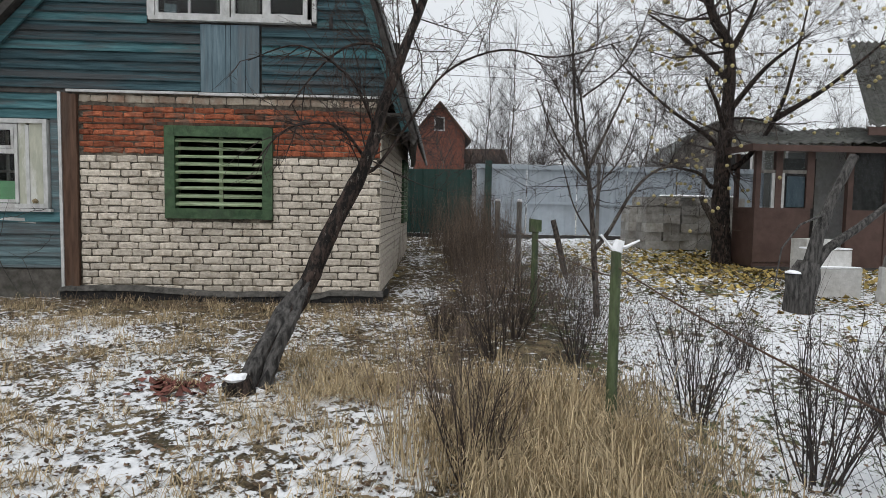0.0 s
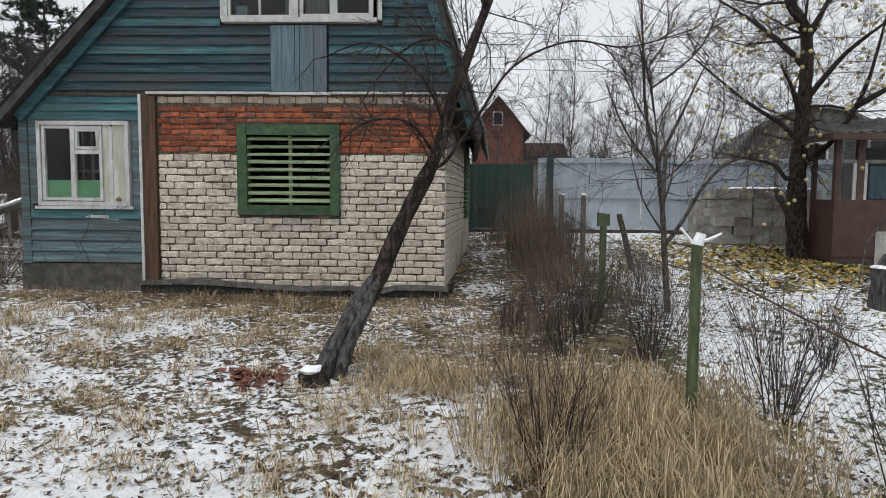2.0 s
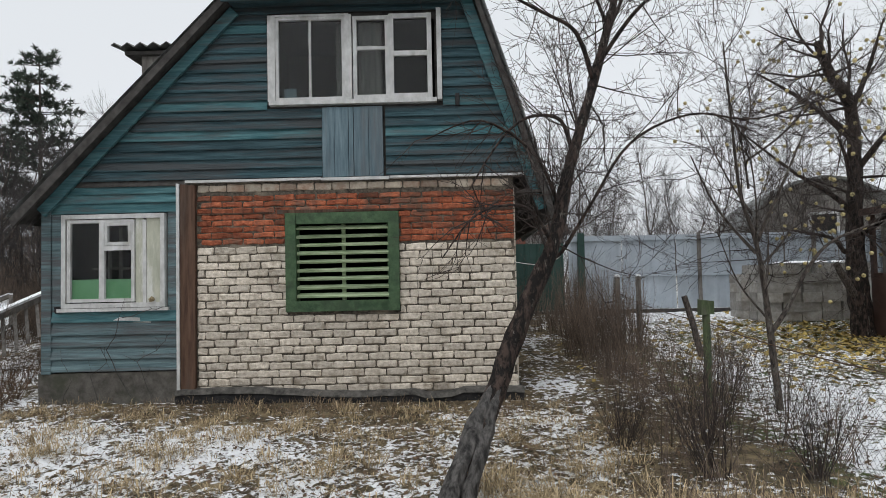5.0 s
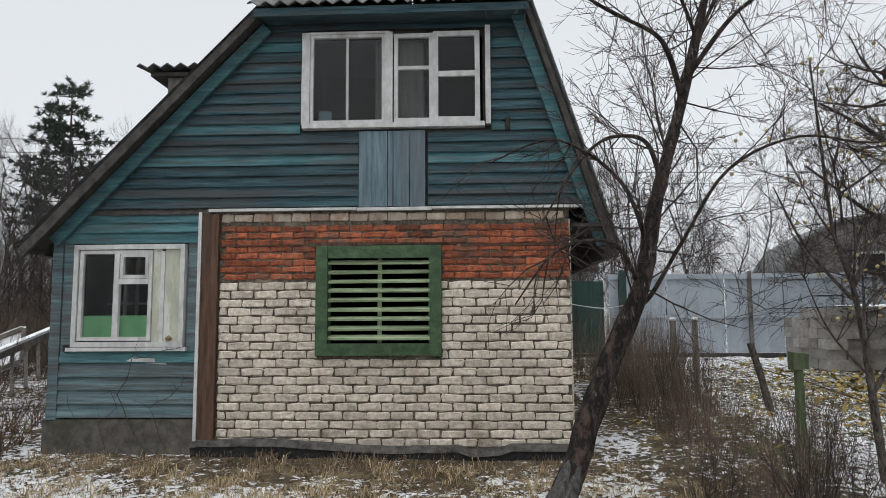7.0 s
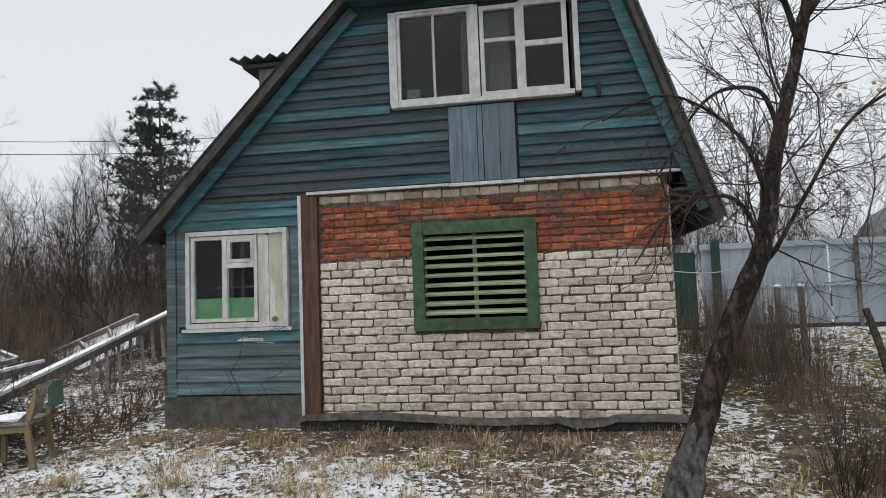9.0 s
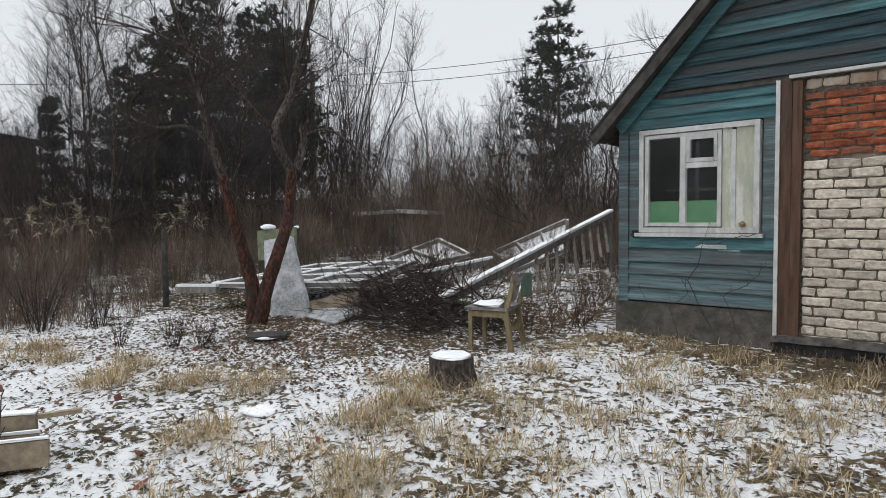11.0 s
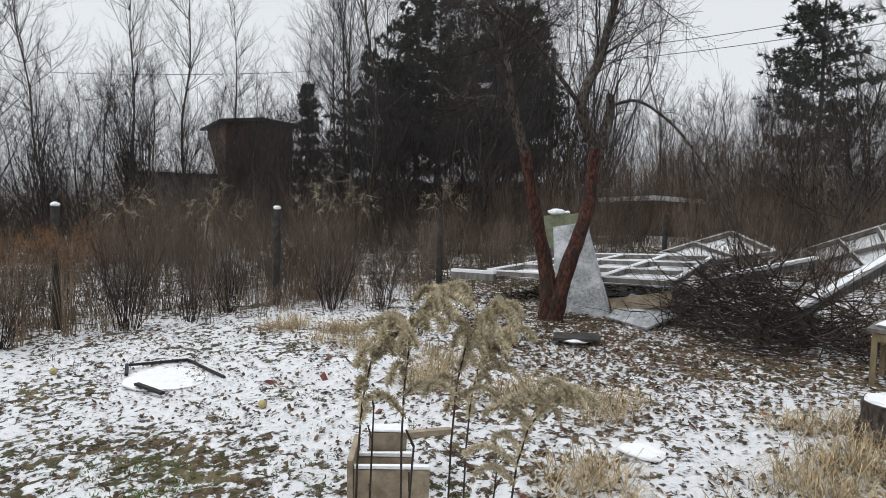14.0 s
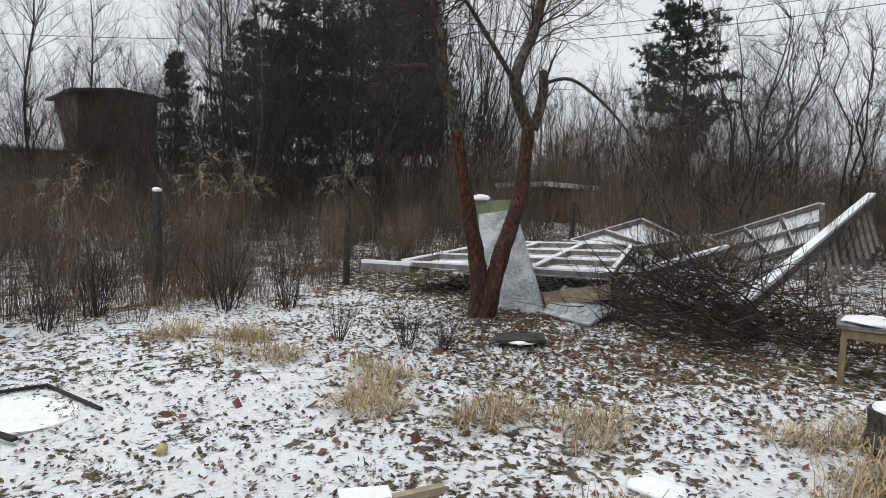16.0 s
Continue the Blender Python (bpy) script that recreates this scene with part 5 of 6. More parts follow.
def evergreen(seed, h, width, label, pine=False):
    """A ragged crown of needle clumps set along boughs."""
    rng = random.Random(seed)
    t = thing("evergreen_tree", label, "tree", (0, 0, -60), "evergreens beyond the fence")
    stem, g = Geo(), Geo()
    stem.tube([(0, 0, -0.2), (0.08, 0, h * 0.5), (0, 0.05, h)], [h * 0.013, h * 0.009, 0.02], 6)
    levels = 23 if pine else 26
    for k in range(levels):
        f = k / (levels - 1)
        z = h * ((0.24 + 0.74 * f) if pine else (0.05 + 0.93 * f)) + rng.uniform(-0.2, 0.2)
        w = width * ((0.62 + 0.55 * math.sin(f * 2.7)) * (1.1 - f * 0.85) if pine else (1.06 - f)) + 0.2
        for b in range(7):
            a = rng.uniform(0, math.tau)
            ln = w * rng.uniform(0.45, 1.15)
            d = Vector((math.cos(a), math.sin(a), rng.uniform(-0.05, 0.4) if pine else rng.uniform(-0.25, 0.15)))
            root = Vector((0, 0, z))
            stem.tube([root, root + d * ln * 0.6, root + d * ln], [0.03, 0.02, 0.008], 3, cap=False)
            for s in range(max(3, int(ln * 5.5))):
                u = rng.uniform(0.3 if pine else 0.1, 1.05)
                c = root + d * (ln * u) + Vector((rng.gauss(0, 0.13), rng.gauss(0, 0.13), rng.gauss(0.03, 0.08)))
                for q in range(17):
                    e = rand_dir(d + Vector((0, 0, 0.35 if pine else -0.1)), 0.95, rng) * rng.uniform(0.16, 0.34)
                    sd = e.cross(Vector((rng.gauss(0, 1), rng.gauss(0, 1), rng.gauss(0, 1)))).normalized() * rng.uniform(0.022, 0.04)
                    n0 = len(g.v)
                    g.v += [tuple(c - sd), tuple(c + sd), tuple(c + e)]
                    g.f.append((n0, n0 + 1, n0 + 2))
    part("trunk", stem, BARK, t)
    part("crown", g, NEEDLE, t)
    return t


def place(src, x, y, s=1.0, turn=None):
    o = copy_thing(src, pose(x, y, slope(x, y) - 0.05, 0, 0, turn if turn is not None else RNG.uniform(0, 360)))
    o.scale = (s, s, s * RNG.uniform(0.92, 1.08))
    return o


def drop_source(src):
    for o in (*src.children_recursive, src):
        bpy.data.objects.remove(o)


bare = [bare_tree(51, 9, 0.05, 1.7, 56, BARK, "bare grey alder with fine upright twigs"), bare_tree(52, 8, 0.045, 1.5, 56, BARK, "bare aspen with upright branches"), bare_tree(53, 10, 0.045, 2.2, 84, BARK, "bare many-stemmed willow with long upright rods", 2, 7),
        bare_tree(54, 12, 0.08, 1.4, 46, BIRCH, "bare pale birch with fine hanging twigs"), bare_tree(55, 6.5, 0.05, 1.0, 66, BARK, "low bare wild fruit tree, dense twigs", 2, 3), bare_tree(56, 7, 0.034, 1.9, 90, BARK, "clump of thin bare saplings with upright twigs", 2, 6, 0.05)]
spruces = [evergreen(61, 10, 2.7, "tall dark pine with a ragged crown", True), evergreen(62, 12, 2.9, "broad dark pine with ragged boughs", True), evergreen(63, 11, 2.6, "tall pine with tiered dark crown", True), evergreen(64, 7, 0.75, "slim dark conical evergreen")]

rngp = random.Random(91)


def ring(ax, dist):
    """A place seen from the garden's middle, by bearing and distance."""
    return -4.5 + dist * math.cos(radians(ax)), 1.4 + dist * math.sin(radians(ax))


# western and northern wood, bearing by bearing
for b in range(66):
    bearing = 105 + 92 * (b + rngp.uniform(0, 1)) / 66
    dist = rngp.uniform(17, 34)
    if 128 < bearing < 138 and dist < 24:
        dist += 10
    x, y = ring(bearing, dist)
    s = (0.62 + dist / 80) * (1.0 if bearing > 140 else 0.85)
    place(bare[rngp.choice((5, 1, 5, 0, 4, 5))], x, y, s * rngp.uniform(0.65, 0.95))
for bearing, dist, k, s in ((139, 26, 2, 1.05), (136.5, 24, 2, 0.95), (131, 42, 3, 1.15), (141, 29, 2, 1.0), (137.5, 28, 2, 0.9), (172, 19, 0, 0.95), (176, 20, 1, 0.95), (168, 22, 0, 0.85), (181, 17, 1, 0.9), (185, 18, 0, 0.95), (190, 20, 1, 1.0), (163, 24, 1, 0.95)):
    x, y = ring(bearing, dist)
    place(bare[k], x, y, s)
for k in range(14):
    x, y = ring(158 + 44 * (k + rngp.random()) / 14, rngp.uniform(15.5, 22))
    place(bare[rngp.choice((5, 4, 5, 4))], x, y, rngp.uniform(0.55, 0.8))
for k in range(22):
    x, y = ring(141 + 19 * (k + rngp.random()) / 22, rngp.uniform(15.5, 21))
    place(bare[rngp.choice((0, 1, 0, 4))], x, y, rngp.uniform(0.75, 1.05))
for bearing, dist, s in ((118, 14, 0.75), (114, 15.5, 0.8), (110, 14, 0.7), (121, 17, 0.8), (124, 19, 0.75), (107, 13.5, 0.75), (116, 18, 0.9), (126, 22, 0.8), (129, 24, 0.85), (132, 25, 0.8), (135, 22, 0.75), (138, 20, 0.75), (122, 24, 0.9)):
    x, y = ring(bearing, dist)
    place(bare[4], x, y, s)
for bearing, dist, k, s in ((145.5, 25, 0, 0.85), (152.5, 26, 0, 0.95), (156, 27, 0, 0.75), (142.5, 27, 1, 0.7), (150.5, 30, 1, 0.95), (120, 46, 2, 1.35), (144, 24, 2, 0.8), (161.8, 30, 3, 0.95)):
    x, y = ring(bearing, dist)
    place(spruces[k], x, y, s)
# beyond the sheet fence and behind the camera
for k in range(44):
    x = 2.6 + k * 0.62 + rngp.uniform(-0.8, 0.8)
    y = rngp.uniform(17.6, 32)
    place(bare[rngp.choice((4, 4, 1, 0))], x, y, rngp.uniform(0.5, 0.85) * (1.15 if y > 26 else 0.85))
for k in range(12):
    x = -2.5 + k * 0.9 + rngp.uniform(-0.3, 0.3)
    place(bare[4], x, rngp.uniform(26, 40), rngp.uniform(0.7, 0.95))
for bearing, dist in [(205 + 6.5 * k, 19 + 4 * (k % 3)) for k in range(24)]:
    x, y = ring(bearing, dist)
    place(bare[(1, 5, 0, 4)[int(bearing) % 4]], x, y, 1.0)
for s in bare + spruces:
    drop_source(s)


# ---- shrubs and thicket ----
def shrub(seed, h, stems, spread, material, label, category="shrub", kids=6, depth=1, r=0.008, group="", wide=0.25):
    rng = random.Random(seed)
    g = Geo()
    for k in range(stems):
        a = rng.uniform(0, math.tau)
        base = Vector((math.cos(a), math.sin(a), 0)) * rng.uniform(0, wide)
        d = Vector((math.cos(a) * spread * rng.uniform(0.1, 1), math.sin(a) * spread * rng.uniform(0.1, 1), 1))
        grow(g, base - Vector((0, 0, 0.05)), d, h * rng.uniform(0.55, 1.0), r, depth, rng, 0.2, kids, 0.4, 0.1, 3, None, 0.45)
    o = part("shrub", g, material, None, label, False, "", category, group)
    o.location = (0, 0, -60)
    return o


def plant(src, x, y, s=1.0, sz=None):
    o = src.copy()
    scene.collection.objects.link(o)
    o.matrix_basis = pose(x, y, ground_z(x, y), RNG.uniform(-6, 6), RNG.uniform(-6, 6), RNG.uniform(0, 360))
    o.scale = (s, s, sz or s)
    return o


far_bits = []


def join_far(src, x, y, s, sz):
    m = pose(x, y, ground_z(x, y), 0, 0, RNG.uniform(0, 360)) @ Matrix.Diagonal((s, s, sz, 1))
    far_bits.append((src.data, m))


twiggy = [shrub(70 + i, 2.0, 30, 0.4, THICKET, "tangled bare brown thicket shrub", "shrub", 13, 1, 0.007, "thicket beyond the fence") for i in range(4)]
twiggy += [shrub(76 + i, 1.5, 42, 0.4, THICKET, "dense brown weed thicket", "shrub", 11, 1, 0.006, "thicket beyond the fence", 0.6) for i in range(3)]
for k in range(235):
    bearing = 100 + 98 * (k + rngp.random()) / 235
    dist = rngp.choice((rngp.uniform(9.6, 13), rngp.uniform(12, 18), rngp.uniform(15, 24), rngp.uniform(17, 24)))
    x, y = ring(bearing, dist)
    if x > -13.0 and y < 9.5 or (x > -6.6 and y < 15):
        continue
    s = rngp.uniform(0.6, 1.0) * (0.75 if dist < 13 else 1.0 + (dist - 13) / 22)
    (join_far if dist > 12 else plant)(rngp.choice(twiggy), x, y, s * 1.15, s)
for k in range(26):
    x, y = ring(112 + 30 * (k + rngp.random()) / 26, rngp.uniform(17, 25))
    join_far(rngp.choice(twiggy), x, y, rngp.uniform(1.5, 2.0), rngp.uniform(1.3, 2.0))
for k in range(30):
    y = -2 + 12 * k / 30
    plant(rngp.choice(twiggy[4:]), -13.6 + rngp.uniform(-0.5, 0.6) - (0.4 if y > 5 else 0), y, rngp.uniform(0.5, 0.75), rngp.uniform(0.55, 0.8))
for k in range(30):
    x = rngp.uniform(-13, -6.4)
    plant(rngp.choice(twiggy), x, rngp.uniform(12.8, 16), rngp.uniform(0.5, 0.85))
for k in range(16):
    plant(rngp.choice(twiggy), rngp.uniform(-7.5, -6.3), rngp.uniform(9.3, 12.5), rngp.uniform(0.3, 0.6))
# weeds along the house's right side and the boundary
weeds = [shrub(86 + i, 1.25, 9, 0.25, THICKET, "thin upright dry brown weed stalks", "weeds", 7, 1, 0.005, "dry weeds by the boundary", 0.2) for i in range(3)]
for k in range(95):
    x, y = rngp.uniform(0.25, 2.5), rngp.uniform(5.6, 14.5)
    if y > 8 and x < 0.7:
        x += 0.4
    plant(rngp.choice(weeds), x, y, rngp.uniform(0.6, 1.0), rngp.uniform(0.35, 0.8))
for k in range(14):
    plant(rngp.choice(twiggy[4:]), rngp.uniform(0.35, 1.6), rngp.uniform(9.5, 14.5), rngp.uniform(0.45, 0.7), rngp.uniform(0.6, 1.1))
for k in range(7):
    plant(rngp.choice(weeds), rngp.uniform(-0.1, 0.7), rngp.uniform(3.0, 4.6), rngp.uniform(0.5, 0.8), rngp.uniform(0.5, 0.85))
for k in range(50):
    plant(rngp.choice(weeds), rngp.uniform(-13.6, -12.2), rngp.uniform(-1.5, 8), rngp.uniform(0.6, 1.0), rngp.uniform(0.5, 1.0))
for s in weeds:
    bpy.data.objects.remove(s)
g = Geo()
for me, m in far_bits:
    n0 = len(g.v)
    g.v.extend(tuple(m @ v.co) for v in me.vertices)
    g.f.extend(tuple(n0 + i for i in p.vertices) for p in me.polygons)
part("far_thicket", g, THICKET, None, "dense brown scrub along the wood", False, "stuff", "thicket")
for s in twiggy:
    bpy.data.objects.remove(s)
currant = [shrub(81 + i, 1.15, 26, 0.55, TWIG, "bare dark currant bush in thin snow", "shrub", 10, 1, 0.006, "currant bushes", 0.12) for i in range(3)]
for x, y, s in ((1.98, 4.3, 0.95), (2.25, 3.35, 1.0), (2.7, 3.2, 0.9), (0.35, 3.3, 0.8), (0.75, 5.6, 0.85), (1.1, 6.6, 0.85), (0.3, 6.4, 0.6), (1.5, 5.6, 0.7), (-12.6, 1.9, 1.15), (-12.35, 4.33, 1.0), (-12.2, 5.0, 0.8), (-12.5, 2.6, 0.7), (-12.8, 3.1, 0.9), (-12.2, 0.7, 0.8), (-9.9, 5.0, 0.5), (-9.6, 5.2, 0.45), (-10.4, 4.6, 0.45), (2.9, 5.4, 0.6), (3.3, 4.2, 0.7)):
    plant(rngp.choice(currant), x, y, s)
for s in currant:
    bpy.data.objects.remove(s)


# ---- dry grass, leaves ----
def tuft(g, x, y, n, h, r, rng, lean=0.5, width=0.006, droop=0.5):
    for k in range(n):
        a, q = rng.uniform(0, math.tau), r * math.sqrt(rng.random())
        p = Vector((x + q * math.cos(a), y + q * math.sin(a), 0))
        p.z = ground_z(p.x, p.y) - 0.02
        b = rng.uniform(0, math.tau)
        d = Vector((math.cos(b) * lean * rng.random() + 0.3 * lean * math.cos(a), math.sin(b) * lean * rng.random() + 0.3 * lean * math.sin(a), 1)).normalized()
        g.blade(p, d, h * rng.uniform(0.5, 1.1), width * rng.uniform(0.6, 1.3), rng.uniform(0.1, droop))


rng = random.Random(5)
tall = Geo()
for k in range(80):
    tuft(tall, rng.gauss(0.85, 0.34), rng.gauss(3.65, 0.5), 85, rng.uniform(0.45, 0.8), 0.16, rng, 0.75, 0.0055, 1.5)
part("tall_dry_grass", tall, STRAW, None, "tall tangled straw-coloured dead grass", False, "stuff", "grass")
low = Geo()
for k in range(40):
    tuft(tall, rng.gauss(0.15, 0.3), rng.gauss(3.5, 0.6), 50, rng.uniform(0.2, 0.4), 0.14, rng, 0.7, 0.005, 0.8)
for k in range(520):
    x, y = rng.uniform(-6.5, 0.9), rng.uniform(2.2, 8.0)
    tuft(low, x, y, rng.randrange(25, 60), rng.uniform(0.12, 0.3), rng.uniform(0.06, 0.17), rng, 1.5, 0.006, 0.9)
for x, y in ((-0.75, 5.05), (-0.45, 5.25), (-0.2, 4.95), (-0.95, 5.4), (-0.55, 4.8), (0.2, 4.9), (-6.1, 5.2), (-6.6, 5.6), (-8.8, 3.9), (-9.4, 4.3), (-8.2, 4.3), (-7.6, 4.6), (-6.9, 3.8), (-10.4, 3.8), (-11.2, 4.0), (-5.3, 3.9), (-6.0, 4.6), (-11.5, 3.5)):
    for q in range(4):
        tuft(low, x + rng.gauss(0, 0.14), y + rng.gauss(0, 0.14), 90, 0.34, 0.14, rng, 1.8, 0.006, 1.0)
part("dry_grass", low, STRAW, None, "matted straw-coloured dead grass tufts", False, "stuff", "grass")
low = Geo()
for k in range(260):
    x, y = rng.uniform(-13, 0.5), rng.uniform(0.8, 8.1)
    if rng.random() < 0.5:
        y = rng.uniform(5, 8.2)
    tuft(low, x, y, rng.randrange(10, 26), rng.uniform(0.06, 0.18), 0.12, rng, 1.6, 0.006, 0.8)
for k in range(140):
    x = rng.uniform(-6.2, 0.1)
    tuft(low, x, rng.uniform(7.7, 8.28), 14, rng.uniform(0.1, 0.3), 0.1, rng, 1.0, 0.005, 0.8)
for k in range(120):
    tuft(low, rng.uniform(-13.8, -12.5), rng.uniform(-2, 8), 22, rng.uniform(0.3, 0.7), 0.15, rng, 0.5, 0.006, 0.5)
part("brown_grass", low, BROWN_STRAW, None, "short brown dead stalks in snow", False, "stuff", "grass")
low = Geo()
for k in range(240):
    tuft(low, rng.uniform(1.8, 8), rng.uniform(3, 13), 12, 0.09, 0.1, rng, 1.2, 0.007, 0.6)
for k in range(110):
    x, y = (rng.gauss(-7.8, 0.35), rng.gauss(1.6, 0.2)) if k < 80 else (rng.uniform(-9, -6.5), rng.uniform(2.2, 3.4))
    tuft(low, x, y, 26, 0.07, 0.1, rng, 1.5, 0.008, 0.6)
part("green_grass", low, GREEN_GRASS, None, "short green grass showing through the snow", False, "stuff", "grass")


def leaves(name, n, where, material, label, size=0.035):
    g = Geo()
    for k in range(n):
        x, y = where()
        z = ground_z(x, y) + 0.014
        a, s = rng.uniform(0, math.tau), size * rng.uniform(0.6, 1.4)
        d, e = Vector((math.cos(a), math.sin(a), rng.uniform(-0.3, 0.5))) * s, Vector((-math.sin(a), math.cos(a), rng.uniform(-0.3, 0.5))) * s * 0.8
        c = Vector((x, y, z))
        n0 = len(g.v)
        g.v += [tuple(c - d), tuple(c + e), tuple(c + d + Vector((0, 0, s * 0.4))), tuple(c - e)]
        g.f += [(n0, n0 + 1, n0 + 2), (n0, n0 + 2, n0 + 3)]
    part(name, g, material, None, label, False, "stuff", "leaves")


leaves("yellow_leaves", 2600, lambda: (rng.gauss(6.0, 1.9), rng.gauss(11.6, 1.6)), LEAF_YELLOW, "fallen yellow leaves under the apple tree", 0.05)
leaves("brown_leaves", 22000, lambda: (rng.uniform(-12.8, 1), rng.uniform(1.0, 8.2)), LEAF_BROWN, "fallen brown leaves frozen into the snow", 0.0155)
leaves("brown_leaves", 5000, lambda: (rng.gauss(-9, 1.3), rng.gauss(6.2, 0.9)), LEAF_BROWN, "fallen brown leaves below the fruit tree", 0.019)
leaves("yard_leaves", 9000, lambda: (rng.uniform(1.2, 8.5), rng.uniform(1.5, 12)), LEAF_BROWN, "small brown leaves in the yard's snow", 0.017)
leaves("red_leaves", 60, lambda: (rng.uniform(-11, -5), rng.uniform(2.6, 6.5)), LEAF_RED, "scattered dull red leaves on snow", 0.04)
leaves("reddish_leaves", 90, lambda: (rng.gauss(-1.75, 0.15), rng.gauss(4.9, 0.15)), LEAF_RED, "withered reddish leaves by the tree", 0.04)


# ---- goldenrod gone to seed ----
def goldenrod(label, stems, h, spread, seed, fluff=1.0, material=PLUME, toward=None, plume_n=26, size=1.0):
    rng = random.Random(seed)
    g, f = Geo(), Geo()
    for k in range(stems):
        a = rng.uniform(0, math.tau)
        if toward:
            a = rng.gauss(toward, 0.8)
        hh = h * (rng.uniform(0.72, 1.05) if size > 1 else rng.uniform(0.9, 1.06))
        out = spread * rng.uniform(0.25, 1.0)
        pts = [Vector((0.05 * math.cos(a), 0.05 * math.sin(a), 0)), Vector((out * 0.4 * math.cos(a), out * 0.4 * math.sin(a), hh * 0.6)), Vector((out * 0.8 * math.cos(a), out * 0.8 * math.sin(a), hh)), Vector((out * 1.25 * math.cos(a), out * 1.25 * math.sin(a), hh * 0.95))]
        q = limb_points(pts, 4)
        g.tube(q, [0.0035 * (1 - 0.7 * i / (len(q) - 1)) for i in range(len(q))], 4)
        for i in range(plume_n):
            t = rng.uniform(0.72 if size > 1 else 0.8, 1.0)
            j = min(int(t * (len(q) - 1)), len(q) - 2)
            d = rand_dir(q[j + 1] - q[j] + Vector((math.cos(a), math.sin(a), 0.2)) * 0.05, 0.9, rng)
            c0 = q[j]
            ln = rng.uniform(0.05, 0.16) * size
            for s in range(5):
                c = c0 + d * (ln * (s + 1) / 5) + Vector((0, 0, -0.02 * (s / 5) ** 2))
                for w in range(int(9 * fluff)):
                    e = rand_dir(Vector((0, 0, 0.3)), 1.0, rng) * rng.uniform(0.005, 0.012) * (1.0 if size < 1 else 1.6)
                    sd = e.cross(Vector((rng.gauss(0, 1), rng.gauss(0, 1), rng.gauss(0, 1)))).normalized() * (0.0014 if size < 1 else 0.0022)
                    n0 = len(f.v)
                    f.v += [tuple(c - sd), tuple(c + sd), tuple(c + e)]
                    f.f.append((n0, n0 + 1, n0 + 2))
    t = thing("goldenrod", label, "plant", (0, 0, 0), "goldenrod gone to seed")
    part("stalk_bunch", g, BROWN_STRAW, t, kind="stuff")
    part("seed_fluff", f, material, t, "fluffy withered seed heads", kind="stuff")
    return t


def seed_head(x, y, top, stems, seed):
    """Thin dark stalks, each bent over at the tip under arching woolly sprays."""
    rng = random.Random(seed)
    z0 = ground_z(x, y)
    t = thing("goldenrod", "withered goldenrod with woolly beige seed plumes", "plant", (x, y, z0), "goldenrod gone to seed")
    for ox, oy, hh, lx, ly in stems:
        h = (top - z0) * hh
        q = limb_points([(ox - 0.06, oy - 0.1, -0.03), (ox + lx * 0.3, oy + ly * 0.3, h * 0.5), (ox + lx, oy + ly, h * 0.93), (ox + lx * 1.5, oy + ly * 1.5 + 0.05, h)], 5)
        stem = part("stem", Geo().tube(q, [0.0024 - 0.0014 * i / (len(q) - 1) for i in range(len(q))], 5), TWIG, t, "thin dark stalk")
        f = Geo()
        for k in range(17):
            p = q[-1 - k // 3].lerp(q[-2 - k // 3], (k % 3) / 3)
            a = rng.uniform(0, math.tau)
            ln = rng.uniform(0.025, 0.07) * (0.8 + 0.4 * k / 16)
            out = Vector((math.cos(a), math.sin(a), 0))
            for i in range(13):
                u = i / 12
                c = p + out * (ln * u) + Vector((0, 0, 0.02 * math.sin(u * 2.6) - 0.012 * u * u))
                for w in range(46):
                    e = rand_dir(Vector((out.x * 0.3, out.y * 0.3, 0.2)), 1.0, rng) * rng.uniform(0.006, 0.0125)
                    sd = e.cross(Vector((rng.gauss(0, 1), rng.gauss(0, 1), rng.gauss(0, 1)))).normalized() * 0.0017
                    n0 = len(f.v)
                    f.v += [tuple(c - sd), tuple(c + sd), tuple(c + e)]
                    f.f.append((n0, n0 + 1, n0 + 2))
        part("plume", f, PLUME, stem, "woolly beige seed plume")
    return t


seed_head(-5.09, 1.73, 1.56, ((-0.04, -0.06, 0.97, 0.02, 0.03), (0.03, -0.01, 1.0, -0.02, 0.03), (0.0, 0.06, 0.98, 0.0, 0.05), (0.05, 0.1, 0.9, 0.02, 0.07), (-0.05, 0.12, 0.94, -0.02, 0.06)), 5)
gr2 = goldenrod("rusty brown withered goldenrod clump", 24, 1.15, 0.45, 8, 0.5, RUST_PLANT, None, 14, 1.6)
gr2.location = (-12.2, 0.85, ground_z(-12.2, 0.85))
for x, y in ((-12.5, 0.2), (-12.9, -0.6), (-12.5, 1.3)):
    o = copy_thing(gr2, pose(x, y, ground_z(x, y), 0, 0, RNG.uniform(0, 360)))
gr3 = goldenrod("pale dry seed heads in the thicket", 9, 1.7, 0.5, 9, 0.7, PLUME, None, 12, 1.5)
gr3.location = (-14.6, 4.9, ground_z(-14.6, 4.9))
for x, y in ((-15.0, 3.3), (-15.6, 6.0), (-16.0, 2.2), (-15.2, 7.6)):
    copy_thing(gr3, pose(x, y, ground_z(x, y), 0, 0, RNG.uniform(0, 360)))
g = Geo()
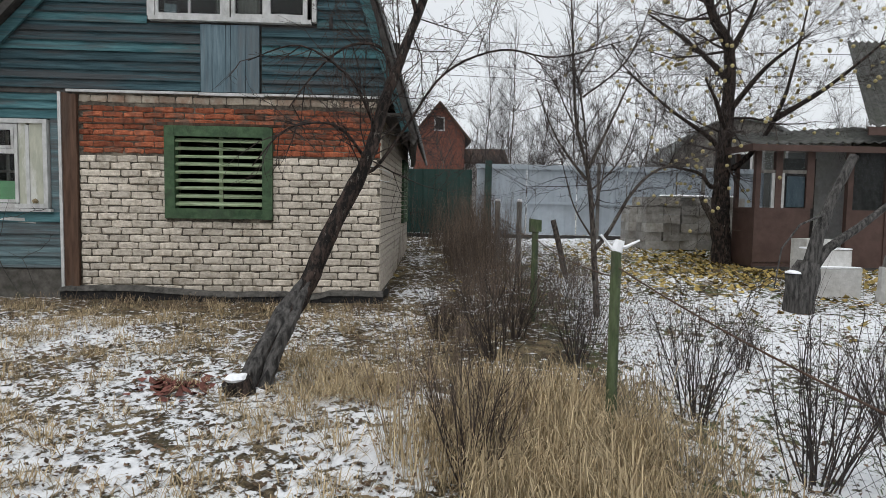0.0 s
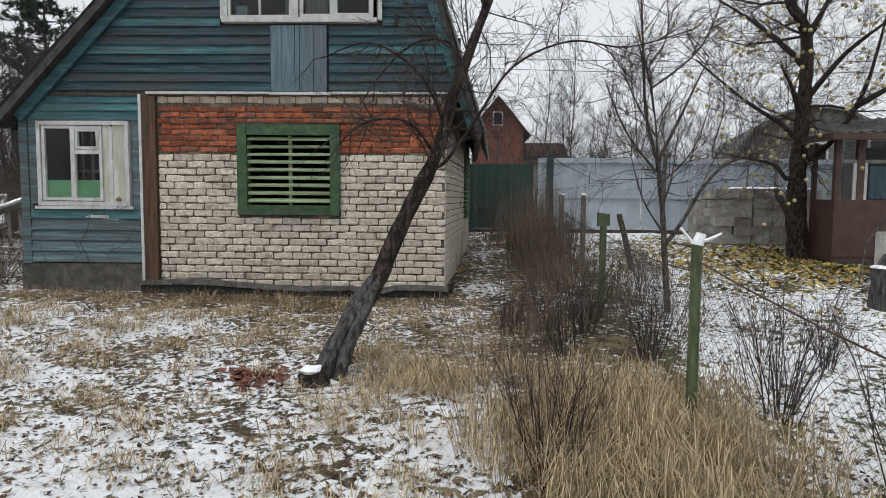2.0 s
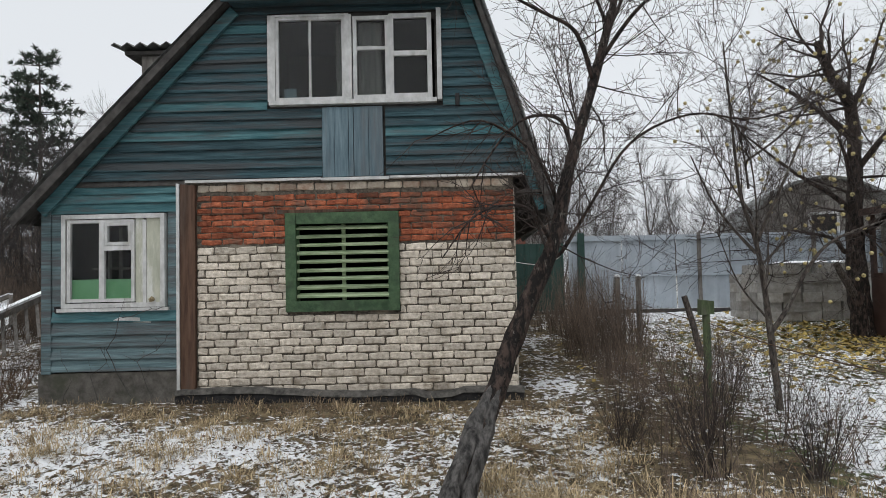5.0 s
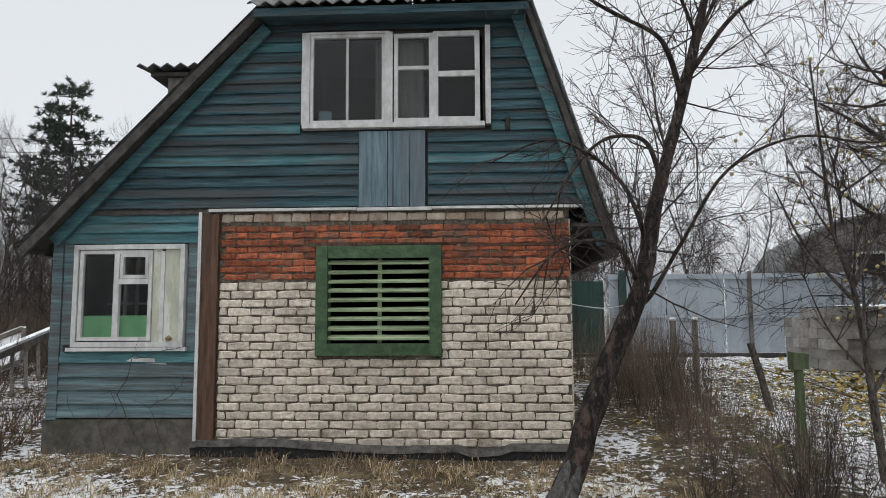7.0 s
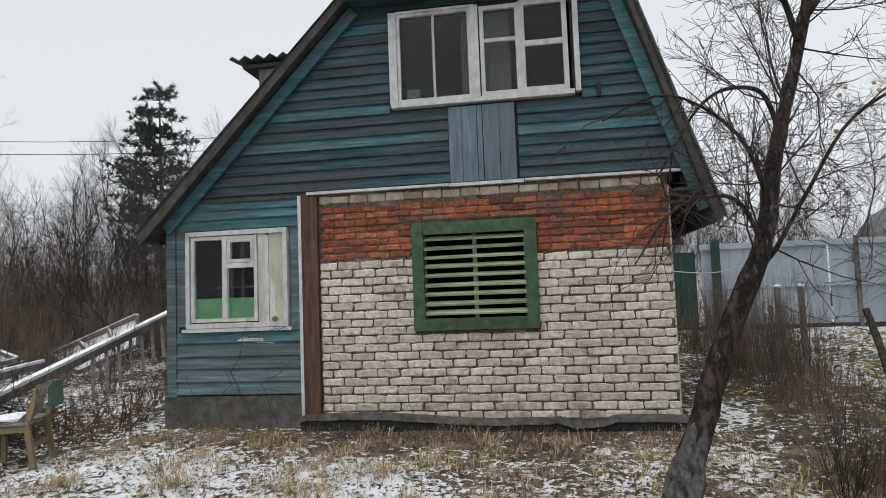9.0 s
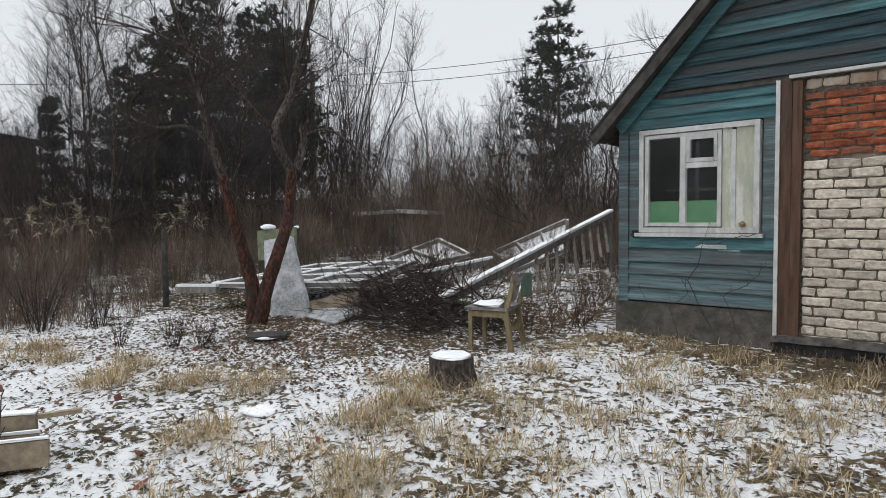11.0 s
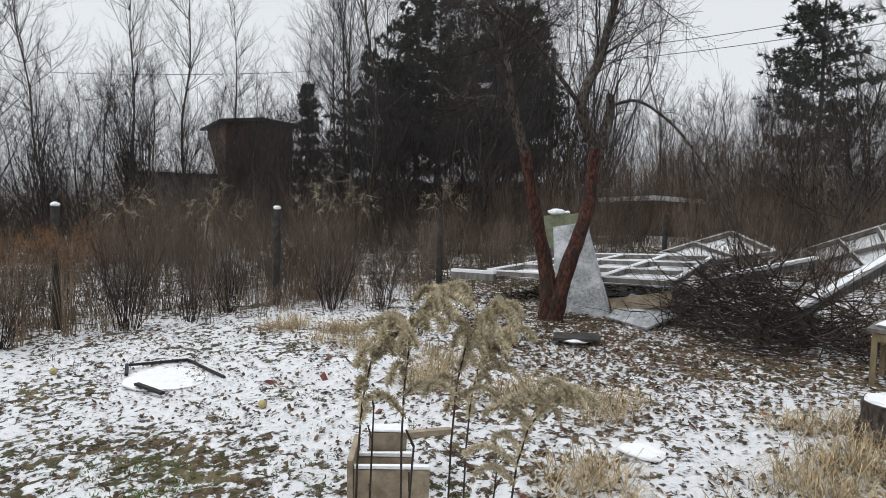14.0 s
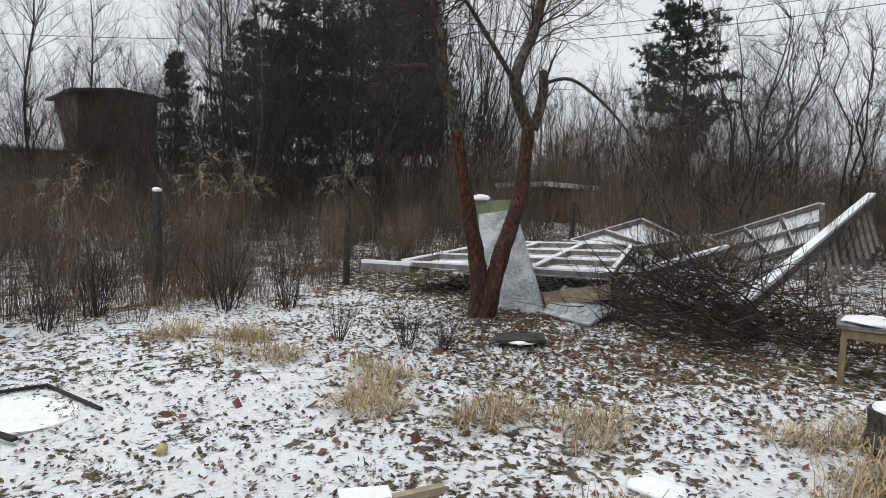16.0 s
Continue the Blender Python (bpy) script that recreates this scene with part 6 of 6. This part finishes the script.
for x, y, h, lx in ((-5.38, 1.86, 1.25, 0.04), (-5.6, 1.95, 1.2, -0.06), (-5.75, 2.3, 1.0, 0.05)):
    pts = limb_points([(x, y, ground_z(x, y) - 0.03), (x + lx, y, 0.5 * h), (x + lx * 1.6, y + 0.03, h)], 5)
    g.tube(pts, [0.005 - 0.003 * i / (len(pts) - 1) for i in range(len(pts))], 5)
    for p in pts[2:]:
        g.tube([p, p + Vector((RNG.uniform(-0.03, 0.03), RNG.uniform(-0.03, 0.03), 0.03))], [0.003, 0.002], 3)
weed = thing("withered_weed", "tall withered weed with curled dark leaves", "plant", (-5.9, 1.02, ground_z(-5.9, 1.02)))
for k in range(9):
    a, h = RNG.uniform(0, math.tau), RNG.uniform(1.1, 1.5)
    q = limb_points([(0.1 * math.cos(a), 0.1 * math.sin(a), -0.03), (0.14 * math.cos(a), 0.14 * math.sin(a), h * 0.5), (0.22 * math.cos(a), 0.22 * math.sin(a), h)], 6)
    stalk = part("stalk", Geo().tube(q, [0.006 - 0.004 * i / (len(q) - 1) for i in range(len(q))], 5), TWIG, weed)
    lf = Geo()
    for p in q[3:]:
        for w in range(11):
            d = rand_dir(Vector((0, 0, -0.3)), 1.0, RNG) * RNG.uniform(0.03, 0.075)
            e = d.cross(Vector((RNG.gauss(0, 1), RNG.gauss(0, 1), RNG.gauss(0, 1)))).normalized() * RNG.uniform(0.008, 0.018)
            n0 = len(lf.v)
            lf.v += [tuple(p), tuple(p + d * 0.5 + e), tuple(p + d + Vector((0, 0, -0.015))), tuple(p + d * 0.5 - e)]
            lf.f += [(n0, n0 + 1, n0 + 2), (n0, n0 + 2, n0 + 3)]
    part("foliage", lf, LEAF_BROWN, stalk, "curled dark brown leaves", kind="stuff")
part("dry_stalks", g, TWIG, None, "thin dark dry weed stalks", False, "stuff", "plant")

# ---- the fallen greenhouse ----
gh = thing("collapsed_greenhouse", "collapsed white greenhouse frames covered with snow", "greenhouse", (-10, 8, 0.4))


def gpart(name, geo, material, label=""):
    ob = part(name, geo, material, gh, label)
    ob.matrix_parent_inverse = Matrix.Translation((10, -8, -0.4))
    return ob


def frame_panel(a, b, c, d, nu, nv, sheet=True):
    a, b, c, d = (Vector(p) for p in (a, b, c, d))
    at = lambda u, v: (a * (1 - u) + b * u) * (1 - v) + (d * (1 - u) + c * u) * v
    up = Vector((0, 0, 0.038))
    runs = [(at(k / nu, 0), at(k / nu, 1)) for k in range(nu + 1)] + [(at(0, k / nv), at(1, k / nv)) for k in range(nv + 1)]
    for p, e in runs:
        gpart("glazing_bar", Geo().bar(p, e, 0.06, 0.06), GREY_WOOD)
        gpart("snow_cap", Geo().bar(p.lerp(e, 0.02) + up, p.lerp(e, 0.98) + up, 0.052, 0.026), SNOW)
    if sheet:
        q = Geo()
        n = 14
        dn = Vector((0, 0, -0.045))
        q.face_grid([[tuple(at(i / n, j / n) + dn + Vector((0, 0, 0.012 * noise.noise(at(i / n, j / n) * 4)))) for i in range(n + 1)] for j in range(n + 1)])
        q.face_grid([[tuple(at(i / n, j / n) + dn - Vector((0, 0, 0.01))) for i in range(n + 1)] for j in range(n + 1)])
        gpart("film", q, SNOW, "sagging film under snow")


frame_panel((-12.3, 6.74, 0.66), (-13.0, 9.4, 0.8), (-10.6, 9.7, 0.95), (-9.35, 7.35, 0.82), 3, 3)
frame_panel((-12.5, 10.7, 0.84), (-11.4, 11.2, 1.28), (-10.6, 11.2, 1.0), (-11.5, 10.6, 0.76), 2, 1)
frame_panel((-10.48, 11.8, 1.02), (-8.85, 11.9, 1.66), (-8.78, 11.8, 1.14), (-9.77, 11.6, 0.72), 3, 2)
gpart("plank", Geo().bar((-9.95, 7.0, 0.5), (-9.3, 7.3, 0.66), 0.05, 0.16), RAW_WOOD, "pale wooden plank")
gpart("plank", Geo().bar((-10.0, 7.15, 0.5), (-10.8, 6.9, 0.45), 0.05, 0.12), RAW_WOOD, "pale wooden plank")
B0, B1 = Vector((-7.98, 7.5, 0.66)), Vector((-8.5, 12.9, 1.78))
for a, b, w in ((B0, B1, 0.11), ((-9.3, 8.0, 0.8), (-9.6, 10.6, 0.95), 0.07), ((-12.7, 6.4, 0.6), (-12.0, 6.7, 0.62), 0.09)):
    a, b = Vector(a), Vector(b)
    gpart("beam", Geo().bar(a, b, w, 0.1), GREY_WOOD, "long fallen wooden beam")
    gpart("snow_cap", Geo().bar(a + Vector((0, 0, 0.07)), b + Vector((0, 0, 0.07)), w * 0.95, 0.045), SNOW)
for k in range(9):
    p = B0.lerp(B1, 0.45 + 0.06 * k)
    gpart("slat", Geo().bar(p + Vector((0.02, 0, -0.06)), p + Vector((0.3, -0.35, -0.62)), 0.05, 0.02), GREY_WOOD)
gpart("prop", Geo().bar(B1 + Vector((0, 0, -0.05)), (B1.x, B1.y + 0.1, 0.4), 0.08, 0.08), GREY_WOOD)
gpart("prop", Geo().bar(B0 + Vector((0, 0.1, -0.05)), (B0.x, B0.y + 0.1, 0.2), 0.08, 0.08), GREY_WOOD)
gpart("tarpaulin", Geo().box((-8.6, 8.25, 0.5), (-8.2, 8.4, 0.56), jitter=0.03), GREEN_PAINT)

# loose panels by the tree
def slab(name, label, a, b, c, d, thick, material, edge_snow=True):
    a, b, c, d = (Vector(p) for p in (a, b, c, d))
    nrm = (b - a).cross(d - a).normalized() * thick
    n = 10
    at = lambda u, v: (a * (1 - u) + b * u) * (1 - v) + (d * (1 - u) + c * u) * v
    base = (a + b) / 2
    t = thing(name, label, "panel", base)
    g = Geo()
    bumpy = lambda p: p + nrm * 0.25 * noise.noise(p * 5)
    front = [[tuple(bumpy(at(i / n, j / n))) for i in range(n + 1)] for j in range(n + 1)]
    back = [[tuple(at(i / n, j / n) + nrm) for i in range(n + 1)] for j in range(n + 1)]
    g.face_grid(front)
    g.face_grid(back)
    for e in ((front[0], back[0]), (front[-1], back[-1]), ([r[0] for r in front], [r[0] for r in back]), ([r[-1] for r in front], [r[-1] for r in back])):
        g.face_grid(list(e))
    o = part("sheet", g, material, t)
    o.matrix_parent_inverse = Matrix.Translation(-base)
    return t


slab("insulation_panel", "grey-white weathered panel leaning on the tree", (-10.62, 6.75, 0.26), (-9.9, 7.0, 0.3), (-10.55, 7.12, 1.46), (-10.98, 6.97, 1.38), 0.09, FOAM)
slab("mossy_panel", "greenish mossy panel leaning behind the tree", (-11.2, 6.98, 1.1), (-10.6, 7.22, 1.15), (-10.66, 7.26, 1.6), (-11.25, 7.0, 1.54), 0.06, FOAM_MOSS)
slab("bent_sheet", "bent grey sheet lying in snow", (-9.85, 6.85, 0.36), (-9.2, 6.8, 0.35), (-9.25, 7.35, 0.45), (-9.95, 7.35, 0.62), 0.03, FOAM)
slab("slate_offcut", "dark slate offcut with snow on it", (-9.35, 5.6, 0.31), (-9.05, 5.95, 0.32), (-9.2, 6.1, 0.34), (-9.5, 5.75, 0.33), 0.03, DARK_WOOD)
part("snow_heap", Geo().lump((-9.28, 5.85, ground_z(-9.28, 5.85) + 0.05), 0.19, 0.5, 0.1), SNOW, None, "thin snow on the slate offcut", True, "stuff", "snow")
part("snow_heap", Geo().lump((-11.1, 7.06, 1.6), 0.12, 0.4, 0.4), SNOW, None, "small heap of snow on the panel", False, "stuff", "snow")

rng = random.Random(44)
g = Geo()
for k in range(520):
    a, q = rng.uniform(0, math.tau), math.sqrt(rng.random())
    x, y = -8.4 + 1.2 * q * math.cos(a), 7.55 + 0.75 * q * math.sin(a)
    z = ground_z(x, y) + rng.uniform(0, 0.7) * (1 - q * q * 0.8)
    d = Vector((rng.gauss(0, 1), rng.gauss(0, 0.7), rng.gauss(0.15, 0.35)))
    grow(g, Vector((x, y, z)), d, rng.uniform(0.4, 1.1), rng.uniform(0.004, 0.011), 1, rng, 0, 4, 0.6, 0.2, 3, None, 0.5)
part("brush_pile", g, TWIG, None, "heap of cut dark branches and twigs", False, "", "brush pile")
g = Geo()
for k in range(150):
    a, q = rng.uniform(0, math.tau), math.sqrt(rng.random())
    x, y = -7.0 + 0.7 * q * math.cos(a), 8.25 + 0.7 * q * math.sin(a)
    grow(g, Vector((x, y, ground_z(x, y))), Vector((rng.gauss(0, 0.5), rng.gauss(0, 0.5), 1)), rng.uniform(0.3, 0.8), 0.006, 1, rng, 0, 4, 0.5, 0.2, 3, None, 0.5)
part("weed_heap", g, LEAF_BROWN, None, "brown withered weeds beside the house", False, "stuff", "weeds")

# ---- chair, stump, wooden box, snow-filled frame ----
cz = ground_z(-6.75, 7.05)
chair = thing("broken_chair", "old wooden chair, worn green back, rag and snow on the seat", "chair", (-6.78, 7.05, cz))
cm = pose(0, 0, 0, 0, 0, 196)


def cpart(name, geo, material, label=""):
    geo.v = [tuple(cm @ Vector(p)) for p in geo.v]
    return part(name, geo, material, chair, label)


for x, y, top in ((0.2, 0.19, 0.43), (0.2, -0.19, 0.43)):
    cpart("leg", Geo().bar((x, y, -0.03), (x, y, top), 0.04, 0.04), YELLOW_WOOD)
for y in (0.19, -0.19):
    cpart("leg", Geo().bar((-0.26, y, -0.03), (-0.19, y, 0.42), 0.042, 0.05).bar((-0.19, y, 0.42), (-0.3, y, 0.78), 0.04, 0.045), YELLOW_WOOD)
cpart("seat_frame", Geo().bar((0.2, 0.19, 0.38), (-0.2, 0.19, 0.38), 0.025, 0.06).bar((0.2, -0.19, 0.38), (-0.2, -0.19, 0.38), 0.025, 0.06).bar((-0.21, 0.19, 0.22), (-0.21, -0.19, 0.22), 0.025, 0.05), YELLOW_WOOD)
cpart("seat", Geo().box((-0.22, -0.23, 0.42), (0.26, 0.23, 0.455), jitter=0.008), GREY_WOOD)
cpart("snow_cap", Geo().lump((0.06, 0, 0.46), 0.2, 0.4, 0.22), SNOW)
cpart("backrest", Geo().box((-0.34, -0.2, 0.55), (-0.3, 0.02, 0.8), jitter=0.012), GREEN_SEAT, "worn green backrest")
rows = []
for i in range(8):
    t = i / 7
    rows.append([(-0.33 + 0.19 * t + 0.03 * math.sin(j * 1.3 + i), 0.03 + 0.03 * j + 0.02 * math.sin(i * 1.1), 0.8 - 0.36 * t + 0.012 * math.sin(j * 2 + i)) for j in range(7)])
g = Geo()
g.face_grid(rows)
g.face_grid([[(x - 0.015, y, z - 0.012) for x, y, z in r] for r in rows])
cpart("rag", g, RAG, "grey rag hanging over the back")

sz = ground_z(-6.25, 5.72)
st = thing("tree_stump", "sawn tree stump with a snowy top", "stump", (-6.25, 5.74, sz))
part("bark", Geo().tube([(0, 0, -0.1), (0.0, 0, 0.02), (0.0, 0, 0.12), (0.0, 0, 0.22)], [0.27, 0.22, 0.19, 0.185], 15, 0.08), BARK, st)
part("snow_cap", Geo().tube([(0, 0, 0.222), (0, 0, 0.24)], [0.175, 0.165], 15, 0.05), SNOW, st)

bz = ground_z(-7.2, 2.75)
box = thing("wooden_box", "small raw plywood box dusted with snow", "box", (-7.2, 2.75, bz))
bmx = pose(0, 0, 0.0, 0, 0, 62)


def wpart(name, geo, material):
    geo.v = [tuple(bmx @ Vector(p)) for p in geo.v]
    part(name, geo, material, box)


wpart("end_panel", Geo().box((-0.2, -0.17, -0.02), (-0.17, 0.17, 0.26), jitter=0.006), RAW_WOOD)
wpart("side_panel", Geo().box((-0.17, -0.14, 0.03), (0.2, -0.11, 0.2), jitter=0.005), RAW_WOOD)
wpart("side_panel", Geo().box((-0.17, 0.02, 0.03), (0.12, 0.05, 0.2), jitter=0.005), RAW_WOOD)
wpart("block", Geo().box((-0.12, 0.1, 0.0), (0.08, 0.2, 0.3), jitter=0.006), RAW_WOOD)
wpart("bottom", Geo().box((-0.17, -0.11, 0.03), (0.12, 0.1, 0.05)), RAW_WOOD)
wpart("stick", Geo().bar((0.05, 0.15, 0.27), (0.32, 0.25, 0.26), 0.04, 0.03), RAW_WOOD)
wpart("snow_cap", Geo().box((-0.17, -0.142, 0.203), (0.2, -0.108, 0.218), jitter=0.004).box((-0.17, 0.018, 0.203), (0.12, 0.052, 0.218), jitter=0.004).box((-0.12, 0.1, 0.303), (0.08, 0.2, 0.315), jitter=0.004), SNOW)

mz = ground_z(-10.2, 2.1)
matf = thing("frame_on_ground", "dark wooden frame full of snow on the ground", "frame", (-10.15, 2.08, mz))
part("rim", Geo().bar((-0.6, -0.3, 0.03), (-0.55, 0.22, 0.04), 0.025, 0.02).bar((-0.55, 0.22, 0.035), (0.2, 0.4, 0.035), 0.022, 0.02).bar((0.45, -0.12, 0.03), (0.1, -0.28, 0.035), 0.04, 0.02).bar((-0.6, -0.3, 0.03), (-0.25, -0.33, 0.03), 0.03, 0.025), TAR, matf)
part("snow_fill", Geo().lump((-0.1, 0.0, 0.0), 0.4, 0.15, 0.07, 14, 5), SNOW, matf)
g = Geo()
for x, y in ((-8.95, 2.55), (-6.0, 3.0), (-10.9, 1.2)):
    part("windfall_apple", Geo().lump((x, y, ground_z(x, y) + 0.03), 0.035, 0.1, 0.9), APPLE, None, "yellow windfall apple in the snow", True, "", "apple", "windfall apples")
part("snow_mound", Geo().lump((-6.95, 4.35, ground_z(-6.95, 4.35)), 0.17, 0.6, 0.14, 12, 6), SNOW, None, "small mound of snow on grass", True, "stuff", "snow")

# ---- distance ----
def far_house(label, x, y, z, w, d, wall_h, roof_h, turn, wall_m, roof_m, windows=()):
    t = thing("far_house", label, "house", (x, y, z))
    t.rotation_euler = (0, 0, radians(turn))
    g = Geo().box((-w / 2, -d / 2, -0.5), (w / 2, d / 2, wall_h))
    n0 = len(g.v)
    g.v += [(-w / 2, -d / 2, wall_h), (w / 2, -d / 2, wall_h), (0, -d / 2, wall_h + roof_h), (-w / 2, d / 2, wall_h), (w / 2, d / 2, wall_h), (0, d / 2, wall_h + roof_h)]
    g.f += [(n0, n0 + 1, n0 + 2), (n0 + 5, n0 + 4, n0 + 3)]
    part("wall", g, wall_m, t)
    r = Geo()
    for s in (-1, 1):
        o = 0.35
        sl = roof_h / (w / 2)
        n0 = len(r.v)
        for yy in (-d / 2 - 0.4, d / 2 + 0.4):
            r.v += [(s * (w / 2 + o), yy, wall_h - o * sl), (0, yy, wall_h + roof_h + 0.06), (0, yy, wall_h + roof_h - 0.08), (s * (w / 2 + o), yy, wall_h - o * sl - 0.12)]
        r.f += [tuple(n0 + i for i in q) for q in ((0, 1, 2, 3), (7, 6, 5, 4), (0, 4, 5, 1), (1, 5, 6, 2), (2, 6, 7, 3), (3, 7, 4, 0))]
    part("roof", r, roof_m, t)
    for a, b, lo, hi in windows:
        wn_ = part("window", Geo().box((a, -d / 2 - 0.05, lo), (b, -d / 2 + 0.02, hi)), WHITE_PAINT, t)
        # pane coloured near-black for the shaded room behind it
        part("pane", Geo().box((a + 0.08, -d / 2 - 0.06, lo + 0.08), (b - 0.08, -d / 2 - 0.052, hi - 0.08)), ROOM_SHADE, wn_)
    return t


far_house("red brick house with a pointed gable", 1.5, 40, 0.9, 2.9, 6, 4.8, 1.7, 0, TILE_ROOF, BROWN_TRIM, ((-0.3, 0.3, 4.9, 5.7),))
far_house("low cream veranda of the brick house", 3.2, 39.5, 0.9, 3.2, 4, 3.4, 0.7, 90, WHITE_BLOCK, BROWN_TRIM)
cot = thing("far_house", "grey barn-roofed cottage behind the fence", "house", (14.3, 29.5, 0.35))
cot.rotation_euler = (0, 0, radians(-12))
prof = [(-3.3, 2.3), (-3.0, 3.3), (-2.3, 4.3), (-1.1, 4.95), (0, 5.15), (1.1, 4.95), (2.3, 4.3), (3.0, 3.3), (3.3, 2.3)]
g = Geo()
g.v = [(x * 0.94, y, z - 0.08) for y in (-3.0, 3.0) for x, z in [(-3.2, -0.5)] + prof + [(3.2, -0.5)]]
g.f = [tuple(range(11)), tuple(reversed(range(11, 22)))] + [(i, i + 1, i + 12, i + 11) for i in range(10)]
part("wall", g, GREY_WOOD, cot)
g = Geo()
g.face_grid([[(x, y, z) for x, z in prof] for y in (-3.3, 3.3)])
g.face_grid([[(x * 0.97, y, z - 0.1) for x, z in prof] for y in (-3.3, 3.3)])
g.face_grid([[(x, -3.3, z) for x, z in prof], [(x * 0.97, -3.3, z - 0.1) for x, z in prof]])
part("roof", g, SLATE, cot, "curved grey slate roof")
w_ = part("window", Geo().box((-0.6, -3.08, 2.6), (0.5, -2.98, 3.7)), WHITE_PAINT, cot)
# pane painted near-black, shade of the room included
part("pane", Geo().box((-0.5, -3.1, 2.7), (0.4, -3.085, 3.6)), ROOM_SHADE, w_)
x, y = ring(166.8, 37)
far_house("dark brown wooden house behind the trees", x, y, 0.3, 3.4, 5, 5.3, 0.15, 90, BROWN_TRIM, DARK_WOOD)
x, y = ring(172.3, 38)
far_house("grey house with a snowy roof behind saplings", x, y, 0.3, 4, 4.5, 3.0, 1.5, 10, GREY_WOOD, SNOW)
x, y = ring(131.5, 21)
far_house("low brick shed with snow on its roof", x, y, 0.5, 2.4, 2.2, 1.45, 0.03, 40, BROWN_TRIM, SNOW)
fb = thing("board_fence", "dark board fence along the wood", "fence", (-30, 12, 0.4))
for k in range(60):
    bearing = 140 + 20 * k / 60
    x, y = ring(bearing, 31)
    part("board", Geo().box((x + 30 - 0.05, y - 12 - 0.17, -0.2), (x + 30 + 0.05, y - 12 + 0.17, 2.3 + RNG.uniform(-0.08, 0.08))), DARK_WOOD, fb)
px, py = ring(140.5, 25)
pole = thing("utility_pole", "grey concrete utility pole", "pole", (px, py, 0.4))
part("shaft", Geo().tube([(0, 0, -0.3), (0, 0, 7.2)], [0.13, 0.1], 8), CONCRETE, pole)
g = Geo()


def wire(a, b, sag, r=0.012):
    a, b = Vector(a), Vector(b)
    pts = [a.lerp(b, t / 14) - Vector((0, 0, sag * 4 * (t / 14) * (1 - t / 14))) for t in range(15)]
    g.tube(pts, [r] * 15, 3)


wire((px, py, 7.4), (-4, 22, 7.6), 0.5)
wire((px, py, 7.0), (-4, 22, 7.2), 0.5)
wire((px, py, 7.4), (-45, -2, 8), 0.5)
for dz in (0, 0.5, 1.6):
    wire((-4, 30, 7.8 + dz), (30, 32, 8.2 + dz), 0.4, 0.014)
part("overhead_wire", g, WIRE, None, "thin overhead power wires", False, "stuff", "wire")
g = Geo()
q = limb_points(wire_pts, 5)
g.tube(q, [0.004] * len(q), 4)
part("washing_line", g, LILAC, None, "thin pale washing line tied to the trees", False, "", "line")

# ---- bricks of the front, one by one ----
for kind, a, b, z, high, material in brick_jobs:
    me = brick_mesh(kind, b - a, high, material)
    ob = new("brick", me)
    ob.parent = front
    ob.location = ((a + b) / 2, HY - RNG.uniform(0.0, 0.006), z)
    ob.rotation_euler = (0, RNG.uniform(-0.012, 0.012), 0)
